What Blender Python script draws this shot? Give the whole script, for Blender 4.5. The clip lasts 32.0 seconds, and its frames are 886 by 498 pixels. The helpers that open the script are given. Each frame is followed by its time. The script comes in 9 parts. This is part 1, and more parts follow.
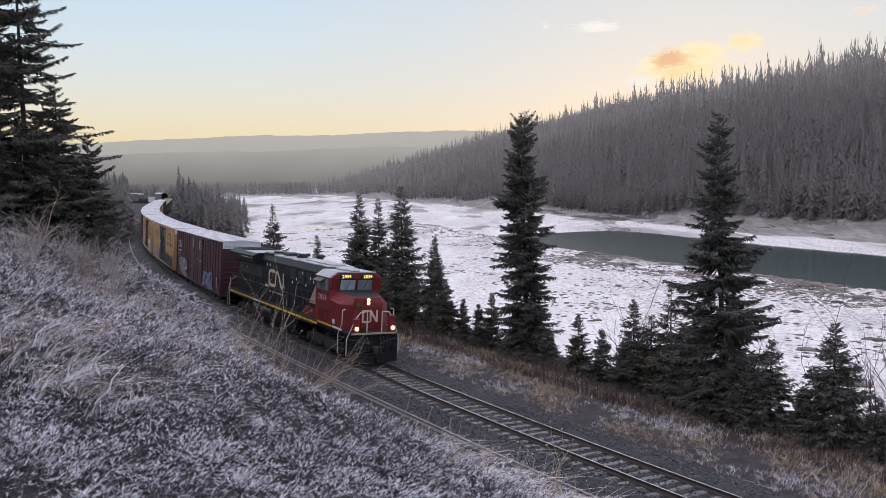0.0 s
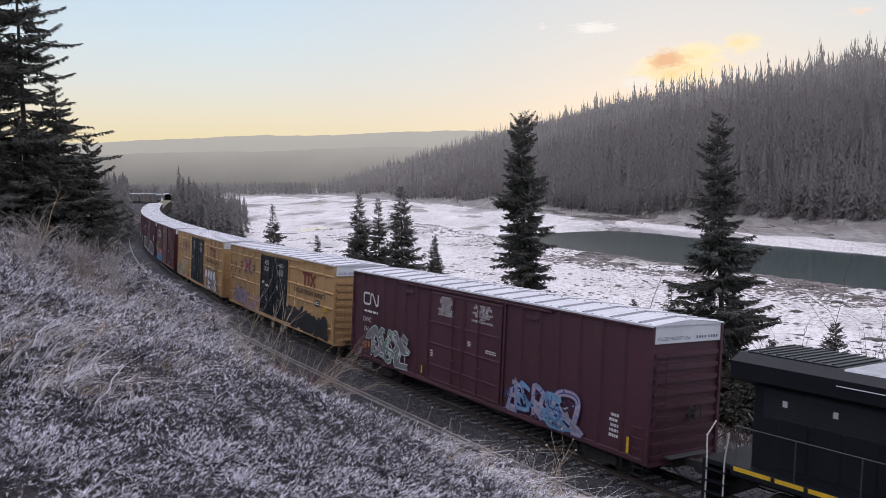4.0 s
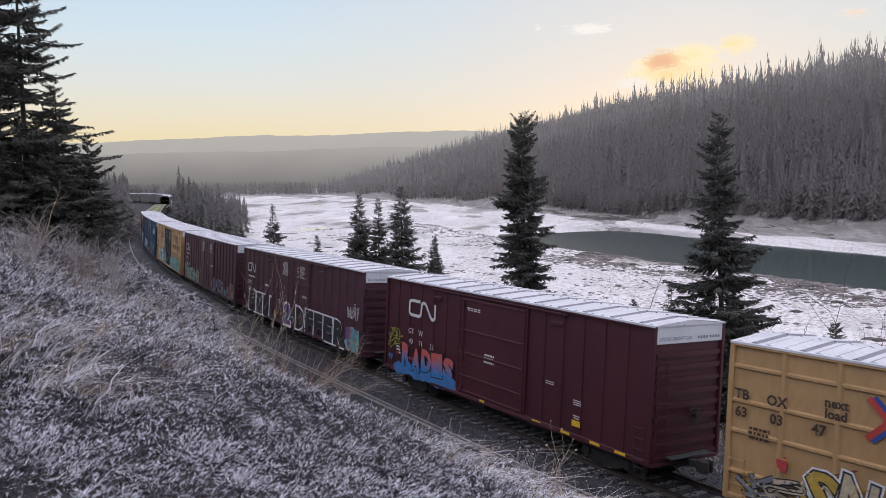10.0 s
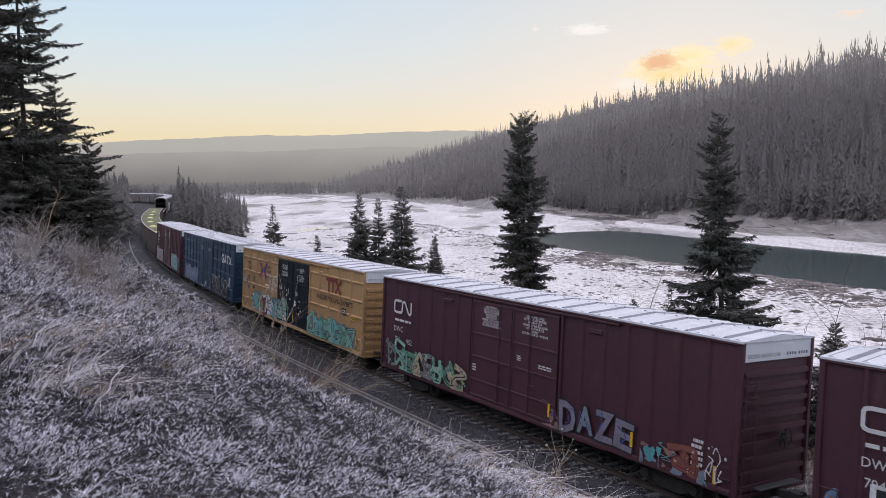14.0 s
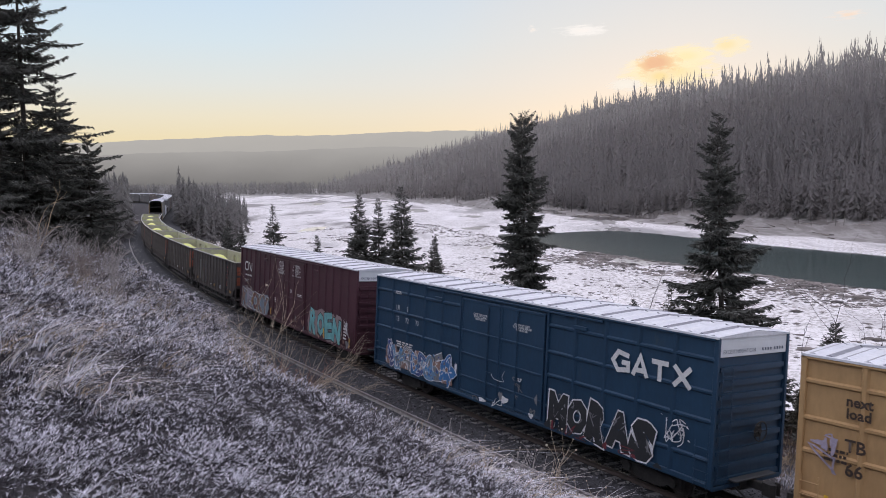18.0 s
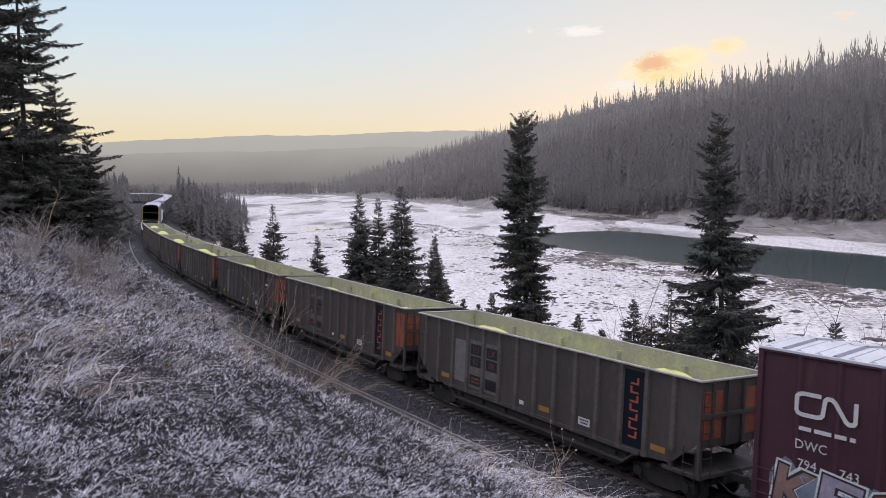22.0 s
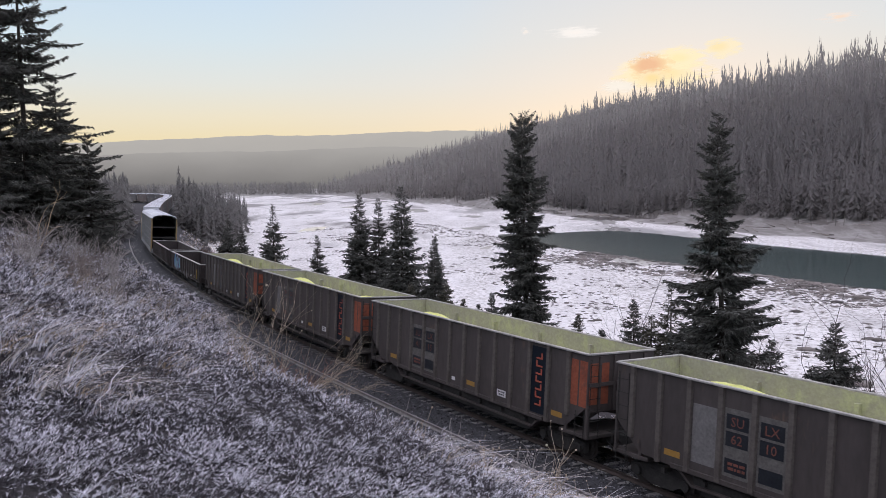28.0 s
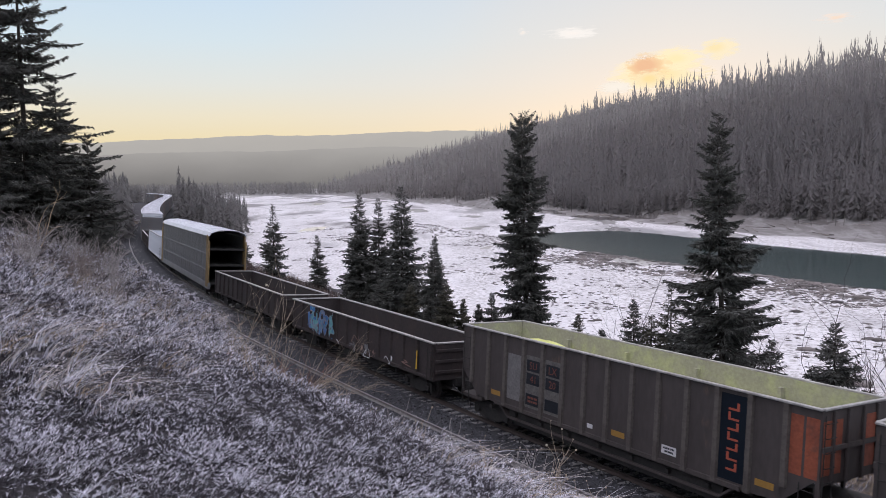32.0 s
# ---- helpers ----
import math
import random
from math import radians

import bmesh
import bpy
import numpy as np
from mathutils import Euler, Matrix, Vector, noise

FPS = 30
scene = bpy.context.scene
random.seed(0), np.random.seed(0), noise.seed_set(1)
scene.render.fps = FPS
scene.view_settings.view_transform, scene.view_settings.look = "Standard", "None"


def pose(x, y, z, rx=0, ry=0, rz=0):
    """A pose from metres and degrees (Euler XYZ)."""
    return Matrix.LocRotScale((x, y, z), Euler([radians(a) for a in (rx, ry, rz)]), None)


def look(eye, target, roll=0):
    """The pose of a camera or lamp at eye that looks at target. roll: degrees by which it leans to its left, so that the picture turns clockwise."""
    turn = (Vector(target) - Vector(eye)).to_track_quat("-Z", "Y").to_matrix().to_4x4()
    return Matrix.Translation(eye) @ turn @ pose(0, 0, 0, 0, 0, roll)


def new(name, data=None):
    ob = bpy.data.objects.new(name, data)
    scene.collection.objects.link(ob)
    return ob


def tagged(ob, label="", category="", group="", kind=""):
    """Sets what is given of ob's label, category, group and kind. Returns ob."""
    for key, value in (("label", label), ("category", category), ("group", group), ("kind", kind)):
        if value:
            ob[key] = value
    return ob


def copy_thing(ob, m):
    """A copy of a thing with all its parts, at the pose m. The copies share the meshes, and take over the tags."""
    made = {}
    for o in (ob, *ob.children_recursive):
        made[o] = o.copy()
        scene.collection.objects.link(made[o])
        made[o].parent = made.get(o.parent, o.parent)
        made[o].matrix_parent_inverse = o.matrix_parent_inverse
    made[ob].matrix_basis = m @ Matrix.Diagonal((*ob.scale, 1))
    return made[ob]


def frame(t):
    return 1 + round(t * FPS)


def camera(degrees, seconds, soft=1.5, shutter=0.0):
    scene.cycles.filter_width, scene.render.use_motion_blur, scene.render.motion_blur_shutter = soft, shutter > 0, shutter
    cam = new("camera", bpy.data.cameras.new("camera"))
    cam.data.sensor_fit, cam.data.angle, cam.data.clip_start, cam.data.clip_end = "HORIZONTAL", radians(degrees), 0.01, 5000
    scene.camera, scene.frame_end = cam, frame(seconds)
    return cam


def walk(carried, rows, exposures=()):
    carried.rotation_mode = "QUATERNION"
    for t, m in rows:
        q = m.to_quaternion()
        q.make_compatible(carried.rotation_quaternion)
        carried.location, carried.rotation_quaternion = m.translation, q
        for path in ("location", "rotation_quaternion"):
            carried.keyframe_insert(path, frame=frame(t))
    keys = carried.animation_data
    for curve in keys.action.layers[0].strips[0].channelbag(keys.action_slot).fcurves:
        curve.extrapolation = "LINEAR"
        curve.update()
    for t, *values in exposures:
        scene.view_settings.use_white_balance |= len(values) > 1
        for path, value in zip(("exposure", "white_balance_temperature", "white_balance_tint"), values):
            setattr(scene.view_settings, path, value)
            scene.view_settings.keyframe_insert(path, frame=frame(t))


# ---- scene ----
# ------------------------------------------------------------------ camera
EYE = Vector((0.0, 0.0, 9.396))
AIM = Vector((0.0, math.cos(radians(4.924)), -math.sin(radians(4.924))))
cam = camera(57.56, 32.0, soft=0.85, shutter=0.08)
CAM_POSE = look(EYE, EYE + AIM * 10, -0.855)
walk(cam, [(0.0, CAM_POSE), (32.0, CAM_POSE)], exposures=[(0.0, 0.0), (32.0, 0.0)])

# ------------------------------------------------------------------ world and sun
SUN_AZ = 16.5      # degrees to the right of +y
SUN_EL = 2.5


def node(nt, kind, **kw):
    n = nt.nodes.new(kind)
    for k, v in kw.items():
        if k == "op":
            n.operation = v
        elif k == "blend":
            n.blend_type = v
        elif k == "dtype":
            n.data_type = v
        else:
            n.inputs[k.replace("_", " ")].default_value = v
    return n


def ramp(nt, stops, mode="LINEAR"):
    n = nt.nodes.new("ShaderNodeValToRGB")
    n.color_ramp.interpolation = mode
    e = n.color_ramp.elements
    while len(e) < len(stops):
        e.new(0.5)
    for el, (p, c) in zip(e, stops):
        el.position = p
        el.color = (*c, 1) if len(c) == 3 else c
    return n


def make_world():
    w = bpy.data.worlds.new("dawn_sky")
    scene.world = w
    w.use_nodes = True
    nt = w.node_tree
    nt.nodes.clear()
    link = nt.links.new
    out = nt.nodes.new("ShaderNodeOutputWorld")
    bg = nt.nodes.new("ShaderNodeBackground")
    sky = nt.nodes.new("ShaderNodeTexSky")
    sky.sky_type = "NISHITA"
    sky.sun_disc = False
    sky.sun_elevation = radians(SUN_EL)
    sky.sun_rotation = radians(SUN_AZ)
    sky.air_density, sky.dust_density, sky.ozone_density = 1.0, 1.2, 1.5
    co = nt.nodes.new("ShaderNodeTexCoord")
    sep = nt.nodes.new("ShaderNodeSeparateXYZ")
    link(co.outputs["Generated"], sep.inputs[0])
    # thin high haze: cream at the skyline, pale blue above
    grad = ramp(nt, [(0.0, (0.45, 0.43, 0.42)), (0.050, (0.93, 0.80, 0.53)), (0.078, (0.92, 0.84, 0.66)), (0.115, (0.84, 0.86, 0.83)), (0.165, (0.74, 0.86, 0.94)),
                     (0.225, (0.65, 0.81, 0.98)), (0.32, (0.66, 0.78, 0.95)), (0.5, (1.04, 1.04, 1.21)), (1.0, (1.44, 1.42, 1.64))])
    link(sep.outputs["Z"], grad.inputs[0])
    # warm side towards the hidden sun
    sd = Vector((math.sin(radians(SUN_AZ)), math.cos(radians(SUN_AZ)), math.sin(radians(SUN_EL + 3)))).normalized()
    dot = nt.nodes.new("ShaderNodeVectorMath")
    dot.operation = "DOT_PRODUCT"
    dot.inputs[1].default_value = sd
    link(co.outputs["Generated"], dot.inputs[0])
    glow = ramp(nt, [(0.86, (0, 0, 0)), (0.95, (0.28, 0.28, 0.28)), (0.985, (0.5, 0.5, 0.5)), (1.0, (0.6, 0.6, 0.6))], "EASE")
    link(dot.outputs["Value"], glow.inputs[0])
    warm = nt.nodes.new("ShaderNodeMix")
    warm.data_type = "RGBA"
    warm.inputs["B"].default_value = (0.83, 0.775, 0.735, 1)
    link(glow.outputs[0], warm.inputs["Factor"])
    link(grad.outputs[0], warm.inputs["A"])
    sc = nt.nodes.new("ShaderNodeVectorMath")
    sc.operation = "SCALE"
    sc.inputs["Scale"].default_value = 0.10
    link(sky.outputs[0], sc.inputs[0])
    mix = nt.nodes.new("ShaderNodeMix")
    mix.data_type = "RGBA"
    mix.inputs["Factor"].default_value = 0.88
    link(sc.outputs[0], mix.inputs["A"])
    link(warm.outputs["Result"], mix.inputs["B"])
    link(mix.outputs["Result"], bg.inputs["Color"])
    bg.inputs["Strength"].default_value = 1.0
    link(bg.outputs[0], out.inputs[0])


make_world()
sun_data = bpy.data.lights.new("sun", "SUN")
sun_data.energy, sun_data.angle, sun_data.color = 0.5, radians(10), (1.0, 0.82, 0.62)
sun = new("sun", sun_data)
sd = Vector((math.sin(radians(SUN_AZ)), math.cos(radians(SUN_AZ)), math.tan(radians(SUN_EL))))
sun.matrix_world = look(sd * 100, (0, 0, 0))
# ------------------------------------------------------------------ mesh building
class G:
    """Collects vertices and faces for one mesh."""

    def __init__(self):
        self.v, self.f, self.m = [], [], []
        self.slot = 0

    def face(self, *pts):
        i = len(self.v)
        self.v.extend(tuple(p) for p in pts)
        self.f.append(tuple(range(i, i + len(pts))))
        self.m.append(self.slot)

    def box(self, x0, x1, y0, y1, z0, z1, b=0.0):
        x0, x1 = min(x0, x1), max(x0, x1)
        y0, y1 = min(y0, y1), max(y0, y1)
        z0, z1 = min(z0, z1), max(z0, z1)
        i = len(self.v)
        if b <= 0:
            self.v += [(x, y, z) for z in (z0, z1) for y in (y0, y1) for x in (x0, x1)]
            fs = [(0, 2, 3, 1), (4, 5, 7, 6), (0, 1, 5, 4), (2, 6, 7, 3), (0, 4, 6, 2), (1, 3, 7, 5)]
        else:
            b = min(b, (x1 - x0) * 0.45, (y1 - y0) * 0.45, (z1 - z0) * 0.45)
            xs, ys, zs = (x0, x1), (y0, y1), (z0, z1)
            idx = {}
            for cz in (0, 1):
                for cy in (0, 1):
                    for cx in (0, 1):
                        for ax in (0, 1, 2):
                            p = [xs[cx] + (b if cx == 0 else -b), ys[cy] + (b if cy == 0 else -b), zs[cz] + (b if cz == 0 else -b)]
                            p[ax] = (xs[cx], ys[cy], zs[cz])[ax]
                            idx[cx, cy, cz, ax] = len(self.v) - i
                            self.v.append(tuple(p))
            q = lambda *k: tuple(idx[a] for a in k)
            fs = []
            for s in (0, 1):
                a = [q((s, 0, 0, 0), (s, 1, 0, 0), (s, 1, 1, 0), (s, 0, 1, 0)), q((0, s, 0, 1), (0, s, 1, 1), (1, s, 1, 1), (1, s, 0, 1)),
                     q((0, 0, s, 2), (1, 0, s, 2), (1, 1, s, 2), (0, 1, s, 2))]
                fs += a if s else [f[::-1] for f in a]
            for a in (0, 1):
                for c in (0, 1):
                    sgn = a == c
                    e = [q((0, a, c, 1), (1, a, c, 1), (1, a, c, 2), (0, a, c, 2)), q((a, 0, c, 2), (a, 1, c, 2), (a, 1, c, 0), (a, 0, c, 0)),
                         q((a, c, 0, 0), (a, c, 1, 0), (a, c, 1, 1), (a, c, 0, 1))]
                    fs += [f if sgn else f[::-1] for f in e]
            for cx in (0, 1):
                for cy in (0, 1):
                    for cz in (0, 1):
                        t = q((cx, cy, cz, 0), (cx, cy, cz, 1), (cx, cy, cz, 2))
                        fs.append(t if (cx + cy + cz) % 2 else t[::-1])
        self.f += [tuple(i + k for k in f) for f in fs]
        self.m += [self.slot] * len(fs)
        return self

    def prism(self, outline, a, b, axis="y"):
        """A closed outline of 2D points pushed from a to b along an axis (the other two axes in order x, y, z)."""
        n = len(outline)
        i = len(self.v)
        for s in (a, b):
            for p, q in outline:
                self.v.append({"x": (s, p, q), "y": (p, s, q), "z": (p, q, s)}[axis])
        self.f.append(tuple(i + k for k in range(n)))
        self.f.append(tuple(i + n + k for k in reversed(range(n))))
        for k in range(n):
            self.f.append((i + k, i + n + k, i + n + (k + 1) % n, i + (k + 1) % n))
        self.m += [self.slot] * (n + 2)
        return self

    def cyl(self, c, r, a, b, axis="y", n=16, r2=None):
        """A cylinder (or cone) round c (its two cross coordinates) from a to b along an axis."""
        r2 = r if r2 is None else r2
        i = len(self.v)
        for s, rr in ((a, r), (b, r2)):
            for k in range(n):
                p, q = c[0] + rr * math.cos(6.28319 * k / n), c[1] + rr * math.sin(6.28319 * k / n)
                self.v.append({"x": (s, p, q), "y": (p, s, q), "z": (p, q, s)}[axis])
        self.f.append(tuple(i + k for k in range(n)))
        self.f.append(tuple(i + n + k for k in reversed(range(n))))
        for k in range(n):
            self.f.append((i + k, i + n + k, i + n + (k + 1) % n, i + (k + 1) % n))
        self.m += [self.slot] * (n + 2)
        return self

    def tube(self, pts, r, n=6, r2=None):
        """A round bar through points, thinning to r2."""
        pts = [Vector(p) for p in pts]
        r2 = r if r2 is None else r2
        i = len(self.v)
        up = Vector((0.31, 0.17, 0.93))
        for k, p in enumerate(pts):
            d = pts[min(k + 1, len(pts) - 1)] - pts[max(k - 1, 0)]
            a = d.cross(up)
            if a.length < 1e-6:
                a = d.cross(Vector((1, 0, 0)))
            a.normalize()
            c = d.normalized().cross(a)
            rr = r + (r2 - r) * k / max(1, len(pts) - 1)
            for j in range(n):
                t = 6.28319 * j / n
                self.v.append(tuple(p + a * (rr * math.cos(t)) + c * (rr * math.sin(t))))
        for k in range(len(pts) - 1):
            for j in range(n):
                self.f.append((i + k * n + j, i + k * n + (j + 1) % n, i + (k + 1) * n + (j + 1) % n, i + (k + 1) * n + j))
        self.f.append(tuple(i + j for j in reversed(range(n))))
        self.f.append(tuple(i + (len(pts) - 1) * n + j for j in range(n)))
        self.m += [self.slot] * ((len(pts) - 1) * n + 2)
        return self

    def mesh(self, name, mats, smooth=False):
        me = bpy.data.meshes.new(name)
        me.from_pydata(self.v, [], self.f)
        for mt in (mats if isinstance(mats, (list, tuple)) else [mats]):
            me.materials.append(mt)
        if any(self.m):
            me.polygons.foreach_set("material_index", self.m)
        if smooth:
            me.polygons.foreach_set("use_smooth", [True] * len(self.f))
        me.update()
        return me


def part(name, g, mats, parent=None, label="", smooth=False):
    """One mesh object from a G (or a ready mesh), under a thing or a part."""
    me = g.mesh(name, mats, smooth) if isinstance(g, G) else g
    ob = new(name, me)
    if parent is not None:
        ob.parent = parent
    if label:
        tagged(ob, label)
    return ob


def raw_mesh(name, v, f, mats, mi=None, smooth=False):
    """A mesh from numpy vertices and equal-sided faces."""
    me = bpy.data.meshes.new(name)
    v, f = np.asarray(v, np.float32), np.asarray(f, np.int32)
    me.vertices.add(len(v))
    me.vertices.foreach_set("co", v.ravel())
    k = f.shape[1]
    me.loops.add(f.size)
    me.loops.foreach_set("vertex_index", f.ravel())
    me.polygons.add(len(f))
    me.polygons.foreach_set("loop_start", np.arange(0, f.size, k, dtype=np.int32))
    me.polygons.foreach_set("loop_total", np.full(len(f), k, np.int32))
    for mt in (mats if isinstance(mats, (list, tuple)) else [mats]):
        me.materials.append(mt)
    if mi is not None:
        me.polygons.foreach_set("material_index", np.asarray(mi, np.int32))
    if smooth:
        me.polygons.foreach_set("use_smooth", np.ones(len(f), bool))
    me.update(calc_edges=True)
    return me


# ------------------------------------------------------------------ the line of the track
# u: metres back along the track from where it passes the camera's side; curvature by stretches
K_U = [-60, -30, -10, 10, 25, 40, 55, 70, 85, 100, 120, 140, 165, 190, 220, 260, 310, 370, 430, 480, 520]
K_V = [0, -.002, -.0054, -.0029, -.0013, -.0023, -.0023, -.0017, -.0014, -.0017, -.0017, -.0014, -.0007, -.0001, -.0001, -.0001, .0002, .0018, .004, .002, 0]
CANT, GRADE = 0.0689, -0.0016
PU = np.arange(-420, 1000.1, 0.5)
_k = np.interp(PU, K_U, K_V)
PT = np.cumsum(_k) * 0.5
PT = PT - np.interp(0, PU, PT) + 2.1853
PX = np.cumsum(np.cos(PT)) * 0.5
PY = np.cumsum(np.sin(PT)) * 0.5
PX = PX - np.interp(0, PU, PX) + 9.9189
PY = PY - np.interp(0, PU, PY) + 19.9311


def cant_at(u):
    return CANT * np.interp(u, [-80, -40, 140, 220], [0, 1, 1, 0])


def on_track(u, w=0.0, z=0.0):
    """World place at u, w metres towards the camera's side, z above the rails (leaning with the track)."""
    x, y, th = np.interp(u, PU, PX), np.interp(u, PU, PY), np.interp(u, PU, PT)
    c = cant_at(u)
    w, z = w - z * c, z + w * c + GRADE * u
    return np.stack([x - np.sin(th) * w, y + np.cos(th) * w, z + 0 * np.asarray(x)], -1)


CU, CX, CY, CT = PU[::4], PX[::4], PY[::4], PT[::4]


def track_uw(x, y):
    """u and w of many ground places."""
    x, y = np.ravel(x), np.ravel(y)
    u, w = np.empty(len(x)), np.empty(len(x))
    for a in range(0, len(x), 20000):
        dx, dy = x[a:a + 20000, None] - CX, y[a:a + 20000, None] - CY
        i = (dx * dx + dy * dy).argmin(1)
        k = np.arange(len(i))
        u[a:a + 20000] = CU[i] + dx[k, i] * np.cos(CT[i]) + dy[k, i] * np.sin(CT[i])
        w[a:a + 20000] = -np.sin(CT[i]) * dx[k, i] + np.cos(CT[i]) * dy[k, i]
    return u, w


def sstep(x, a, b):
    t = np.clip((x - a) / (b - a), 0, 1)
    return t * t * (3 - 2 * t)


def wob(x, y, s, seed=0.0):
    """Smooth uneven swell, about -1 to 1."""
    x, y = x / s + seed, y / s - seed * 1.7
    return (np.sin(x * 1.3 + 1.1 * np.sin(y * 0.9 + seed)) + np.sin(y * 1.7 + 0.8 * np.sin(x * 1.1)) + np.sin((x + y) * 2.3 + 1.3)
            + 0.5 * np.sin((x - 1.3 * y) * 4.1)) / 3.5


RIVER = -6.0


def hill_line(x, y):
    """Along and across the foot of the wooded slope beyond the river."""
    return (x - 107) * -0.287 + (y - 193) * 0.958, (x - 107) * 0.958 + (y - 193) * 0.287


def ground_z(x, y):
    x, y = np.asarray(x, float), np.asarray(y, float)
    shp = x.shape
    x, y = x.ravel(), y.ravel()
    u, w = track_uw(x, y)
    base = GRADE * np.clip(u, -100, 480)
    # bank on the camera's side
    rise = np.interp(u, [-60, 30, 50, 90, 140, 260], [0.63, 0.63, 0.66, 0.40, 0.20, 0.12])
    top = np.interp(u, [-60, 20, 60, 120, 260], [15, 15, 12, 5, 4])
    ww = np.maximum(w - 4.4, 0)
    bank = top * (1 - np.exp(-(ww * rise / top) * (1 + 0.35 * ww * rise / top)))
    bump = 1.35 * np.exp(-((u - 40) / 9.0) ** 2) * sstep(w, 4.0, 5.6) * (1 - 0.7 * sstep(w, 8, 14))
    bump = bump + np.interp(u, [-60, 2, 10, 20, 28, 36, 80, 120], [0.75, 0.6, 0.2, -0.05, 0.0, 0.5, 0.6, 0.2]) * sstep(w, 3.9, 5.0) * (1 - 0.75 * sstep(w, 13, 18))
    near = -0.55 + bank + bump + (wob(x, y, 2.2) * 0.10 + wob(x, y, 0.8, 3.0) * 0.05 + wob(x, y, 7, 1.0) * 0.25) * sstep(w, 4.2, 8)
    # river side
    v = -w * np.interp(u, [90, 160], [1.0, 2.0])
    fall = np.interp(v, [0, 4.5, 8.5, 11, 22, 30], [-0.9, -0.85, -1.0, -1.7, RIVER + 0.9, RIVER + 0.25])
    shelf = np.interp(u, [120, 220, 300, 420], [0, 0, 8, 40])
    fall = np.where(v > 8.5, np.interp(np.maximum(v - shelf, 8.5), [8.5, 11, 22, 30], [-1.0, -1.7, RIVER + 0.9, RIVER + 0.25]), fall)
    fall = fall + (wob(x, y, 3, 5.0) * 0.15) * sstep(v, 6, 10)
    flat = RIVER + 0.22 + wob(x, y, 9, 2.0) * 0.10 + wob(x, y, 31, 7.0) * 0.12
    chan = np.minimum(sstep(-w, 84, 90), 1 - sstep(-w, 122, 132)) * (1 - sstep(u, 150, 215))
    flat = flat - 1.6 * chan
    far = np.where(v > 30 + shelf, flat, fall)
    z = np.where(w > 0, near, far) + base * sstep(-np.abs(w), -60, -20)
    z = np.where(np.abs(w) < 4.2, np.minimum(z, -0.95 + base - 0.25 * (np.abs(w) < 3)), z)
    # wooded slope beyond the river
    a, e = hill_line(x, y)
    e = e + wob(a, a * 0, 60, 2.0) * 12
    top2 = np.interp(a, [-600, 0, 650, 800, 880, 940, 980], [70, 80, 84, 76, 52, 18, 0])
    ee = np.maximum(e, 0) / 300
    hz = top2 * (1 - np.exp(-1.15 * ee * (1 + 0.6 * ee))) * 1.12 + wob(x, y, 70, 4.0) * 3 * np.minimum(ee * 4, 1)
    z = np.where(e > 0, np.maximum(z, RIVER + 0.3) * (1 - np.minimum(ee * 8, 1)) + (RIVER + 0.3) * np.minimum(ee * 8, 1) + hz, z)
    # the valley closes in the distance
    r = np.hypot(x, y)
    z = z + sstep(r, 1500, 3000) * 20 * (e < 0) * (y > 0)
    z = np.where((y < -40) & (w > 0), np.minimum(z + sstep(-y, 40, 400) * 40, 60), z)
    return z.reshape(shp)
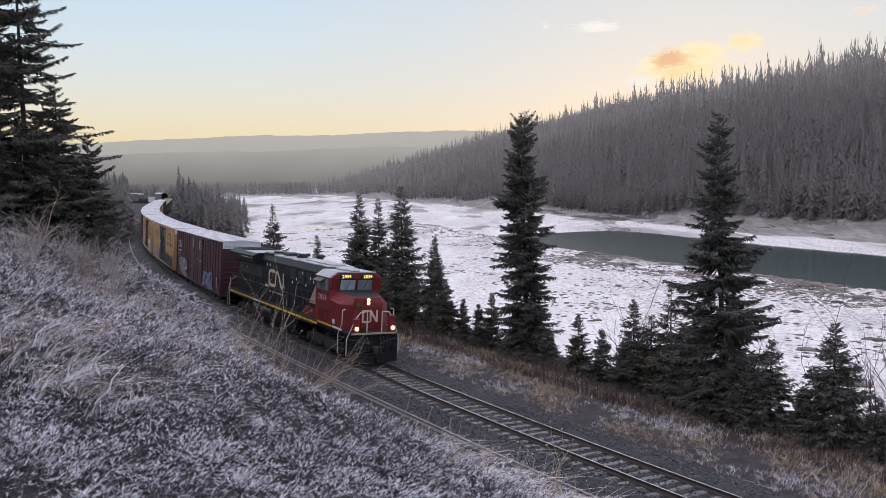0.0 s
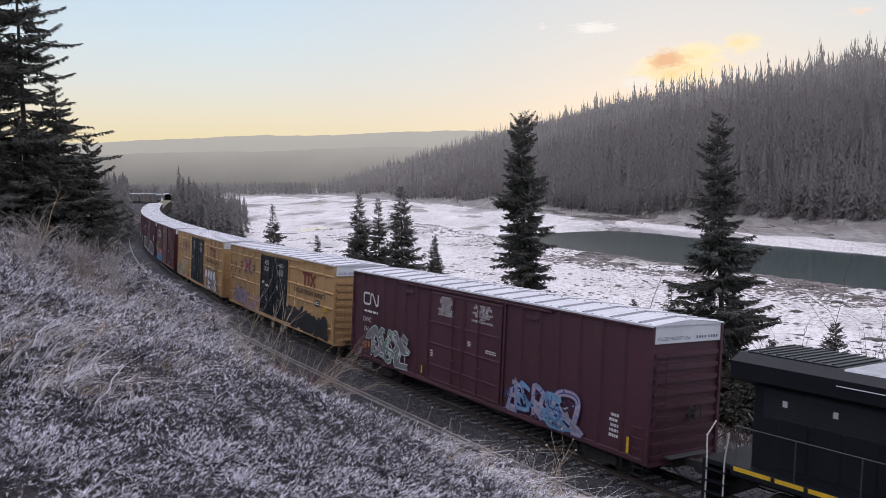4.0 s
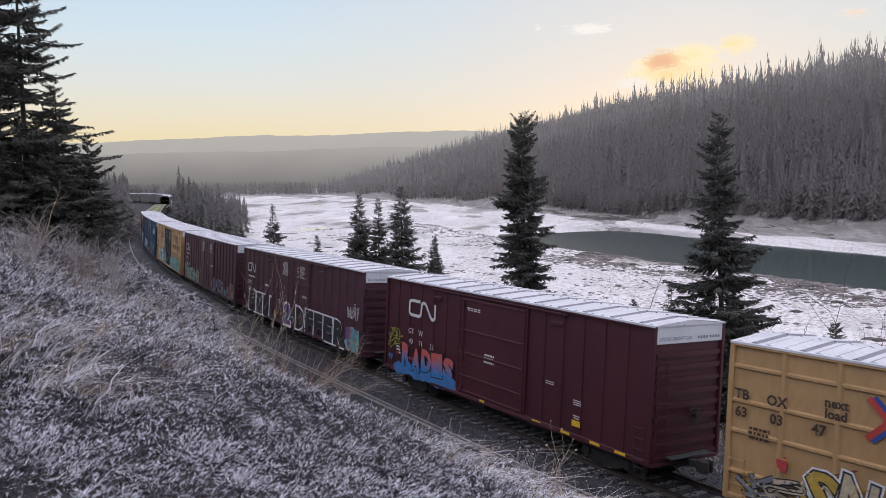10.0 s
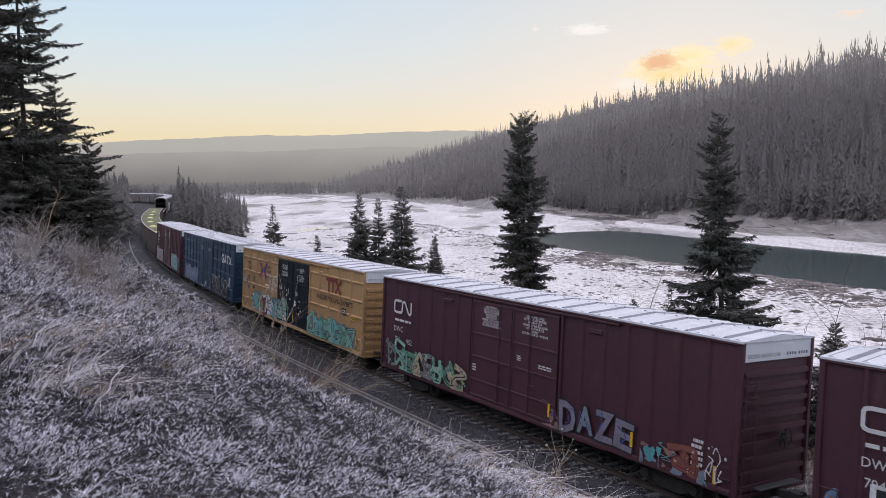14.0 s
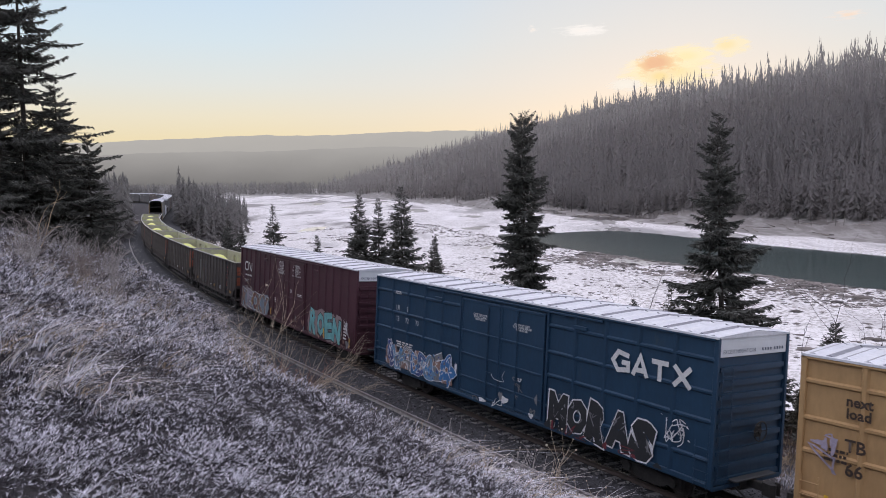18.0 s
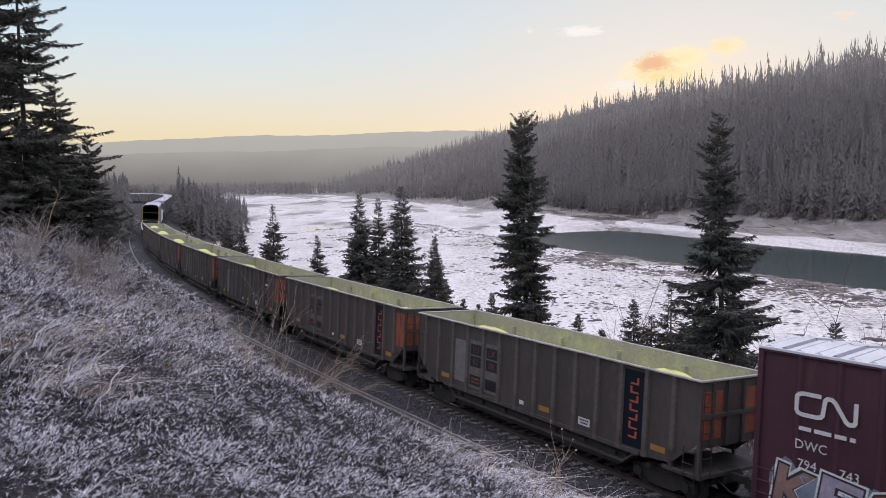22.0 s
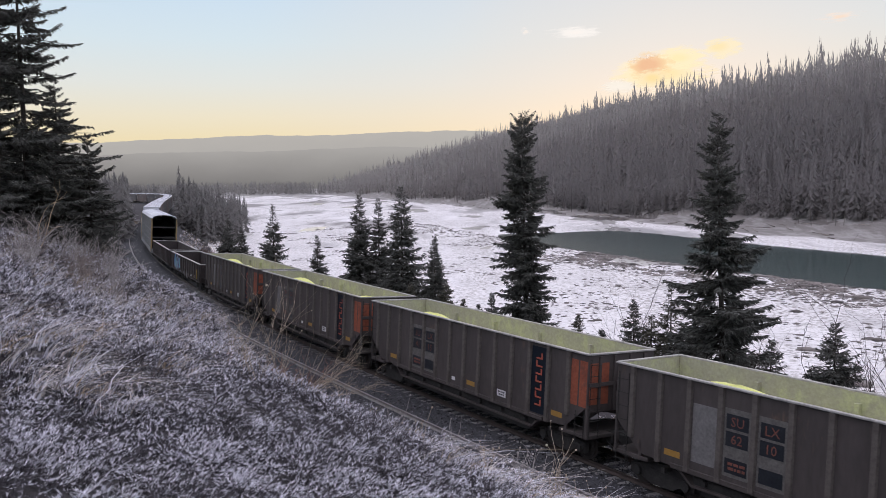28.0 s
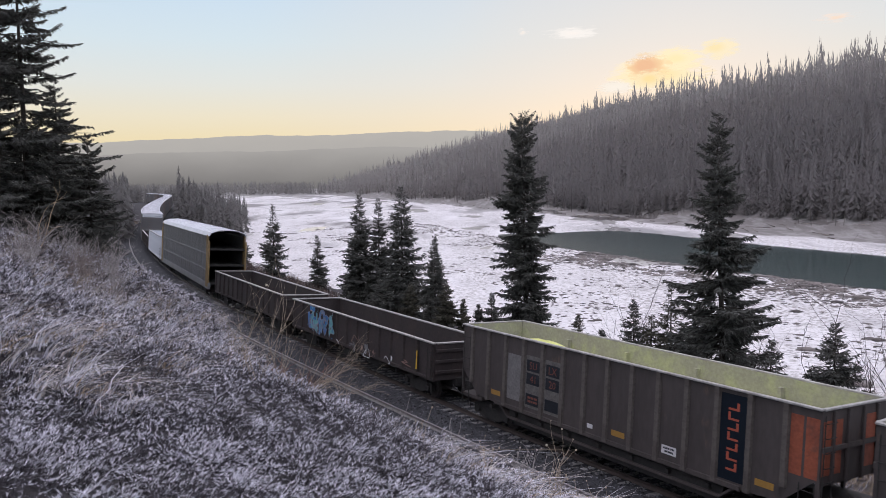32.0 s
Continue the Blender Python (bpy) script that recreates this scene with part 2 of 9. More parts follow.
# ------------------------------------------------------------------ materials
def surf(name, c1, c2=None, rough=0.7, metal=0.0, scale=1.5, grain=18.0, grain_amt=0.25, bump=0.15, bump_scale=30.0, stretch=(1, 1, 1), stain=None, stain_at=0.62,
         stain_scale=2.0, island=0.0, spec=0.5, coat=0.0, per_object=0.0, world=False):
    """A weathered surface: two colours in patches, fine grain, stains with their own colour, and relief."""
    m = bpy.data.materials.new(name)
    m.use_nodes = True
    nt = m.node_tree
    link = nt.links.new
    p = nt.nodes["Principled BSDF"]
    p.inputs["Roughness"].default_value = rough
    p.inputs["Metallic"].default_value = metal
    p.inputs["Specular IOR Level"].default_value = spec
    p.inputs["Coat Weight"].default_value = coat
    co = nt.nodes.new("ShaderNodeTexCoord")
    mp = nt.nodes.new("ShaderNodeMapping")
    mp.inputs["Scale"].default_value = stretch
    if world:
        geo = nt.nodes.new("ShaderNodeNewGeometry")
        link(geo.outputs["Position"], mp.inputs["Vector"])
    else:
        link(co.outputs["Object"], mp.inputs["Vector"])
    c2 = c2 or tuple(x * 0.75 for x in c1)
    n1 = node(nt, "ShaderNodeTexNoise", Scale=scale, Detail=5.0, Roughness=0.6)
    link(mp.outputs[0], n1.inputs["Vector"])
    r1 = ramp(nt, [(0.35, c1), (0.68, c2)])
    link(n1.outputs["Fac"], r1.inputs[0])
    col = r1.outputs[0]
    if stain:
        n3 = node(nt, "ShaderNodeTexNoise", Scale=stain_scale, Detail=7.0, Roughness=0.7)
        link(mp.outputs[0], n3.inputs["Vector"])
        r3 = ramp(nt, [(stain_at - 0.06, (0, 0, 0)), (stain_at + 0.06, (1, 1, 1))])
        link(n3.outputs["Fac"], r3.inputs[0])
        mx = nt.nodes.new("ShaderNodeMix")
        mx.data_type = "RGBA"
        mx.inputs["B"].default_value = (*stain, 1)
        link(r3.outputs[0], mx.inputs["Factor"])
        link(col, mx.inputs["A"])
        col = mx.outputs["Result"]
    n2 = node(nt, "ShaderNodeTexNoise", Scale=grain, Detail=3.0, Roughness=0.6)
    link(mp.outputs[0], n2.inputs["Vector"])
    val = node(nt, "ShaderNodeMapRange")
    val.inputs["From Min"].default_value, val.inputs["From Max"].default_value = 0.25, 0.75
    val.inputs["To Min"].default_value, val.inputs["To Max"].default_value = 1 - grain_amt, 1 + grain_amt
    link(n2.outputs["Fac"], val.inputs["Value"])
    fac = val.outputs[0]
    if island or per_object:
        if island:
            geo2 = nt.nodes.new("ShaderNodeNewGeometry")
            rnd, amt = geo2.outputs["Random Per Island"], island
        else:
            oi = nt.nodes.new("ShaderNodeObjectInfo")
            rnd, amt = oi.outputs["Random"], per_object
        mr = node(nt, "ShaderNodeMapRange")
        mr.inputs["To Min"].default_value, mr.inputs["To Max"].default_value = 1 - amt, 1 + amt
        link(rnd, mr.inputs["Value"])
        mu = node(nt, "ShaderNodeMath", op="MULTIPLY")
        link(fac, mu.inputs[0])
        link(mr.outputs[0], mu.inputs[1])
        fac = mu.outputs[0]
    sc = nt.nodes.new("ShaderNodeVectorMath")
    sc.operation = "SCALE"
    link(col, sc.inputs[0])
    link(fac, sc.inputs["Scale"])
    link(sc.outputs[0], p.inputs["Base Color"])
    if bump:
        nb = node(nt, "ShaderNodeTexNoise", Scale=bump_scale, Detail=4.0)
        link(mp.outputs[0], nb.inputs["Vector"])
        b = node(nt, "ShaderNodeBump", Strength=bump, Distance=0.03)
        link(nb.outputs["Fac"], b.inputs["Height"])
        link(b.outputs[0], p.inputs["Normal"])
    return m


def leafy(m, amount=0.4):
    """Lets part of the light through thin needles."""
    nt = m.node_tree
    p = nt.nodes["Principled BSDF"]
    t = nt.nodes.new("ShaderNodeBsdfTranslucent")
    nt.links.new(p.inputs["Base Color"].links[0].from_socket, t.inputs["Color"])
    x = nt.nodes.new("ShaderNodeMixShader")
    x.inputs["Fac"].default_value = amount
    nt.links.new(p.outputs[0], x.inputs[1])
    nt.links.new(t.outputs[0], x.inputs[2])
    nt.links.new(x.outputs[0], nt.nodes["Material Output"].inputs["Surface"])
    return m


def lamp_mat(name, col, strength):
    m = bpy.data.materials.new(name)
    m.use_nodes = True
    p = m.node_tree.nodes["Principled BSDF"]
    p.inputs["Base Color"].default_value = (*col, 1)
    p.inputs["Emission Color"].default_value = (*col, 1)
    p.inputs["Emission Strength"].default_value = strength
    return m


def plain(name, c, rough=0.6, metal=0.0):
    return surf(name, c, tuple(x * 0.86 for x in c), rough=rough, metal=metal, bump=0.0, grain_amt=0.12)


M_FOLIAGE = surf("spruce_needles", (0.092, 0.093, 0.086), (0.132, 0.128, 0.117), rough=0.85, scale=1.2, grain=6, grain_amt=0.3, bump=0, island=0.35, spec=0.2)
M_FOLIAGE2 = surf("spruce_needles_olive", (0.076, 0.072, 0.056), (0.112, 0.102, 0.080), rough=0.85, scale=1.2, grain=6, grain_amt=0.3, bump=0, island=0.35, spec=0.2)
M_BARK = surf("spruce_bark", (0.075, 0.062, 0.055), (0.04, 0.034, 0.03), rough=0.95, scale=8, grain=40, stretch=(1, 1, 0.2), bump=0.6, bump_scale=25)
# slope needles lifted and paled, the valley haze put into their colour
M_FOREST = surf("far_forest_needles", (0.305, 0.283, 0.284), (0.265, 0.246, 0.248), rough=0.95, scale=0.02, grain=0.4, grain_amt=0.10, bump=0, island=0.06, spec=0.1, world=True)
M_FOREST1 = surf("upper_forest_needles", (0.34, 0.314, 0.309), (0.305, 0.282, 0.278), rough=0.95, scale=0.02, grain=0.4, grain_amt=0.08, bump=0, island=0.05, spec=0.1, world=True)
# valley-end needles paled for mist, which lies only in the colour
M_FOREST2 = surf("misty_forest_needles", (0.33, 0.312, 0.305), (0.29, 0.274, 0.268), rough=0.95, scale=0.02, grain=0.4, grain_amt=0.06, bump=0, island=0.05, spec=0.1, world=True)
M_SNAG = surf("bare_grey_stems", (0.23, 0.205, 0.195), (0.15, 0.133, 0.13), rough=0.9, scale=0.5, grain=4, bump=0, island=0.4, world=True)
M_ROCK = surf("ballast_stone", (0.060, 0.059, 0.067), (0.031, 0.030, 0.035), rough=0.9, scale=6, grain=40, grain_amt=0.4, bump=0.8, bump_scale=22, stain=(0.17, 0.165, 0.18), stain_at=0.66, stain_scale=30, spec=0.3)
M_STONE = surf("ballast_loose_stone", (0.128, 0.126, 0.140), (0.046, 0.045, 0.051), rough=0.9, scale=3, grain=25, bump=0, island=0.8, spec=0.3)
M_TIE = surf("weathered_tie", (0.25, 0.238, 0.238), (0.14, 0.131, 0.131), rough=0.9, scale=3, grain=30, bump=0.3, per_object=0.25)
M_RAILTOP = surf("polished_rail_head", (0.80, 0.80, 0.82), (0.70, 0.70, 0.73), rough=0.20, metal=1.0, scale=2, grain=20, grain_amt=0.1, bump=0.0)
M_RAIL = surf("rusty_rail_side", (0.075, 0.055, 0.048), (0.05, 0.038, 0.034), rough=0.75, scale=2, grain=20, bump=0.2)
M_RAILOLD = surf("old_rusty_rail", (0.24, 0.21, 0.20), (0.36, 0.34, 0.345), rough=0.48, metal=0.4, scale=1.5, grain=20, bump=0.2)
M_SOIL = surf("frosty_bank_soil", (0.042, 0.037, 0.040), (0.072, 0.065, 0.070), rough=0.95, scale=1.1, grain=14, grain_amt=0.5, bump=0.9, bump_scale=9, stain=(0.20, 0.19, 0.21), stain_at=0.64, stain_scale=5, world=True, spec=0.2)
M_WATER = surf("open_river_water", (0.040, 0.075, 0.072), (0.032, 0.06, 0.06), rough=0.12, scale=0.1, grain=0.6, grain_amt=0.1, bump=0.12, bump_scale=1.2, world=True, spec=0.5)
M_GRASS = surf("dry_frosted_grass", (0.66, 0.60, 0.57), (0.45, 0.385, 0.355), rough=0.9, scale=0.35, grain=2, grain_amt=0.2, bump=0, island=0.45, world=True, spec=0.2)
M_GRASSF = surf("frost_white_grass", (0.80, 0.775, 0.855), (0.62, 0.60, 0.67), rough=0.85, scale=0.5, grain=2, grain_amt=0.2, bump=0, island=0.35, world=True, spec=0.3)
M_STRAW = surf("straw_grass", (0.52, 0.40, 0.27), (0.36, 0.27, 0.185), rough=0.9, scale=0.4, grain=2, grain_amt=0.2, bump=0, island=0.4, world=True, spec=0.2)
M_HEATH = surf("dark_heath_twigs", (0.094, 0.086, 0.098), (0.058, 0.051, 0.056), rough=0.95, scale=0.8, grain=3, grain_amt=0.3, bump=0, island=0.45, world=True, spec=0.2)
M_HEATHM = surf("half_frosted_heath", (0.26, 0.248, 0.285), (0.16, 0.15, 0.17), rough=0.95, scale=0.8, grain=3, grain_amt=0.3, bump=0, island=0.5, world=True, spec=0.2)
M_TWIG = surf("bare_twigs", (0.15, 0.105, 0.085), (0.09, 0.066, 0.056), rough=0.9, scale=2, grain=12, bump=0, island=0.3, spec=0.2)
M_TWIGD = surf("dark_bare_shrub", (0.065, 0.050, 0.047), (0.042, 0.034, 0.033), rough=0.9, scale=1, grain=6, bump=0, island=0.4, spec=0.2)
M_BLACK = surf("black_car_paint", (0.016, 0.019, 0.026), (0.022, 0.025, 0.032), rough=0.42, scale=1.2, grain=20, grain_amt=0.25, bump=0.05)
M_UNDER = surf("grimy_underframe_shaded_belly", (0.028, 0.026, 0.026), (0.045, 0.041, 0.039), rough=0.85, scale=2, grain=14, bump=0.3)
M_WHEEL = surf("worn_wheel_steel", (0.06, 0.052, 0.05), (0.09, 0.08, 0.075), rough=0.6, metal=0.6, scale=3, grain=20, bump=0.1)
M_WHITE = plain("white_lettering", (0.72, 0.71, 0.72))
M_CREAM = plain("cream_lettering", (0.62, 0.50, 0.40))
M_BROWNTXT = plain("dark_brown_lettering", (0.055, 0.035, 0.028))
M_REDTXT = plain("dark_red_emblem", (0.22, 0.04, 0.03))
M_YELLOW = plain("yellow_reflective", (0.80, 0.50, 0.04), 0.4)
M_BLUE = plain("blue_emblem", (0.035, 0.075, 0.33))
M_RED = plain("red_emblem", (0.50, 0.06, 0.05))
M_TEXTDIM = plain("faded_red_lettering", (0.20, 0.075, 0.055))
M_TEXTRED = plain("orange_red_lettering", (0.45, 0.10, 0.06))
M_TAN = surf("tan_boxcar_paint", (0.485, 0.30, 0.14), (0.40, 0.243, 0.115), rough=0.55, scale=0.7, grain=9, grain_amt=0.10, bump=0.06, stretch=(1, 1, 0.35), stain=(0.33, 0.20, 0.105), stain_at=0.70, stain_scale=1.6)
M_MAROON = surf("maroon_boxcar_paint", (0.084, 0.028, 0.042), (0.061, 0.022, 0.032), rough=0.55, scale=0.6, grain=9, grain_amt=0.12, bump=0.06, stretch=(1, 1, 0.35), stain=(0.095, 0.042, 0.046), stain_at=0.66, stain_scale=1.6)
# tail car paints: stained, and greyed so that distance haze is in the colour
M_TAILGREY = surf("hazed_weathered_grey_paint", (0.17, 0.16, 0.165), (0.13, 0.125, 0.13), rough=0.7, scale=0.6, grain=9, grain_amt=0.12, bump=0.06, stain=(0.20, 0.15, 0.13), stain_at=0.6, stain_scale=0.8)
M_TAILBROWN = surf("hazed_weathered_brown_paint", (0.19, 0.155, 0.15), (0.15, 0.125, 0.125), rough=0.7, scale=0.6, grain=9, grain_amt=0.12, bump=0.06, stain=(0.24, 0.17, 0.13), stain_at=0.6, stain_scale=0.8)
M_MAROON2 = surf("deep_red_boxcar_paint", (0.078, 0.016, 0.026), (0.056, 0.012, 0.020), rough=0.5, scale=0.6, grain=9, grain_amt=0.12, bump=0.06, stretch=(1, 1, 0.35), stain=(0.085, 0.026, 0.032), stain_at=0.7, stain_scale=1.6)
M_NAVY = surf("navy_boxcar_paint", (0.016, 0.052, 0.105), (0.011, 0.038, 0.080), rough=0.5, scale=0.6, grain=9, grain_amt=0.12, bump=0.06, stretch=(1, 1, 0.35), stain=(0.035, 0.06, 0.085), stain_at=0.68, stain_scale=1.6)
M_DOOR = surf("blue_black_door_paint", (0.006, 0.011, 0.020), (0.009, 0.014, 0.023), rough=0.5, spec=0.25, scale=0.8, grain=9, grain_amt=0.2, bump=0.05, stain=(0.020, 0.024, 0.032), stain_at=0.7)
M_ROOFRIB = surf("grey_roof_rib", (0.28, 0.275, 0.32), (0.20, 0.195, 0.23), rough=0.5, scale=1.5, grain=12, grain_amt=0.2, bump=0.1)
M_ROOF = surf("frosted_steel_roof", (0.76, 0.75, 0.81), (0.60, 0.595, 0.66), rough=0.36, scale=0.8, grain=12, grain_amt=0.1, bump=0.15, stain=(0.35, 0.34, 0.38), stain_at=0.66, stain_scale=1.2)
M_WHITEEND = surf("white_end_panel", (0.72, 0.73, 0.78), (0.62, 0.63, 0.68), rough=0.55, scale=1, grain=8, grain_amt=0.06, bump=0.03, stain=(0.45, 0.44, 0.45), stain_at=0.72)
M_HOPPER = surf("taupe_gondola_paint", (0.082, 0.067, 0.065), (0.060, 0.049, 0.048), rough=0.75, scale=0.8, grain=8, grain_amt=0.15, bump=0.08, stretch=(1, 1, 0.3), stain=(0.155, 0.10, 0.072), stain_at=0.66, stain_scale=1.5)
M_HOPPERIN = surf("sulphur_dusted_steel", (0.40, 0.39, 0.29), (0.33, 0.31, 0.275), rough=0.9, scale=0.5, grain=10, grain_amt=0.15, bump=0.1, stain=(0.45, 0.46, 0.29), stain_at=0.56, stain_scale=1.3)
M_SULPHUR = surf("yellow_sulphur_heap", (0.78, 0.79, 0.30), (0.68, 0.69, 0.24), rough=0.95, scale=2, grain=30, grain_amt=0.12, bump=0.3)
M_RIM = surf("frosted_steel_rim", (0.45, 0.43, 0.42), (0.28, 0.26, 0.25), rough=0.6, scale=2, grain=12, bump=0.1)
M_ORANGE = surf("faded_orange_panel", (0.34, 0.090, 0.045), (0.22, 0.062, 0.038), rough=0.65, scale=1.2, grain=10, bump=0.05, stain=(0.20, 0.075, 0.05), stain_at=0.62)
M_GOND = surf("black_gondola_paint", (0.038, 0.030, 0.031), (0.055, 0.040, 0.038), rough=0.7, scale=0.8, grain=9, bump=0.12, stain=(0.085, 0.055, 0.048), stain_at=0.64)
M_RACK = surf("galvanised_rack_panel", (0.27, 0.268, 0.275), (0.21, 0.208, 0.214), rough=0.5, metal=0.3, scale=0.8, grain=10, bump=0.05, stain=(0.20, 0.19, 0.19), stain_at=0.66)
M_RACKPOST = surf("yellow_rack_post", (0.30, 0.20, 0.085), (0.21, 0.14, 0.07), rough=0.6, scale=1, grain=10, bump=0.05)
M_LRED = surf("locomotive_red_paint", (0.185, 0.019, 0.023), (0.145, 0.017, 0.020), rough=0.38, scale=0.8, grain=10, grain_amt=0.12, bump=0.03, stain=(0.16, 0.03, 0.03), stain_at=0.72)
M_LBLACK = surf("locomotive_black_paint", (0.009, 0.011, 0.016), (0.013, 0.015, 0.020), rough=0.5, spec=0.25, scale=0.8, grain=10, grain_amt=0.2, bump=0.04)
M_LTAN = surf("locomotive_tan_patch", (0.42, 0.31, 0.23), (0.34, 0.25, 0.19), rough=0.5, scale=1, grain=10, bump=0.03)
M_LROOF = surf("pale_locomotive_roof", (0.50, 0.51, 0.55), (0.32, 0.33, 0.36), rough=0.5, scale=1, grain=10, bump=0.08)
M_GLASS = surf("cab_glass", (0.16, 0.18, 0.20), (0.20, 0.22, 0.24), rough=0.08, scale=1, grain=3, bump=0.0, spec=0.8)
# pale colour for one windshield pane, standing in for the sky it reflects
M_WSHIELD = surf("sky_reflection_windshield", (0.34, 0.39, 0.44), (0.26, 0.30, 0.35), rough=0.12, scale=1.2, grain=3, bump=0.0, spec=1.0)
M_HANDRAIL = plain("white_handrail", (0.62, 0.60, 0.58), 0.5)
M_STEELPIPE = plain("grey_steel", (0.085, 0.085, 0.092), 0.5, 0.3)
M_HEADLIGHT = lamp_mat("headlight_glow", (1.0, 0.58, 0.20), 5.0)
M_NUMBOARD = lamp_mat("number_board_glow", (1.0, 0.66, 0.10), 1.6)
M_SPRAY = {}
for _n, _c in dict(black=(0.02, 0.022, 0.028), white=(0.84, 0.84, 0.88), grey=(0.23, 0.23, 0.25), pink=(0.50, 0.34, 0.42), lilac=(0.42, 0.36, 0.47), teal=(0.12, 0.42, 0.47), aqua=(0.20, 0.52, 0.55),
                   mint=(0.28, 0.56, 0.47), blue=(0.05, 0.22, 0.56), sky=(0.18, 0.34, 0.55), navy=(0.06, 0.09, 0.28), red=(0.50, 0.055, 0.06), maroon=(0.20, 0.03, 0.045), gold=(0.55, 0.36, 0.06),
                   orange=(0.60, 0.22, 0.07), cream=(0.56, 0.47, 0.33), lime=(0.45, 0.50, 0.06), violet=(0.15, 0.09, 0.30), dirt=(0.33, 0.20, 0.17), green=(0.14, 0.34, 0.25), steel=(0.22, 0.27, 0.34), rust=(0.26, 0.09, 0.07), dusk=(0.24, 0.22, 0.30), plum=(0.24, 0.07, 0.17), dusty=(0.36, 0.26, 0.27)).items():
    M_SPRAY[_n] = surf("spray_paint_" + _n, _c, tuple(0.62 * q + 0.02 for q in _c), rough=0.55, scale=1.8, grain=12, grain_amt=0.22, bump=0.0)


def faded_spray(low, high, z0, z1):
    """Spray paint that goes over from one colour at the foot of the letters to another at their heads."""
    m = plain("spray_paint_fade", high, 0.5)
    nt = m.node_tree
    co = nt.nodes.new("ShaderNodeTexCoord")
    sep = nt.nodes.new("ShaderNodeSeparateXYZ")
    nt.links.new(co.outputs["Object"], sep.inputs[0])
    mr = node(nt, "ShaderNodeMapRange")
    mr.inputs["From Min"].default_value, mr.inputs["From Max"].default_value = z0, z1
    nt.links.new(sep.outputs["Z"], mr.inputs["Value"])
    mx = ramp(nt, [(0.0, low), (0.45, tuple(0.6 * a + 0.4 * b for a, b in zip(low, high))), (1.0, high)])
    nt.links.new(mr.outputs[0], mx.inputs[0])
    nt.links.new(mx.outputs[0], nt.nodes["Principled BSDF"].inputs["Base Color"])
    return m


M_SPRAY["fade"] = faded_spray((0.03, 0.20, 0.50), (0.55, 0.11, 0.10), -0.35, 0.25)
# ------------------------------------------------------------------ ground, river, distance
def structure(ob, label="", category=""):
    return tagged(ob, label, category, kind="structure")


def ice_material():
    """Snowy river ice with gravel bars, broken stretches along the flow and fine dark specks."""
    m = bpy.data.materials.new("river_ice")
    m.use_nodes = True
    nt = m.node_tree
    link = nt.links.new
    p = nt.nodes["Principled BSDF"]
    geo = nt.nodes.new("ShaderNodeNewGeometry")
    mp = nt.nodes.new("ShaderNodeMapping")
    mp.inputs["Rotation"].default_value = (0, 0, radians(-17))
    mp.inputs["Scale"].default_value = (1.0, 0.30, 1.0)
    link(geo.outputs["Position"], mp.inputs["Vector"])

    def layer(scale, lo, hi, detail=8.0, rough=0.65, vec=None):
        n = node(nt, "ShaderNodeTexNoise", Scale=scale, Detail=detail, Roughness=rough)
        link(vec or mp.outputs[0], n.inputs["Vector"])
        r = ramp(nt, [(lo, (0, 0, 0)), (hi, (1, 1, 1))])
        link(n.outputs["Fac"], r.inputs[0])
        return r.outputs[0]

    def mix(a, b, fac):
        x = nt.nodes.new("ShaderNodeMix")
        x.data_type = "RGBA"
        for sock, val in (("A", a), ("B", b)):
            if isinstance(val, tuple):
                x.inputs[sock].default_value = (*val, 1)
            else:
                link(val, x.inputs[sock])
        link(fac, x.inputs["Factor"])
        return x.outputs["Result"]
    bars_ = layer(0.030, 0.55, 0.65)
    specks = layer(2.0, 0.49, 0.57, 7.0, 0.75, geo.outputs["Position"])
    rough_zone = layer(0.055, 0.34, 0.52)
    mul = node(nt, "ShaderNodeMath", op="MULTIPLY")
    link(specks, mul.inputs[0])
    link(rough_zone, mul.inputs[1])
    sep0 = nt.nodes.new("ShaderNodeSeparateXYZ")
    link(geo.outputs["Position"], sep0.inputs[0])
    upv = node(nt, "ShaderNodeMapRange")
    upv.inputs["From Min"].default_value, upv.inputs["From Max"].default_value = 100, 150
    link(sep0.outputs["Y"], upv.inputs["Value"])
    calm = node(nt, "ShaderNodeMath", op="MULTIPLY")
    link(upv.outputs[0], calm.inputs[0])
    link(layer(0.045, 0.62, 0.40, 5.0, 0.5), calm.inputs[1])
    inv = node(nt, "ShaderNodeMath", op="SUBTRACT")
    inv.inputs[0].default_value = 1.0
    inv.use_clamp = True
    link(calm.outputs[0], inv.inputs[1])
    mulc = node(nt, "ShaderNodeMath", op="MULTIPLY")
    link(mul.outputs[0], mulc.inputs[0])
    link(inv.outputs[0], mulc.inputs[1])
    mul = mulc
    streak = layer(0.16, 0.42, 0.66)
    col = mix((0.86, 0.815, 0.835), (0.70, 0.66, 0.68), streak)
    # cream sheen of the sky put into the colour of calm ice
    col = mix(col, (0.95, 0.905, 0.87), calm.outputs[0])
    col = mix(col, (0.31, 0.27, 0.26), mul.outputs[0])
    gravel = mix((0.30, 0.275, 0.28), (0.40, 0.375, 0.39), specks)
    col = mix(col, gravel, bars_)
    up2 = node(nt, "ShaderNodeMapRange")
    up2.inputs["From Min"].default_value, up2.inputs["From Max"].default_value = 170, 260
    sp2 = nt.nodes.new("ShaderNodeSeparateXYZ")
    link(geo.outputs["Position"], sp2.inputs[0])
    link(sp2.outputs["Y"], up2.inputs["Value"])
    flats = layer(0.020, 0.53, 0.58, 6.0, 0.55)
    mul2 = node(nt, "ShaderNodeMath", op="MULTIPLY")
    link(up2.outputs[0], mul2.inputs[0])
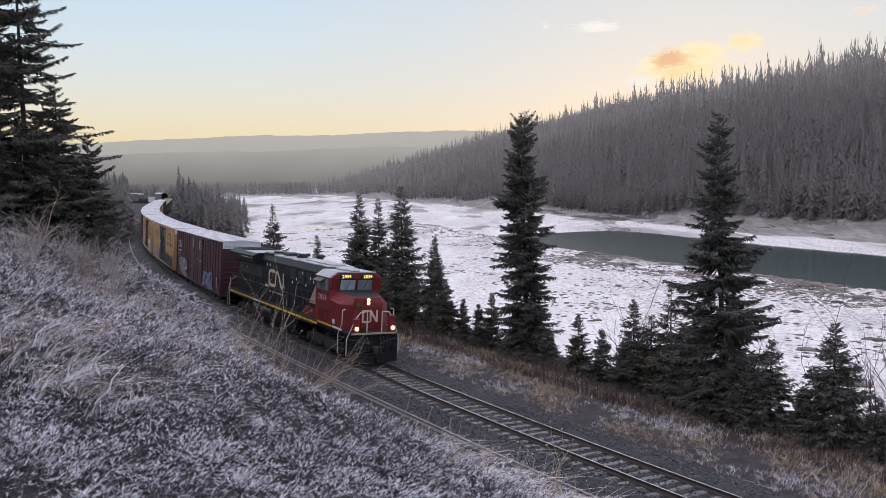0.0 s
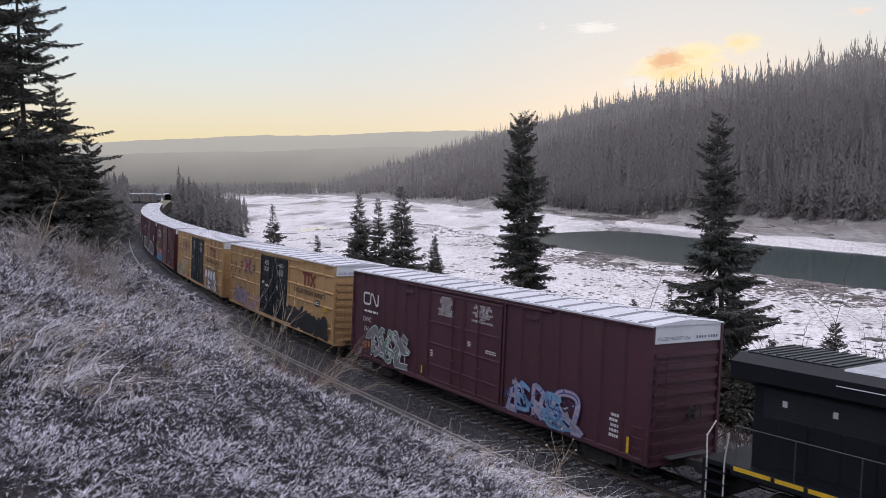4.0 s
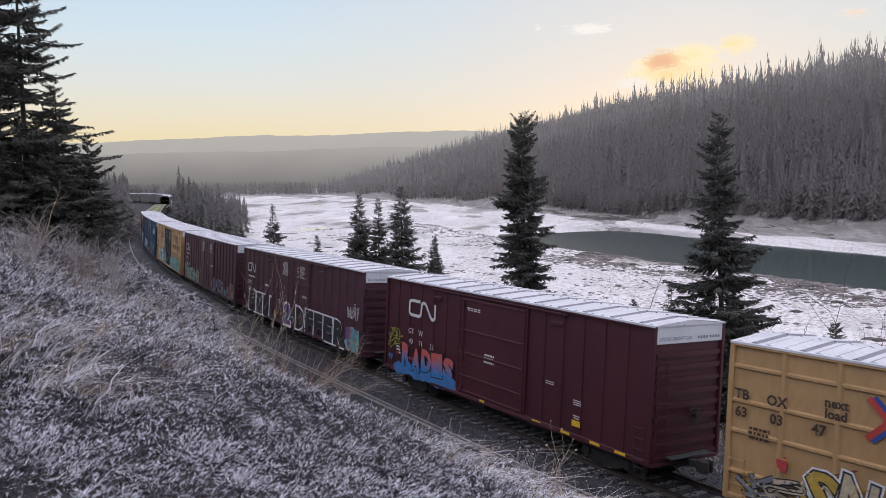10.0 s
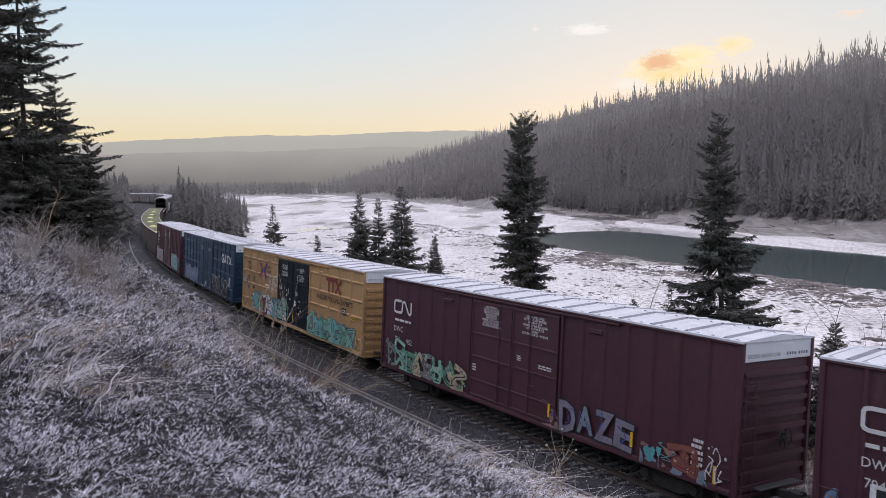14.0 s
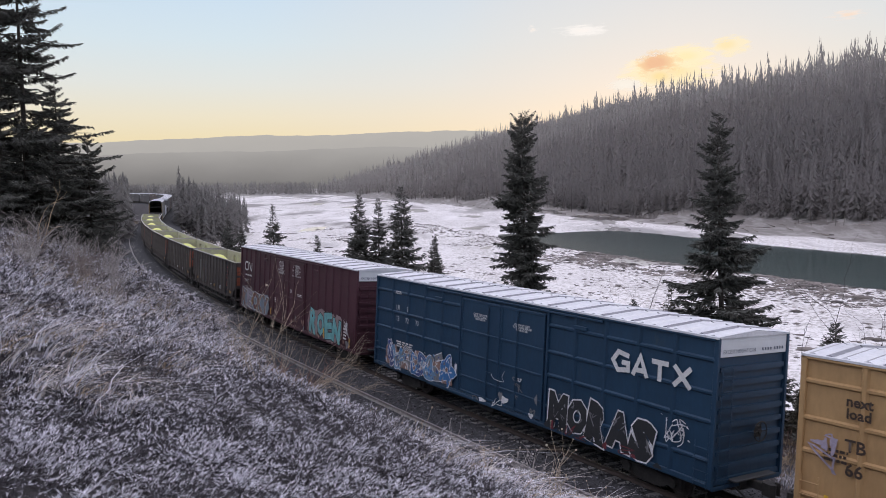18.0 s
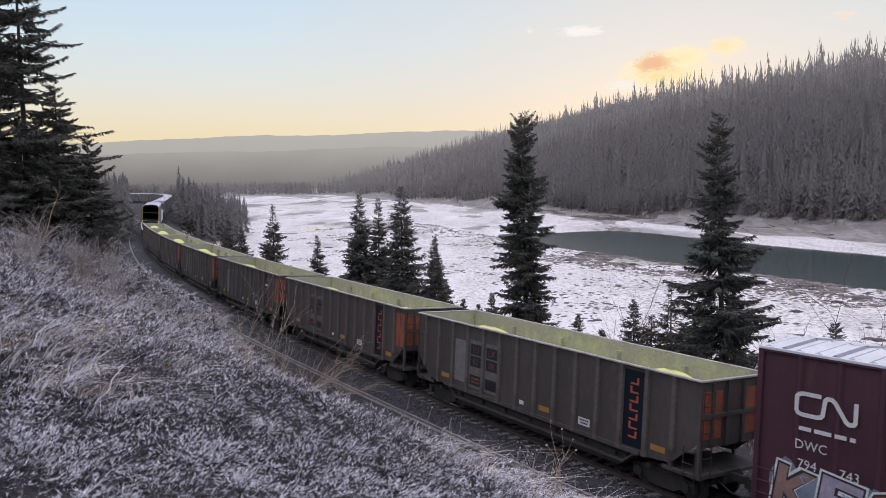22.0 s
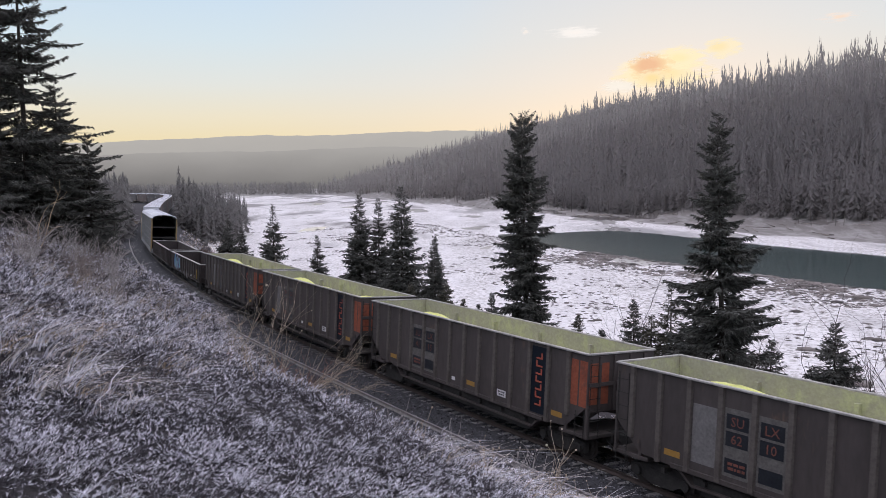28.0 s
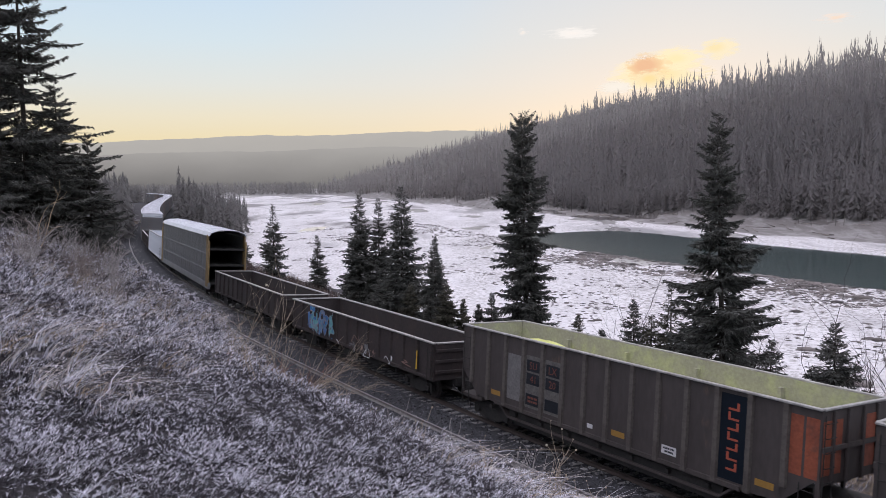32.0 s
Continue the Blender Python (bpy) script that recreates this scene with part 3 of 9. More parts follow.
    link(flats, mul2.inputs[1])
    col = mix(col, (0.27, 0.245, 0.245), mul2.outputs[0])
    # gravel strip under the far wooded bank, and stony ground along the near edge of the open water
    foot = nt.nodes.new("ShaderNodeVectorMath")
    foot.operation = "DOT_PRODUCT"
    foot.inputs[1].default_value = (0.958, 0.287, 0.0)
    link(geo.outputs["Position"], foot.inputs[0])
    shift = node(nt, "ShaderNodeTexNoise", Scale=0.07, Detail=7.0, Roughness=0.65)
    link(mp.outputs[0], shift.inputs["Vector"])
    edge = node(nt, "ShaderNodeMath", op="MULTIPLY_ADD")
    edge.inputs[1].default_value = 46.0
    link(shift.outputs["Fac"], edge.inputs[0])
    link(foot.outputs["Value"], edge.inputs[2])
    strip = node(nt, "ShaderNodeMapRange")
    strip.inputs["From Min"].default_value, strip.inputs["From Max"].default_value = 157.9 - 19 + 22, 157.9 - 19 + 25
    link(edge.outputs[0], strip.inputs["Value"])
    stones = mix((0.20, 0.178, 0.172), (0.34, 0.315, 0.31), layer(0.25, 0.48, 0.62, 8.0, 0.7))
    col = mix(col, stones, strip.outputs[0])
    link(col, p.inputs["Base Color"])
    # wet smooth ice pans up the valley, rougher snow crust elsewhere
    sep = nt.nodes.new("ShaderNodeSeparateXYZ")
    link(geo.outputs["Position"], sep.inputs[0])
    up = node(nt, "ShaderNodeMapRange")
    up.inputs["From Min"].default_value, up.inputs["From Max"].default_value = 100, 150
    link(sep.outputs["Y"], up.inputs["Value"])
    pans = layer(0.045, 0.62, 0.40, 5.0, 0.5)
    wet = node(nt, "ShaderNodeMath", op="MULTIPLY")
    link(up.outputs[0], wet.inputs[0])
    link(pans, wet.inputs[1])
    rr = ramp(nt, [(0.0, (0.7, 0.7, 0.7)), (0.6, (0.18, 0.18, 0.18)), (1.0, (0.11, 0.11, 0.11))])
    link(wet.outputs[0], rr.inputs[0])
    link(rr.outputs[0], p.inputs["Roughness"])
    nb = node(nt, "ShaderNodeTexNoise", Scale=1.6, Detail=6.0)
    link(geo.outputs["Position"], nb.inputs["Vector"])
    b = node(nt, "ShaderNodeBump", Strength=0.35, Distance=0.12)
    bs = ramp(nt, [(0.0, (0.5, 0.5, 0.5)), (0.7, (0.025, 0.025, 0.025))])
    link(wet.outputs[0], bs.inputs[0])
    link(bs.outputs[0], b.inputs["Strength"])
    link(nb.outputs["Fac"], b.inputs["Height"])
    link(b.outputs[0], p.inputs["Normal"])
    return m


M_ICE = ice_material()


def make_ground():
    ang = np.concatenate([np.linspace(-180, -36, 40)[:-1], np.linspace(-36, 36, 330), np.linspace(36, 180, 40)[1:]])
    rad = np.concatenate([[0.0], 0.8 * (4600 / 0.8) ** (np.arange(250) / 249.0)])
    A, R = np.meshgrid(np.radians(ang), rad)
    x, y = R * np.sin(A), R * np.cos(A)
    z = ground_z(x, y)
    n = len(ang)
    i = np.arange(len(rad) - 1)[:, None] * n + np.arange(n - 1)[None, :]
    f = np.stack([i, i + 1, i + n + 1, i + n], -1).reshape(-1, 4)
    v = np.stack([x, y, z], -1).reshape(-1, 3)
    c = v[f].mean(1)
    u, w = track_uw(c[:, 0], c[:, 1])
    a, e = hill_line(c[:, 0], c[:, 1])
    shelf = np.interp(u, [120, 220, 300, 420], [0, 0, 8, 40])
    mi = np.where((w * np.interp(u, [90, 160], [1.0, 2.0]) < -24 - shelf) & (e < 6) & (c[:, 2] < RIVER + 8), 1, 0)
    mi = np.where(e >= 6, 2, mi)
    # farther floor takes the paler colour, for haze
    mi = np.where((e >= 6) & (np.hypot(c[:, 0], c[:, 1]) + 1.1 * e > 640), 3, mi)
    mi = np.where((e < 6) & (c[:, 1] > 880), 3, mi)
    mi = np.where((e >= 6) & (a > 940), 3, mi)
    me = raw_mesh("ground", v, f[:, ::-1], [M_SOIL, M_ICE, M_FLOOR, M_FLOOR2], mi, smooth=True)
    structure(new("ground", me), "frosted grassy bank and ice-covered river flats", "ground")


# grove and lineside needles lightened: distance haze is part of their colour
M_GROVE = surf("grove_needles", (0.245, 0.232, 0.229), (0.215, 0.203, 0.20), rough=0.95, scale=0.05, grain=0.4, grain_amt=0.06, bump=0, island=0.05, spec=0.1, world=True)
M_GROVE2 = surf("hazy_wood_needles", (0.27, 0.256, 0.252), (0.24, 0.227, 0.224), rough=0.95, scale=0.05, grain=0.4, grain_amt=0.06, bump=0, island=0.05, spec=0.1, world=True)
# needles and floors of the slope, lightened so their colour carries the haze
M_FOREST3 = surf("haze_paled_forest_needles", (0.425, 0.398, 0.386), (0.39, 0.366, 0.356), rough=0.95, scale=0.02, grain=0.4, grain_amt=0.06, bump=0, island=0.04, spec=0.1, world=True)
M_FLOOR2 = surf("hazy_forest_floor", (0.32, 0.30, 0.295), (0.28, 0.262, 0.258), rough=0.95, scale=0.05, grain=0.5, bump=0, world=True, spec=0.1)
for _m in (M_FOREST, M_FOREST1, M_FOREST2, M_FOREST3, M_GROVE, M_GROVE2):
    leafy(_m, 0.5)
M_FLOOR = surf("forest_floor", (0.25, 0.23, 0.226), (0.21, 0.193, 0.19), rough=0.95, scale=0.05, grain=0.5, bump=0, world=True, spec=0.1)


def make_water():
    u = np.linspace(-120, 222, 90)
    near, far = 80 + 0 * u, np.where(u < 1e9, 136, 0) + 0 * u
    a, b = on_track(u, -near), on_track(u, -far)
    a[:, 2] = b[:, 2] = RIVER - 0.18
    n = len(u)
    v = np.concatenate([a, b])
    i = np.arange(n - 1)
    structure(new("water", raw_mesh("water", v, np.stack([i, i + n, i + n + 1, i + 1], -1), M_WATER)), "dark green open river channel between ice shelves", "river")


def backdrop(name, dist, prof_x, prof_y, c_top, c_low, low, label):
    """A distant ridge: a curved wall of land at one distance with a wavy crest, glowing in its haze colours, darker
    towards the valley floor.
    """
    az = np.linspace(-75, 75, 500)
    crest = np.interp(az, prof_x, prof_y) + wob(az, az * 0, 2.0, 1.0) * dist * 0.0012 + wob(az, az * 0, 0.35, 2.0) * dist * 0.0006
    s, c = np.sin(np.radians(az)), np.cos(np.radians(az))
    rows = []
    for k, t in enumerate(np.linspace(0, 1, 8)):
        r = dist * (0.93 + 0.10 * t)
        rows.append(np.stack([r * s, r * c, low + (crest - low) * t ** 0.8], -1))
    rows.append(np.stack([dist * 1.2 * s, dist * 1.2 * c, crest * 0.7], -1))
    v = np.concatenate(rows)
    n = len(az)
    i = (np.arange(len(rows) - 1)[:, None] * n + np.arange(n - 1)[None]).ravel()
    f = np.stack([i, i + 1, i + n + 1, i + n], -1)
    m = bpy.data.materials.new(name + "_haze_glow")
    m.use_nodes = True
    nt = m.node_tree
    p = nt.nodes["Principled BSDF"]
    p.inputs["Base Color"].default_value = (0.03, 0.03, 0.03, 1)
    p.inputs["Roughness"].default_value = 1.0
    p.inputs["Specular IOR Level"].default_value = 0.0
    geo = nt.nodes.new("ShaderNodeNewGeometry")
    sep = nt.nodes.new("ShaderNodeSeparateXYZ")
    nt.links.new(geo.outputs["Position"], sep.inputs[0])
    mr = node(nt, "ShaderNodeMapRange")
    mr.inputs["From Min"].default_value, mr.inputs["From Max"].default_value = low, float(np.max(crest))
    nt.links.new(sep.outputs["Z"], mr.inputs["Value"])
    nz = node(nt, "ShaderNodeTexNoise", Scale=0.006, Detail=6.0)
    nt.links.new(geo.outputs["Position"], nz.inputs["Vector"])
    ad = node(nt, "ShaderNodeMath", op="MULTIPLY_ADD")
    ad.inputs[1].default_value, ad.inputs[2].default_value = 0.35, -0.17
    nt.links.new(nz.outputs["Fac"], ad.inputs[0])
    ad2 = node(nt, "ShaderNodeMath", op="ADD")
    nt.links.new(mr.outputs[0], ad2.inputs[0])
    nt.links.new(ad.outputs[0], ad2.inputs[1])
    # haze is put in as a glow, from low to top colour by height
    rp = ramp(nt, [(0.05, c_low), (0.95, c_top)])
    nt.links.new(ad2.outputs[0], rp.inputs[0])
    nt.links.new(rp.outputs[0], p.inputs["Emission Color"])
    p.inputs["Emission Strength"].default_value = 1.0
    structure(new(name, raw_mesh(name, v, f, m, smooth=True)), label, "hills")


def conifer_template(rng, nq, lean=0.0, fat=1.0, hang=1.0):
    """A spiky tree one metre tall as loose drooping sprays (quads) round a stem."""
    v, f = [], []
    for k in range(nq):
        t = (k + 0.5) / nq
        z = 0.07 + 0.90 * t
        L = (0.135 * (1 - t) ** 0.75 + 0.012) * rng.uniform(0.6, 1.15)
        az = rng.uniform(0, 6.283)
        d = np.array([np.cos(az), np.sin(az), 0])
        s = np.array([-np.sin(az), np.cos(az), 0]) * L * rng.uniform(0.5, 0.8) * fat
        o = np.array([lean * z, 0, z])
        i = len(v)
        v += [o + [0, 0, 0.07 * hang], o + d * L * 0.6 + s + [0, 0, -0.035 * hang], o + d * L * 0.95 + [0, 0, -0.09 * hang], o + d * L * 0.6 - s + [0, 0, -0.035 * hang]]
        f.append((i, i + 1, i + 2, i + 3))
    i = len(v)
    w = 0.0035
    v += [np.array(p) for p in [(-w, 0, 0), (w, 0, 0), (lean + 0.001, 0, 1.0), (lean - 0.001, 0, 1.0), (0, -w, 0), (0, w, 0), (lean, 0.001, 1.0), (lean, -0.001, 1.0)]]
    f += [(i, i + 1, i + 2, i + 3), (i + 4, i + 5, i + 6, i + 7)]
    return np.array(v), np.array(f)


def scatter(templates, xyz, scale, rot, pick, widen=None):
    V, F, off = [], [], 0
    for t, (tv, tf) in enumerate(templates):
        k = np.nonzero(pick == t)[0]
        if not len(k):
            continue
        c, s = np.cos(rot[k])[:, None], np.sin(rot[k])[:, None]
        wd = (scale[k] * (widen[k] if widen is not None else 1))[:, None]
        x = (tv[None, :, 0] * c - tv[None, :, 1] * s) * wd + xyz[k, 0:1]
        y = (tv[None, :, 0] * s + tv[None, :, 1] * c) * wd + xyz[k, 1:2]
        z = tv[None, :, 2] * scale[k][:, None] + xyz[k, 2:3]
        V.append(np.stack([x, y, z], -1).reshape(-1, 3))
        F.append((tf[None] + (np.arange(len(k)) * len(tv))[:, None, None] + off).reshape(-1, tf.shape[1]))
        off += len(k) * len(tv)
    return np.concatenate(V), np.concatenate(F)


def wood(name, templates, xyz, scale, rot, pick, widen, mat, label):
    """A stand of far trees in one mesh."""
    v, f = scatter(templates, xyz, scale, rot, pick, widen)
    me = raw_mesh(name, v, f, mat)
    tagged(new(name, me), label, "forest", kind="stuff")


def make_forest():
    rng = np.random.default_rng(5)
    T = [conifer_template(rng, 110, rng.uniform(-0.03, 0.03), 0.30, 0.5) for _ in range(5)] + [conifer_template(rng, 26, rng.uniform(-0.03, 0.03), 0.55, 0.7) for _ in range(5)] + [conifer_template(rng, 14, rng.uniform(-0.03, 0.03), 0.75) for _ in range(5)]
    n = 26000
    a, e = rng.uniform(-80, 1000, n), 4 + rng.random(n) ** 1.25 * 330
    x, y = 107 + a * -0.287 + e * 0.958, 193 + a * 0.958 + e * 0.287
    az = np.degrees(np.arctan2(x, y))
    r = np.hypot(x, y)
    keep = (az > -14) & (az < 33) & (rng.random(n) < np.clip(1.25 - r / 1500, 0.35, 1) )
    x, y, r, e = x[keep], y[keep], r[keep], e[keep]
    z = ground_z(x, y)
    n = len(x)
    # a ragged crest: most trees level, some standing well above the rest
    h = rng.uniform(9, 16, n) * np.where(rng.random(n) < 0.16, rng.uniform(1.3, 1.75, n), 1) * np.interp(e, [0, 40, 220, 290, 334], [0.8, 1, 1, 1.45, 1.75])
    # stands split by distance: farther needles are paler, as haze would make them
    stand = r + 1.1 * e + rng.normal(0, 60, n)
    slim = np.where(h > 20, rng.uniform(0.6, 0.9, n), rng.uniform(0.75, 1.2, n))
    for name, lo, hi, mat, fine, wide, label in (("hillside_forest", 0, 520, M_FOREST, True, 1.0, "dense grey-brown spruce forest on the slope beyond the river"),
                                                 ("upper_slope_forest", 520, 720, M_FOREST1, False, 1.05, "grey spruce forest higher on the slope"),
                                                 ("far_slope_forest", 720, 9e9, M_FOREST3, False, 1.2, "spruce forest farther down the valley, paled for haze")):
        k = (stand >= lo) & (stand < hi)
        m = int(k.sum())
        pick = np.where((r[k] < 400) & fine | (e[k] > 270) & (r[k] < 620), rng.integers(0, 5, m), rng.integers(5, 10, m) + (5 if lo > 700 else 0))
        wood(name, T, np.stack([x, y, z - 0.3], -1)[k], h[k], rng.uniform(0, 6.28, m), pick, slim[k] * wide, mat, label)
    # pale bare stems among them
    n = 1000
    a, e = rng.uniform(-60, 700, n), rng.random(n) ** 1.6 * 160
    x, y = 107 + a * -0.287 + e * 0.958, 193 + a * 0.958 + e * 0.287
    z = ground_z(x, y)
    g_v, g_f = [], []
    w = rng.uniform(0.06, 0.14, n)
    h = rng.uniform(4, 13, n)
    lx, ly = rng.normal(0, 0.10, n) * h, rng.normal(0, 0.10, n) * h
    for s in (0, 1):
        ox, oy = (w, 0 * w) if s == 0 else (0 * w, w)
        q = np.stack([np.stack([x - ox, y - oy, z], -1), np.stack([x + ox, y + oy, z], -1), np.stack([x + lx + ox * 0.3, y + ly + oy * 0.3, z + h], -1),
                      np.stack([x + lx - ox * 0.3, y + ly - oy * 0.3, z + h], -1)], 1)
        g_v.append(q.reshape(-1, 3))
    v = np.concatenate(g_v)
    f = np.arange(len(v)).reshape(-1, 4)
    tagged(new("bare_stems", raw_mesh("bare_stems", v, f, M_SNAG)), "pale dead stems standing and leaning in the forest", "dead trees", kind="stuff")
    # misty woods at the valley's end and along the far line
    n = 3600
    az = rng.uniform(-33, 12, n)
    r = rng.uniform(900, 1350, n)
    x, y = r * np.sin(np.radians(az)), r * np.cos(np.radians(az))
    a, e = hill_line(x, y)
    k = (e < 0) & (r > np.interp(az, [-33, -24, -14, 0, 12], [900, 960, 1000, 900, 900]))
    x, y = x[k], y[k]
    n = len(x)
    h = rng.uniform(10, 18, n)
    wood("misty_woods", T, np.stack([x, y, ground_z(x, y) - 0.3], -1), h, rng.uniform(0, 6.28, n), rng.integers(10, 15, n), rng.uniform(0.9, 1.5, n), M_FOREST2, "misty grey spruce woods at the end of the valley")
    # clump on the river point
    n = 230
    az, r = np.radians(np.clip(rng.normal(-16.7, 0.95, n), -18.1, -14.6)), rng.uniform(215, 330, n)
    P = np.stack([r * np.sin(az), r * np.cos(az), 0 * r], -1)
    P[:, 2] = ground_z(P[:, 0], P[:, 1]) - 0.2
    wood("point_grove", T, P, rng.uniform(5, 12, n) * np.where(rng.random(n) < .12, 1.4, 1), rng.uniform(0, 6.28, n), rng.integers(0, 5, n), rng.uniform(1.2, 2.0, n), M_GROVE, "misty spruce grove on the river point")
    # woods along the line in the middle distance
    n = 900
    u = rng.uniform(150, 640, n)
    v_ = np.where(rng.random(n) < 0.62, -rng.uniform(9, 46, n), rng.uniform(7, 60, n))
    P = on_track(u, v_)
    az = np.degrees(np.arctan2(P[:, 0], P[:, 1]))
    r = np.hypot(P[:, 0], P[:, 1])
    left = v_ > 0
    k = np.where(left, (r > 130) & ((v_ > 22) | (u > 500)), (u > 185) & (az > -18.2) & (az < -13.6) & (r < 430))
    k = k | ((~left) & (u > 430))
    P, u, left = P[k], u[k], left[k]
    az, r = np.radians(rng.uniform(-24.5, -21.2, 90)), rng.uniform(150, 330, 90)
    P = np.concatenate([P, np.stack([r * np.sin(az), r * np.cos(az), 0 * r], -1)])
    u, left = np.concatenate([u, r]), np.concatenate([left, r > 0])
    n = len(P)
    P[:, 2] = ground_z(P[:, 0], P[:, 1]) - 0.2
    az = np.degrees(np.arctan2(P[:, 0], P[:, 1]))
    h = np.where(left, rng.uniform(7, 13, n), rng.uniform(6, 11, n)) * np.interp(np.hypot(P[:, 0], P[:, 1]), [100, 600], [1, 1.1])
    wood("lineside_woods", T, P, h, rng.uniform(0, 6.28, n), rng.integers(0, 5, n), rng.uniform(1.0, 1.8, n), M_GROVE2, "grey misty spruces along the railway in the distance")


# ------------------------------------------------------------------ spruces
def spruce_meshes(seed, h, r, twigs=9000, boughs=0, clear=0.03, mat=None, ragged=0.35, size=1.0, lean=(0, 0), power=0.85):
    rng = np.random.default_rng(seed)
    twigs = int(twigs * 1.7)
    nb = boughs or max(40, int(twigs / 26))
    zt = np.sort(rng.random(nb)) ** 0.92
    zb = clear + (0.985 - clear) * zt
    az = rng.uniform(0, 2 * np.pi, nb)
    # boughs come in uneven whorls, fuller on some sides than on others
    k1, k2, p1, p2 = rng.uniform(24, 36), rng.uniform(9, 14), rng.uniform(0, 6), rng.uniform(0, 6)
    clump = 1 + ragged * (0.42 * np.sin(zb * k1 + p1 + az) + 0.34 * np.sin(zb * k2 + p2 - 2 * az))
    L = r * ((1 - zb) ** power * 0.97 + 0.03) * (1.14 - ragged * 1.55 * rng.random(nb) ** 1.25) * clump
    L *= np.interp(zb, [clear, clear + 0.10, clear + 0.2], [0.72, 0.95, 1])
    el = np.interp(zb, [0, 0.5, 0.85, 1], [-0.42, -0.24, 0.05, 0.6]) + rng.normal(0, 0.14, nb)
    cnt = np.maximum(8, (L / L.sum() * twigs).astype(int))
    b = np.repeat(np.arange(nb), cnt)
    t = rng.uniform(0.06, 1.0, len(b)) ** 0.8
    d = np.stack([np.cos(az[b]), np.sin(az[b]), 0 * t], -1)
    s = np.stack([-d[:, 1], d[:, 0], 0 * t], -1)
    along = L[b] * t
    pos = d * along[:, None]
    pos[:, 2] = zb[b] * h + along * np.tan(el[b]) + 0.26 * L[b] * t ** 2
    side = rng.choice([-1.0, 1.0], len(b)) * rng.uniform(0.15, 1.0, len(b))
    pos += s * (side * 0.10 * L[b] * (1 - 0.6 * t))[:, None]
    tl = (0.13 + 0.20 * (1 - t)) * np.clip(L[b], 0.3, 1.6) * rng.uniform(0.6, 1.25, len(b)) * size + 0.045
    dirn = d * rng.uniform(0.5, 1.0, len(b))[:, None] + s * side[:, None]
    dirn[:, 2] = np.where(rng.random(len(b)) < 0.3, rng.uniform(-1.3, -0.5, len(b)), rng.uniform(-0.5, 0.2, len(b)))
    dirn /= np.linalg.norm(dirn, axis=1)[:, None]
    nrm = rng.normal(0, 1, (len(b), 3)) + [0, 0, 0.8]
    wdt = np.cross(dirn, nrm)
    wdt /= np.linalg.norm(wdt, axis=1)[:, None]
    hw = (tl * 0.085 + 0.008)[:, None]
    lz = pos[:, 2:3] / h
    off = np.concatenate([lz * lean[0], lz * lean[1], 0 * lz], 1)
    pos = pos + off
    q = np.stack([pos, pos + dirn * tl[:, None] * 0.45 + wdt * hw, pos + dirn * tl[:, None], pos + dirn * tl[:, None] * 0.45 - wdt * hw], 1).reshape(-1, 3)
    # limbs
    p0 = np.stack([0 * L, 0 * L, zb * h], -1)
    p1 = np.stack([np.cos(az) * L * 0.9, np.sin(az) * L * 0.9, zb * h + L * 0.9 * np.tan(el) + 0.2 * L], -1)
    o0, o1 = zb[:, None] * np.array([[lean[0], lean[1], 0]]), zb[:, None] * np.array([[lean[0], lean[1], 0]])
    p0, p1 = p0 + o0, p1 + o1
    up = np.array([0, 0, 1.0]) * (0.010 + 0.008 * L[:, None])
    lb = np.stack([p0 - up, p1, p1 + up * 0.2, p0 + up], 1).reshape(-1, 3)
    v = np.concatenate([q, lb])
    f = np.arange(len(v)).reshape(-1, 4)
    mi = np.concatenate([np.zeros(len(q) // 4, int), np.ones(len(lb) // 4, int)])
    crown = raw_mesh("crown", v, f, [mat or M_FOLIAGE, M_BARK], mi)
    g = G()
    g.tube([(lean[0] * k / 6, lean[1] * k / 6, h * 0.985 * k / 6 - (0.3 if k == 0 else 0)) for k in range(7)], 0.011 * h + 0.02, 8, 0.012)
    return g.mesh("trunk", M_BARK, True), crown


def spruce(name, x, y, h, r, seed, label, group="", **kw):
    t, c = spruce_meshes(seed, h, r, **kw)
    root = tagged(new(name), label, "tree", group)
    root.location = (x, y, float(ground_z(np.array([x]), np.array([y]))[0]))
    part("trunk", t, None, root)
    part("crown", c, None, root)
    return root


# ------------------------------------------------------------------ railway track
def sweep(profile, u, closed=False):
    """A profile of (w, z) carried along the track."""
    rows = [on_track(u, w, z) for w, z in profile]
    n = len(u)
    v = np.concatenate(rows)
    k = len(profile)
    f = []
    i = np.arange(n - 1)
    for j in range(k if closed else k - 1):
        a, b = j * n, ((j + 1) % k) * n
        f.append(np.stack([a + i, a + i + 1, b + i + 1, b + i], -1))
    return v, np.concatenate(f)


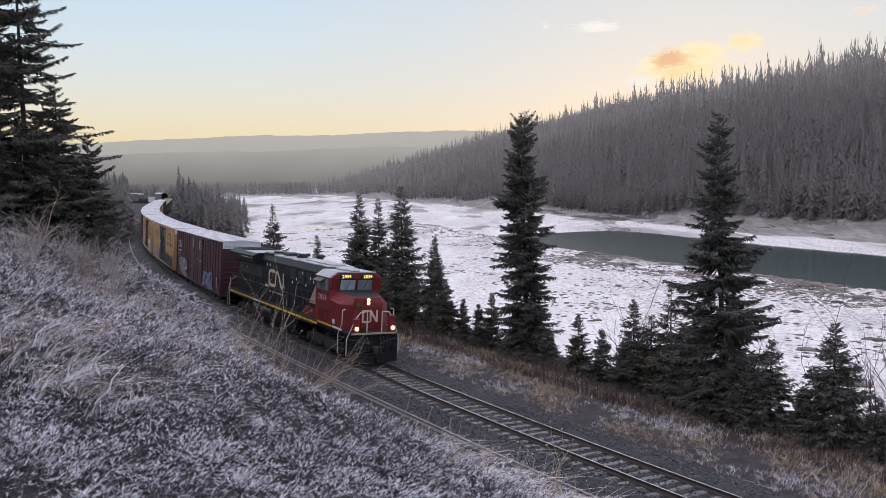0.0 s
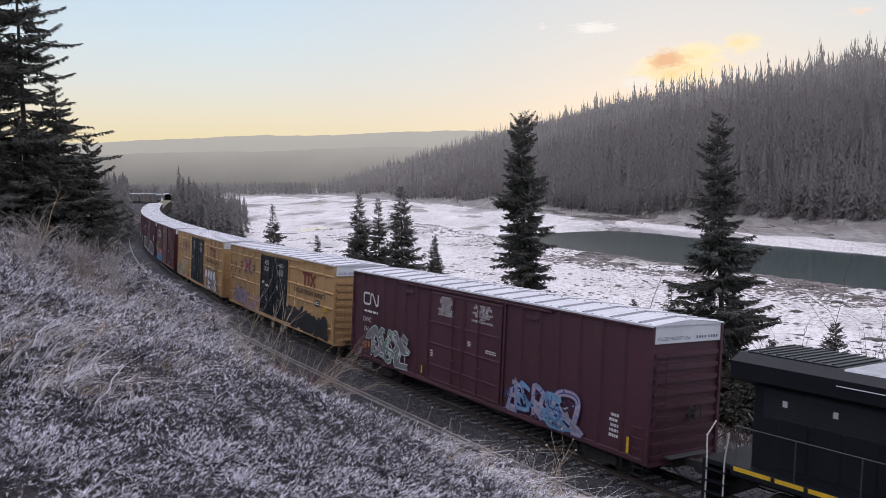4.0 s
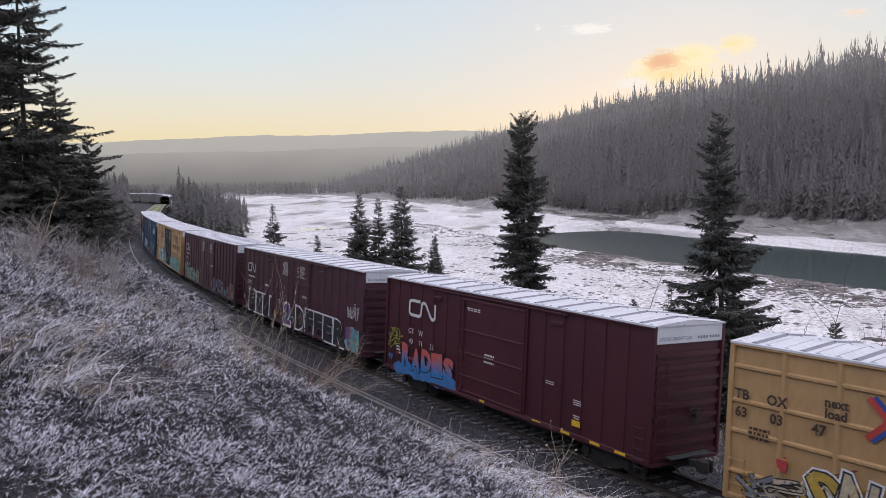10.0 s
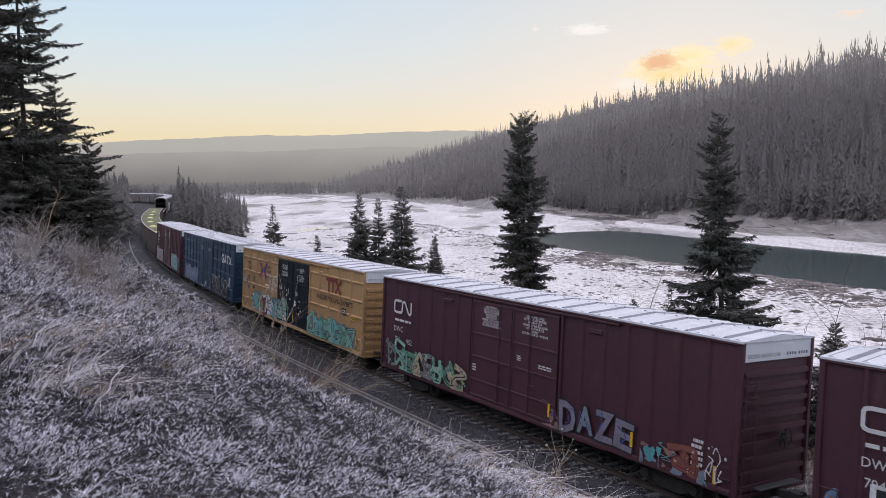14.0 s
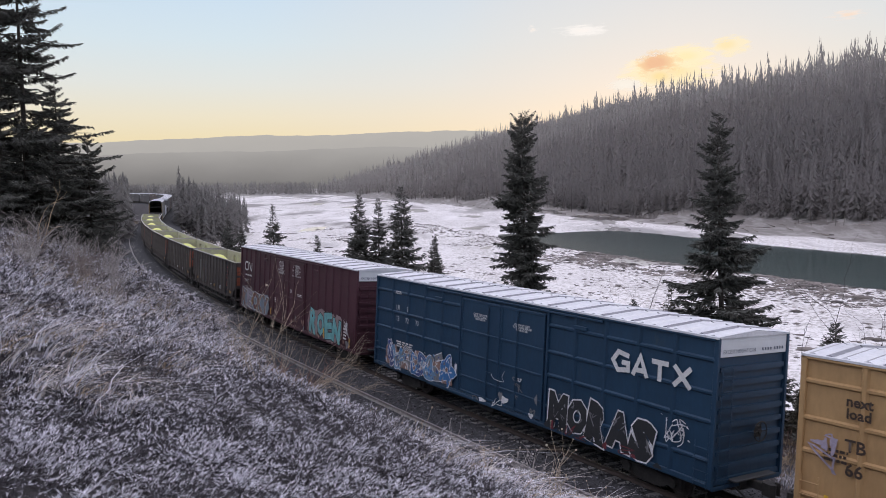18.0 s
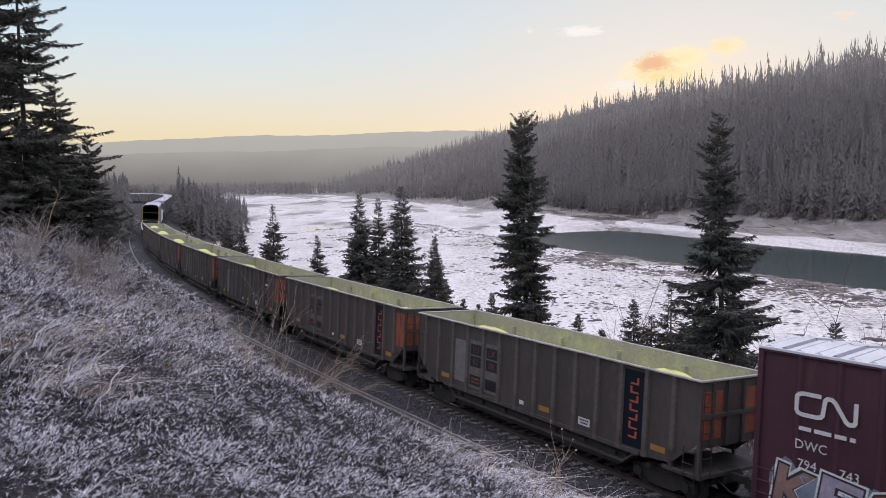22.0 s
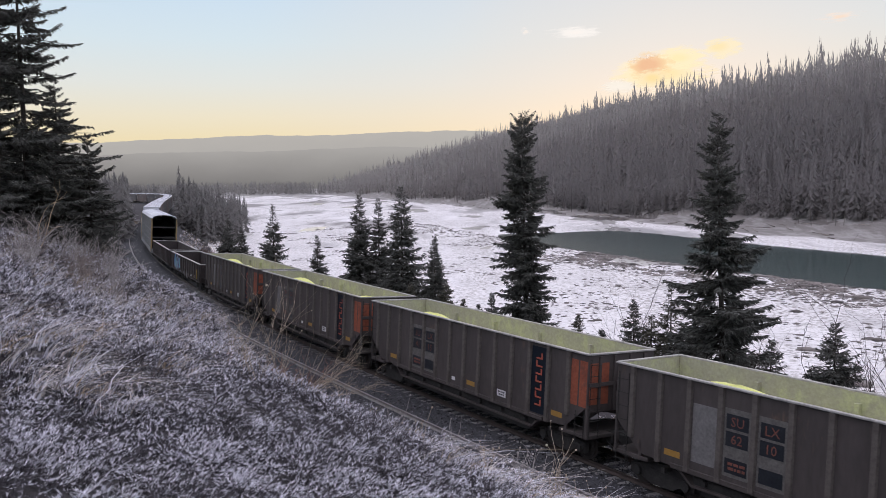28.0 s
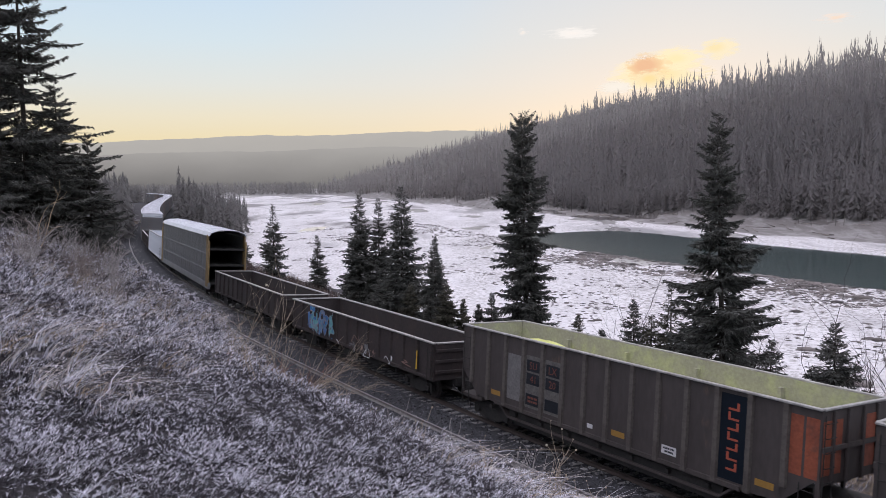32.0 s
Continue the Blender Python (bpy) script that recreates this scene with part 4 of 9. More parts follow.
def make_track():
    u = np.concatenate([np.arange(-70, 70, 0.5), np.arange(70, 640, 3.0)])
    prof = [(-5.6, -1.35), (-4.4, -0.95), (-3.2, -0.50), (-2.3, -0.24), (-1.5, -0.195), (-0.7, -0.21), (0, -0.20), (0.7, -0.21), (1.5, -0.195), (2.1, -0.27), (2.9, -0.47), (4.0, -0.66), (5.4, -1.2)]
    fine = []
    for (a, za), (b, zb) in zip(prof[:-1], prof[1:]):
        for k in range(4):
            fine.append((a + (b - a) * k / 4, za + (zb - za) * k / 4))
    fine.append(prof[-1])
    v, f = sweep(fine, u)
    v[:, 2] += wob(v[:, 0], v[:, 1], 0.35, 1.0) * 0.02 + wob(v[:, 0], v[:, 1], 1.7, 1.0) * 0.03
    structure(new("track_bed", raw_mesh("track_bed", v, f[:, ::-1], M_ROCK, smooth=True)), "grey crushed stone ballast bed", "ballast")
    track = structure(new("railway_track"), "single railway track with polished rails on pale ties", "railway track")
    ur = np.concatenate([np.arange(-70, 120, 1.0), np.arange(120, 640, 4.0)])
    head = [(-0.036, 0.0), (0.036, 0.0), (0.036, -0.035), (0.010, -0.05), (0.010, -0.14), (0.07, -0.165), (0.07, -0.172), (-0.07, -0.172), (-0.07, -0.165), (-0.010, -0.14), (-0.010, -0.05), (-0.036, -0.035)]
    for s in (-1, 1):
        v, f = sweep([(s * 0.753 + a, b) for a, b in head], ur, True)
        n = len(ur) - 1
        mi = np.ones(len(f), int)
        mi[:n] = 0
        part("rail", raw_mesh("rail", v, f[:, ::-1], [M_RAILTOP, M_RAIL], mi), None, track, "rail with shiny worn head")
    me = G().box(-1.27, 1.27, -0.115, 0.115, -0.36, -0.186, 0.02).mesh("tie", M_TIE)
    rng = random.Random(4)
    for k in range(150):
        uu = -14 + k * 0.56
        P, Q = on_track(uu), on_track(uu, 1.0)
        o = new("tie", me)
        o.parent = track
        ax = Vector(Q - P).normalized()
        fw = Vector(on_track(uu - 1) - P).normalized()
        up = ax.cross(fw).normalized()
        fw = up.cross(ax)
        o.matrix_local = Matrix.Translation(Vector(P) + up * rng.uniform(-0.006, 0.008)) @ Matrix((ax, fw, up)).transposed().to_4x4() @ pose(0, rng.uniform(-.02, .02), 0, 0, 0, rng.uniform(-0.8, 0.8))
    # a loose rail left lying beside the track
    us = np.arange(-30, 210, 1.0)
    lat = np.interp(us, [0, 18, 35, 67, 116, 165, 210], [2.6, 2.72, 2.92, 3.05, 3.0, 3.8, 4.6])
    bed = np.interp(lat, [p[0] for p in prof], [p[1] for p in prof])
    v = []
    for a, b in head:
        P = np.stack([on_track(uu, l + a, b + 0.175 + z0) for uu, l, z0 in zip(us, lat, bed)])
        v.append(P)
    n, kk = len(us), len(head)
    i = np.arange(n - 1)
    f = np.concatenate([np.stack([j * n + i, j * n + i + 1, ((j + 1) % kk) * n + i + 1, ((j + 1) % kk) * n + i], -1) for j in range(kk)])
    tagged(new("spare_rail", raw_mesh("spare_rail", np.concatenate(v), f[:, ::-1], M_RAILOLD)), "long rusty spare rail lying on the ballast shoulder", "rail")


make_ground()
make_water()
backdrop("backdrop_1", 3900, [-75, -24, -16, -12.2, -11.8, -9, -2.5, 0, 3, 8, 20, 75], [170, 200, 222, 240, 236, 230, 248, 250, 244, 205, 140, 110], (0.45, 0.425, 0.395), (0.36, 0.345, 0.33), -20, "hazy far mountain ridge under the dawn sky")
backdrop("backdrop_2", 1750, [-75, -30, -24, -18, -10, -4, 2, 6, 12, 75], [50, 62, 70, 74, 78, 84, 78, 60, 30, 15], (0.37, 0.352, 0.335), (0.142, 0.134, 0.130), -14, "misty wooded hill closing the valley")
make_forest()
make_track()
# ------------------------------------------------------------------ trees by the river bank and on the slope
def make_trees():
    riv = "tall dark spruce on the river bank"
    spruce("spruce", 5.0, 47.8, 14.8, 1.85, 11, "tall narrow dark spruce with a thick bushy crown", twigs=22000, boughs=480, power=0.34, ragged=0.42, size=1.0, lean=(-0.3, 0), clear=0.06)
    spruce("spruce", 12.4, 35.1, 13.9, 2.65, 12, "tall spruce with ragged spreading boughs", twigs=24000, boughs=430, power=0.78, ragged=0.46, size=0.95, lean=(-0.45, 0.2), clear=0.05)
    spruce("spruce", 14.9, 30.3, 5.1, 1.75, 13, "short full spruce beside the track", twigs=9000, boughs=260, power=0.75, ragged=0.28, size=0.8)
    row = [(-7.1, 68.8, 10.1, 2.2), (-5.4, 67.8, 10.2, 1.7), (-3.1, 60.6, 10.7, 2.5), (-0.6, 55.2, 7.2, 1.35), (-19.8, 94.0, 8.8, 2.1), (-13.9, 88.8, 6.3, 1.45), (-33.3, 124.8, 7.2, 2.2), (-29.9, 119.2, 6.0, 2.0)]
    for k, (x, y, h, r) in enumerate(row):
        spruce("spruce", x, y, h, r, 30 + k, "dark pointed spruce on the river bank", "river bank spruces", twigs=11000 if k < 4 else 5500, boughs=440 if k < 4 else 280, power=0.80, ragged=0.30, size=1.15)
    small = [(7.4, 44.0, 3.6, 1.1), (8.1, 40.9, 3.1, 1.15), (9.6, 40.3, 5.0, 1.35), (10.9, 38.3, 5.8, 1.75), (11.3, 35.8, 4.4, 1.5), (13.4, 32.6, 4.1, 1.5), (1.3, 53.0, 3.1, 0.85), (2.2, 50.5, 2.9, 0.9), (3.0, 50.1, 3.8, 1.0),
             (0.2, 52.9, 3.9, 1.4), (12.7, 32.8, 3.0, 1.4), (11.3, 34.9, 3.2, 1.4), (10.2, 39.2, 4.4, 1.5), (4.3, 47.2, 3.2, 1.3), (6.0, 46.3, 2.4, 1.1), (14.2, 31.2, 2.4, 1.1), (10.6, 36.6, 3.6, 1.5), (9.0, 39.6, 2.8, 1.2),
             (12.1, 33.6, 2.6, 1.3), (5.3, 48.6, 4.2, 1.5), (-0.9, 54.2, 2.6, 1.1), (-2.4, 58.2, 3.4, 1.4), (-5.0, 63.5, 3.2, 1.4), (16.0, 29.2, 2.6, 1.2)]
    for k, (x, y, h, r) in enumerate(small):
        spruce("young_spruce", x, y, h, r, 60 + k, "young dark green spruce in the bankside thicket", "young spruces", twigs=4800, boughs=230, power=0.8, ragged=0.34, size=1.0, mat=M_FOLIAGE if k % 3 else M_FOLIAGE2)
    slope = [(-25.6, 50.0, 19.5, 5.7, 30000, 0.78), (-28.4, 51.5, 17.5, 4.8, 20000, 0.7), (-22.0, 50.5, 7.8, 2.6, 14000, 0.7), (-24.8, 52.5, 11.3, 3.2, 17000, 0.7), (-29.5, 70.0, 7.6, 1.4, 4000, 0.8), (-34.6, 85.0, 7.6, 1.4, 4000, 0.8),
             (-27.0, 47.2, 9.0, 3.6, 12000, 0.62), (-23.2, 48.5, 5.8, 2.5, 9000, 0.7), (-25.0, 48.6, 7.2, 3.0, 10000, 0.6), (-33.0, 74.0, 10.5, 1.9, 4000, 0.8)]
    for k, (x, y, h, r, tw, pw) in enumerate(slope):
        spruce("spruce", x, y, h, r, 90 + k, "big shaggy dark spruce on the grassy slope", "slope spruces", twigs=tw, boughs=tw // (130 if k == 0 else 85), power=pw, ragged=0.55, size=0.85, clear=0.02)


# ------------------------------------------------------------------ bare shrubs and weeds
def stem_meshes(seed, h, spread, stems=5, forks=3, mat=None, r0=0.012, droop=0.0, berries=0, flare=0.6):
    rng = random.Random(seed)
    out = []

    def grow(g, p, d, L, r, depth):
        pts = [Vector(p)]
        n = 4
        for _ in range(n):
            d = (d + Vector((rng.gauss(0, .16), rng.gauss(0, .16), rng.gauss(0, .10) - droop * (2 - depth) * .12))).normalized()
            pts.append(pts[-1] + d * L / n)
        g.tube(pts, r, 4, r * .45)
        if depth < forks:
            for _ in range(rng.randint(2, 4)):
                k = rng.randint(1, n)
                nd = (d + Vector((rng.gauss(0, flare), rng.gauss(0, flare), rng.uniform(-.1, .6)))).normalized()
                grow(g, pts[k], nd, L * rng.uniform(.35, .6), r * .55, depth + 1)
        elif berries and rng.random() < berries:
            q = pts[-1]
            s = rng.uniform(.010, .021)
            g.box(q.x - s, q.x + s, q.y - s, q.y + s, q.z - s, q.z + s, s * .4)
    for _ in range(stems):
        g = G()
        a, t = rng.uniform(0, 6.28), rng.uniform(.2, 1) * spread
        d = Vector((math.cos(a) * t, math.sin(a) * t, 1)).normalized()
        grow(g, (rng.gauss(0, .05), rng.gauss(0, .05), -0.05), d, h * rng.uniform(.6, 1), r0, 1)
        out.append(g.mesh("stem", mat or M_TWIG))
    return out


def bush(name, x, y, seed, h, spread, label, group="", turn=0, **kw):
    o = new(name)
    for me in stem_meshes(seed, h, spread, **kw):
        part("stem", me, None, o)
    o.location = (x, y, float(ground_z(np.array([x]), np.array([y]))[0]))
    if turn:
        o.rotation_euler = (0, radians(turn), 0)
    return tagged(o, label, "shrub", group)


def make_bushes():
    def at(u, w):
        P = on_track(u, w)
        return float(P[0]), float(P[1])
    # twiggy shrub leaning out over the ballast
    bush("bare_shrub", -5.0, 27.9, 1, 2.2, 0.42, "bare golden-brown twiggy shrub arching over the ballast", stems=13, forks=4, r0=0.012, turn=70, mat=M_STALK, flare=0.45)
    bush("bare_shrub", -6.45, 36.4, 2, 1.7, 0.7, "reddish bare shrub at the edge of the bank", stems=8, r0=0.018, mat=M_TWIGR)
    bush("bare_shrub", -7.6, 36.0, 3, 1.3, 0.8, "reddish bare shrub at the edge of the bank", stems=7, r0=0.016, mat=M_TWIGR)
    for k, (x, y) in enumerate(((-5.6, 21.5), (-7.4, 27.0), (-6.6, 30.5), (-3.2, 21.5), (-8.2, 33.0), (-5.0, 25.0), (-2.2, 22.5), (-9.5, 29.0))):
        bush("bare_shrub", x, y, 300 + k, 0.55 + 0.1 * (k % 3), 1.1, "low rust-brown twiggy shrub in the heath", "rusty heath shrubs", stems=9, mat=M_TWIGR, r0=0.008, berries=0.4)
    stalks = [(-4.3, 16.9, 1.9), (-3.6, 15.2, 1.8), (-4.2, 19.2, 2.5), (-4.0, 19.6, 2.2), (-6.9, 25.5, 2.2), (-5.2, 22.0, 2.6), (-4.9, 20.4, 2.0), (-3.3, 17.6, 1.5), (-6.2, 23.5, 1.8), (-2.6, 19.9, 1.2)]
    for k, (x, y, h) in enumerate(stalks):
        bush("dry_weed", x, y, 10 + k, h, 0.30, "tall dry weed stalks standing above the frosty grass", "tall dry weeds", stems=3, forks=2, r0=0.0065, turn=6 - 2 * (k % 4), mat=M_STALK, berries=0.25)
    seedy = [(1.75, 15.9, 1.25), (2.1, 15.4, 1.3), (1.5, 16.6, 1.1), (2.9, 15.0, 0.8), (0.2, 17.0, 0.8), (3.4, 14.2, 0.7), (4.2, 13.6, 0.6), (-0.5, 16.5, 0.8), (-1.1, 17.0, 0.9), (0.9, 16.4, 0.8), (5.0, 13.2, 0.7)]
    for k, (x, y, h) in enumerate(seedy):
        bush("dry_weed", x, y, 20 + k, h, 0.4, "dry seed-headed weed stalks beside the track", "tall dry weeds", stems=5, forks=2, r0=0.0095, berries=0.9, mat=M_STALK if k % 2 else M_TWIGF)
    rng = random.Random(3)
    spots = [(-19.3, 35.9), (-19.0, 39.4), (-18.5, 42.8), (-22.1, 43.5), (-17.8, 39.7), (-16.5, 39.2), (-20.5, 37.5), (-21.0, 41.0), (-15.8, 42.5), (-17.0, 36.0), (-15.0, 38.5), (-23.5, 40.0)]
    for k in range(40):
        x, y = spots[k % 12]
        x, y = x + rng.gauss(0, 1.2), y + rng.gauss(0, 1.6)
        x = min(x, -0.415 * y)
        bush("bare_shrub", x, y, 40 + k, rng.uniform(0.9, 2.1), 0.95, "tangled bare shrub on the slope, partly frosted", "slope shrubs", stems=9, mat=(M_TWIGF, M_TWIGG, M_TWIGF)[k % 3], r0=0.016, flare=0.8)
    bush("dry_weed", -21.6, 43.0, 70, 2.9, 0.2, "orange-brown dead sapling among the grass", stems=2, mat=M_STRAW, r0=0.03, turn=12)
    # bare saplings by the river
    for k, (x, y, h) in enumerate(((9.6, 40.9, 5.6), (9.9, 40.2, 5.2), (15.3, 30.2, 6.4), (16.3, 30.0, 6.0), (17.0, 29.6, 5.0), (12.9, 33.4, 4.2), (13.6, 33.6, 4.6), (15.8, 29.0, 4.6), (12.0, 36.5, 4.0), (16.9, 28.4, 4.0))):
        bush("bare_sapling", x, y, 80 + k, h, 0.12, "thin leafless grey sapling by the river", "bare saplings", stems=3, forks=3, mat=M_TWIGD, r0=0.020, flare=0.34)


M_BRUSH = surf("bank_brush_twigs", (0.15, 0.108, 0.096), (0.085, 0.064, 0.060), rough=0.9, scale=0.5, grain=6, bump=0, island=0.5, spec=0.2, world=True)
M_STALK = surf("dry_golden_stalk", (0.48, 0.40, 0.32), (0.36, 0.28, 0.22), rough=0.9, scale=2, grain=12, bump=0, island=0.3, spec=0.2)
M_TWIGR = surf("reddish_twigs", (0.26, 0.155, 0.125), (0.17, 0.105, 0.09), rough=0.9, scale=2, grain=12, bump=0, island=0.3, spec=0.2)
M_TWIGG = surf("grey_brown_twigs", (0.28, 0.235, 0.215), (0.19, 0.155, 0.145), rough=0.9, scale=2, grain=12, bump=0, island=0.3, spec=0.2)
M_TWIGF = surf("frosted_grey_twigs", (0.42, 0.385, 0.38), (0.28, 0.25, 0.245), rough=0.9, scale=2, grain=12, bump=0, island=0.3, spec=0.2)


# ------------------------------------------------------------------ ground cover
def blades(rng, P, length, lean_dir, lean, width, seg, mats_split=None, fan=0.5):
    """Bent blades at places P: each a strip of seg quads thinning to its tip; returns vertices, faces, face slots."""
    n = len(P)
    az = rng.uniform(0, 2 * np.pi, n)
    d = np.stack([np.cos(az), np.sin(az)], -1) * (fan * rng.random(n))[:, None] + lean_dir * lean[:, None]
    side = np.stack([-np.sin(az), np.cos(az), 0 * az], -1)
    rows = []
    for k in range(seg + 1):
        t = k / seg
        off = np.stack([d[:, 0] * t * t, d[:, 1] * t * t, t - 0.42 * lean * t * t], -1) * length[:, None]
        w = side * (width * (1 - 0.85 * t))[:, None]
        rows += [P + off - w, P + off + w]
    V = np.stack(rows, 1).reshape(-1, 3)
    m = 2 * (seg + 1)
    b = (np.arange(n) * m)[:, None]
    F = np.concatenate([np.stack([b[:, 0] + 2 * k, b[:, 0] + 2 * k + 1, b[:, 0] + 2 * k + 3, b[:, 0] + 2 * k + 2], -1) for k in range(seg)])
    S = np.repeat(np.arange(seg), n)
    return V, F, S


def hill_points(rng, n, r0, r1, power, az0=-34, az1=26):
    r = r0 * (r1 / r0) ** (rng.random(n) ** power)
    a = np.radians(rng.uniform(az0, az1, n))
    x, y = r * np.sin(a), r * np.cos(a)
    u, w = track_uw(x, y)
    k = (w > 3.7) & (u > -25)
    return x[k], y[k], u[k], w[k], r[k]


def make_cover():
    rng = np.random.default_rng(8)
    down = np.array([0.55, 0.35])
    # low heath: separate domed cushions of feathery sprays, dark below, frosted on top, with dark hollows between
    rings, rr = [], 2.7
    while rr < 60:
        sp = 0.235 * min(max(rr / 9.0, 0.85), 2.3)
        aa = np.arange(radians(-34), radians(26), sp / rr)
        rings.append(np.stack([np.full(len(aa), rr), aa + rng.uniform(0, sp / rr), np.full(len(aa), sp)], -1))
        rr += sp * 0.92
    rings.append(np.stack([0.9 * (14 / 0.9) ** rng.random(420), np.radians(rng.uniform(26, 326, 420)), np.full(420, 0.2)], -1))
    C = np.concatenate(rings)
    r, aa, sp = C[:, 0] + rng.normal(0, 0.27, len(C)) * C[:, 2], C[:, 1] + rng.normal(0, 0.27, len(C)) * C[:, 2] / C[:, 0], C[:, 2]
    x, y = r * np.sin(aa), r * np.cos(aa)
    u, w = track_uw(x, y)
    ok = (w > 4.4) & (u > -25) & (rng.random(len(x)) < 0.88)
    x, y, r, sp = x[ok], y[ok], r[ok], sp[ok]
    n = len(x)
    size = sp * rng.uniform(0.62, 1.25, n)
    lump = wob(x, y, 0.42, 8.0) + 0.5 * wob(x, y, 1.1, 3.0)
    P0 = np.stack([x, y, ground_z(x, y) - 0.03 + (rng.uniform(0, 0.2, n) + np.maximum(0.30 * lump, -0.12)) * sp], -1)
    nf = np.where(r < 10, 27, np.where(r < 20, 13, 8))
    c = np.repeat(np.arange(n), nf)
    ns = len(c)
    sweep_a = wob(x, y, 1.9, 5.0) * 1.2 - 0.2
    swept = rng.random(ns) < np.where(r[c] < 10, 0.5, 0.3)
    fa = np.where(swept, 0.5 * sweep_a[c] + rng.normal(0, 0.55, ns), rng.uniform(0, 6.283, ns))
    fe = np.where(swept, rng.uniform(0.15, 0.95, ns), rng.uniform(0.1, 1.25, ns))
    L = size[c] * rng.uniform(0.6, 1.15, ns) * (0.7 + 0.4 * np.cos(fe))
    D = np.stack([np.cos(fa) * np.cos(fe), np.sin(fa) * np.cos(fe), np.sin(fe)], -1)
    B = P0[c] + D * (size[c] * 0.12)[:, None] + rng.normal(0, 0.26, (ns, 3)) * size[c][:, None] * [1, 1, 0.25]

    def on_spray(i, t):
        q = B[i] + D[i] * (L[i] * t)[:, None]
        q[:, 2] -= 0.30 * L[i] * t * t
        return q
    nn = 11
    i = np.repeat(np.arange(ns), nn)
    t = np.tile((np.arange(nn) + 0.6) / nn, ns) + rng.uniform(-0.05, 0.05, len(i))
    S = np.cross(D, [0, 0, 1.0])
    S /= np.linalg.norm(S, axis=1)[:, None] + 1e-9
    sgn = np.where(np.arange(len(i)) % 2, 1.0, -1.0)
    nd = D[i] * 0.75 + S[i] * (sgn * rng.uniform(0.3, 0.8, len(i)))[:, None] + rng.normal(0, 0.15, (len(i), 3)) + [0, 0, 0.15]
    nd /= np.linalg.norm(nd, axis=1)[:, None]
    nl = (L[i] * (0.27 - 0.12 * t) * rng.uniform(0.7, 1.3, len(i)))[:, None]
    a_ = on_spray(i, t)
    wd = np.cross(nd, rng.normal(0, 0.5, (len(i), 3)) + [0, 0, 0.8])
    wd = wd / (np.linalg.norm(wd, axis=1)[:, None] + 1e-9) * (0.0014 + 0.00048 * r[c][i])[:, None]
    V1 = np.stack([a_ - wd, a_ + wd, a_ + nd * nl], 1).reshape(-1, 3)
    patch = wob(x, y, 0.9, 4.0) + 0.6 * wob(x, y, 2.6, 1.0) + 0.5 * wob(x, y, 0.35, 6.0)
    level = np.clip(0.22 + 0.14 * patch + 0.14 * lump + rng.normal(0, 0.14, n) - 0.07 * sstep(r, 8, 16) + 0.16 * sstep(r, 22, 34) - 0.07 * (r < 6.5), -0.1, 0.8)
    frost = level[c] + 0.30 * (np.sin(fe) - 0.45) + 0.55 * (B[:, 2] - P0[c][:, 2]) / size[c] + rng.normal(0, 0.10, ns)
    white1 = t + rng.normal(0, 0.09, len(i)) > 1.08 - frost[i]
    # the spine of each spray
    ts = [0.0, 0.55, 1.0]
    k_ = np.arange(ns)
    sw = (0.0016 + 0.00030 * r[c])[:, None] * S
    rows = []
    for q in ts:
        o = on_spray(k_, np.full(ns, q))
        rows += [o - sw * (1 - 0.7 * q), o + sw * (1 - 0.7 * q)]
    V2 = np.stack(rows, 1).reshape(-1, 3)
    b_ = (k_ * 6)[:, None] + len(V1)
    F2 = np.concatenate([b_ + [2 * q, 2 * q + 1, 2 * q + 3] for q in range(2)] + [b_ + [2 * q, 2 * q + 3, 2 * q + 2] for q in range(2)])
    white2 = np.tile(np.repeat([0.3, 0.8], ns), 2) > 1.05 - np.tile(frost, 4)
    F1 = np.arange(len(V1)).reshape(-1, 3)
    half = rng.random(len(F1) + len(F2)) < np.concatenate([np.clip(0.36 * t - 0.05, 0, 1), np.full(len(F2), 0.1)])
    tagged(new("frosted_heath", raw_mesh("frosted_heath", np.concatenate([V1, V2]), np.concatenate([F1, F2]), [M_HEATH, M_GRASSF, M_HEATHM], np.where(np.concatenate([white1, white2]), 1, np.where(half, 2, 0)))), "low dark heath cushions with frost-white tips", "heath", kind="stuff")
    # long dry grass in swept tussocks: thinly all over, thick in some patches (x, y, spread, tussocks)
    x, y, u, w, r = hill_points(rng, 5200, 4.2, 75, 0.75)
    pt = wob(x, y, 1.3, 9.0) + wob(x, y, 3.4, 2.0)
    az = np.degrees(np.arctan2(x, y))
    k = (pt > 1.5) | ((az < -17) & (pt > 1.05) & (r > 9)) | ((w < 6.5) & (rng.random(len(x)) < .15)) | ((r > 24) & (az < -14) & (rng.random(len(x)) < .22)) | ((az > -4) & (w > 9.0) & (w < 14) & (pt > 0.8))
    x, y = x[k], y[k]
    for px, py, pr, pn in ((-18.8, 36.8, 2.2, 46), (-16.3, 36.4, 2.0, 36), (-6.0, 11.4, 0.8, 22), (-4.9, 9.5, 0.6, 18), (-4.2, 7.9, 0.45, 11), (-3.8, 8.5, 0.35, 6), (-5.4, 10.3, 0.6, 14), (-15.8, 40.3, 1.8, 32), (-15.3, 44.7, 1.8, 34),
                           (-12.9, 43.7, 1.8, 34), (-14.1, 39.4, 1.6, 30), (-0.2, 12.9, 0.7, 10), (0.6, 13.9, 0.7, 12), (1.3, 15.6, 0.8, 10), (-5.4, 16.5, 0.8, 5), (-7.7, 14.1, 0.8, 9)):
        x, y = np.concatenate([x, rng.normal(px, pr, pn)]), np.concatenate([y, rng.normal(py, pr * 1.15, pn)])
    w = track_uw(x, y)[1]
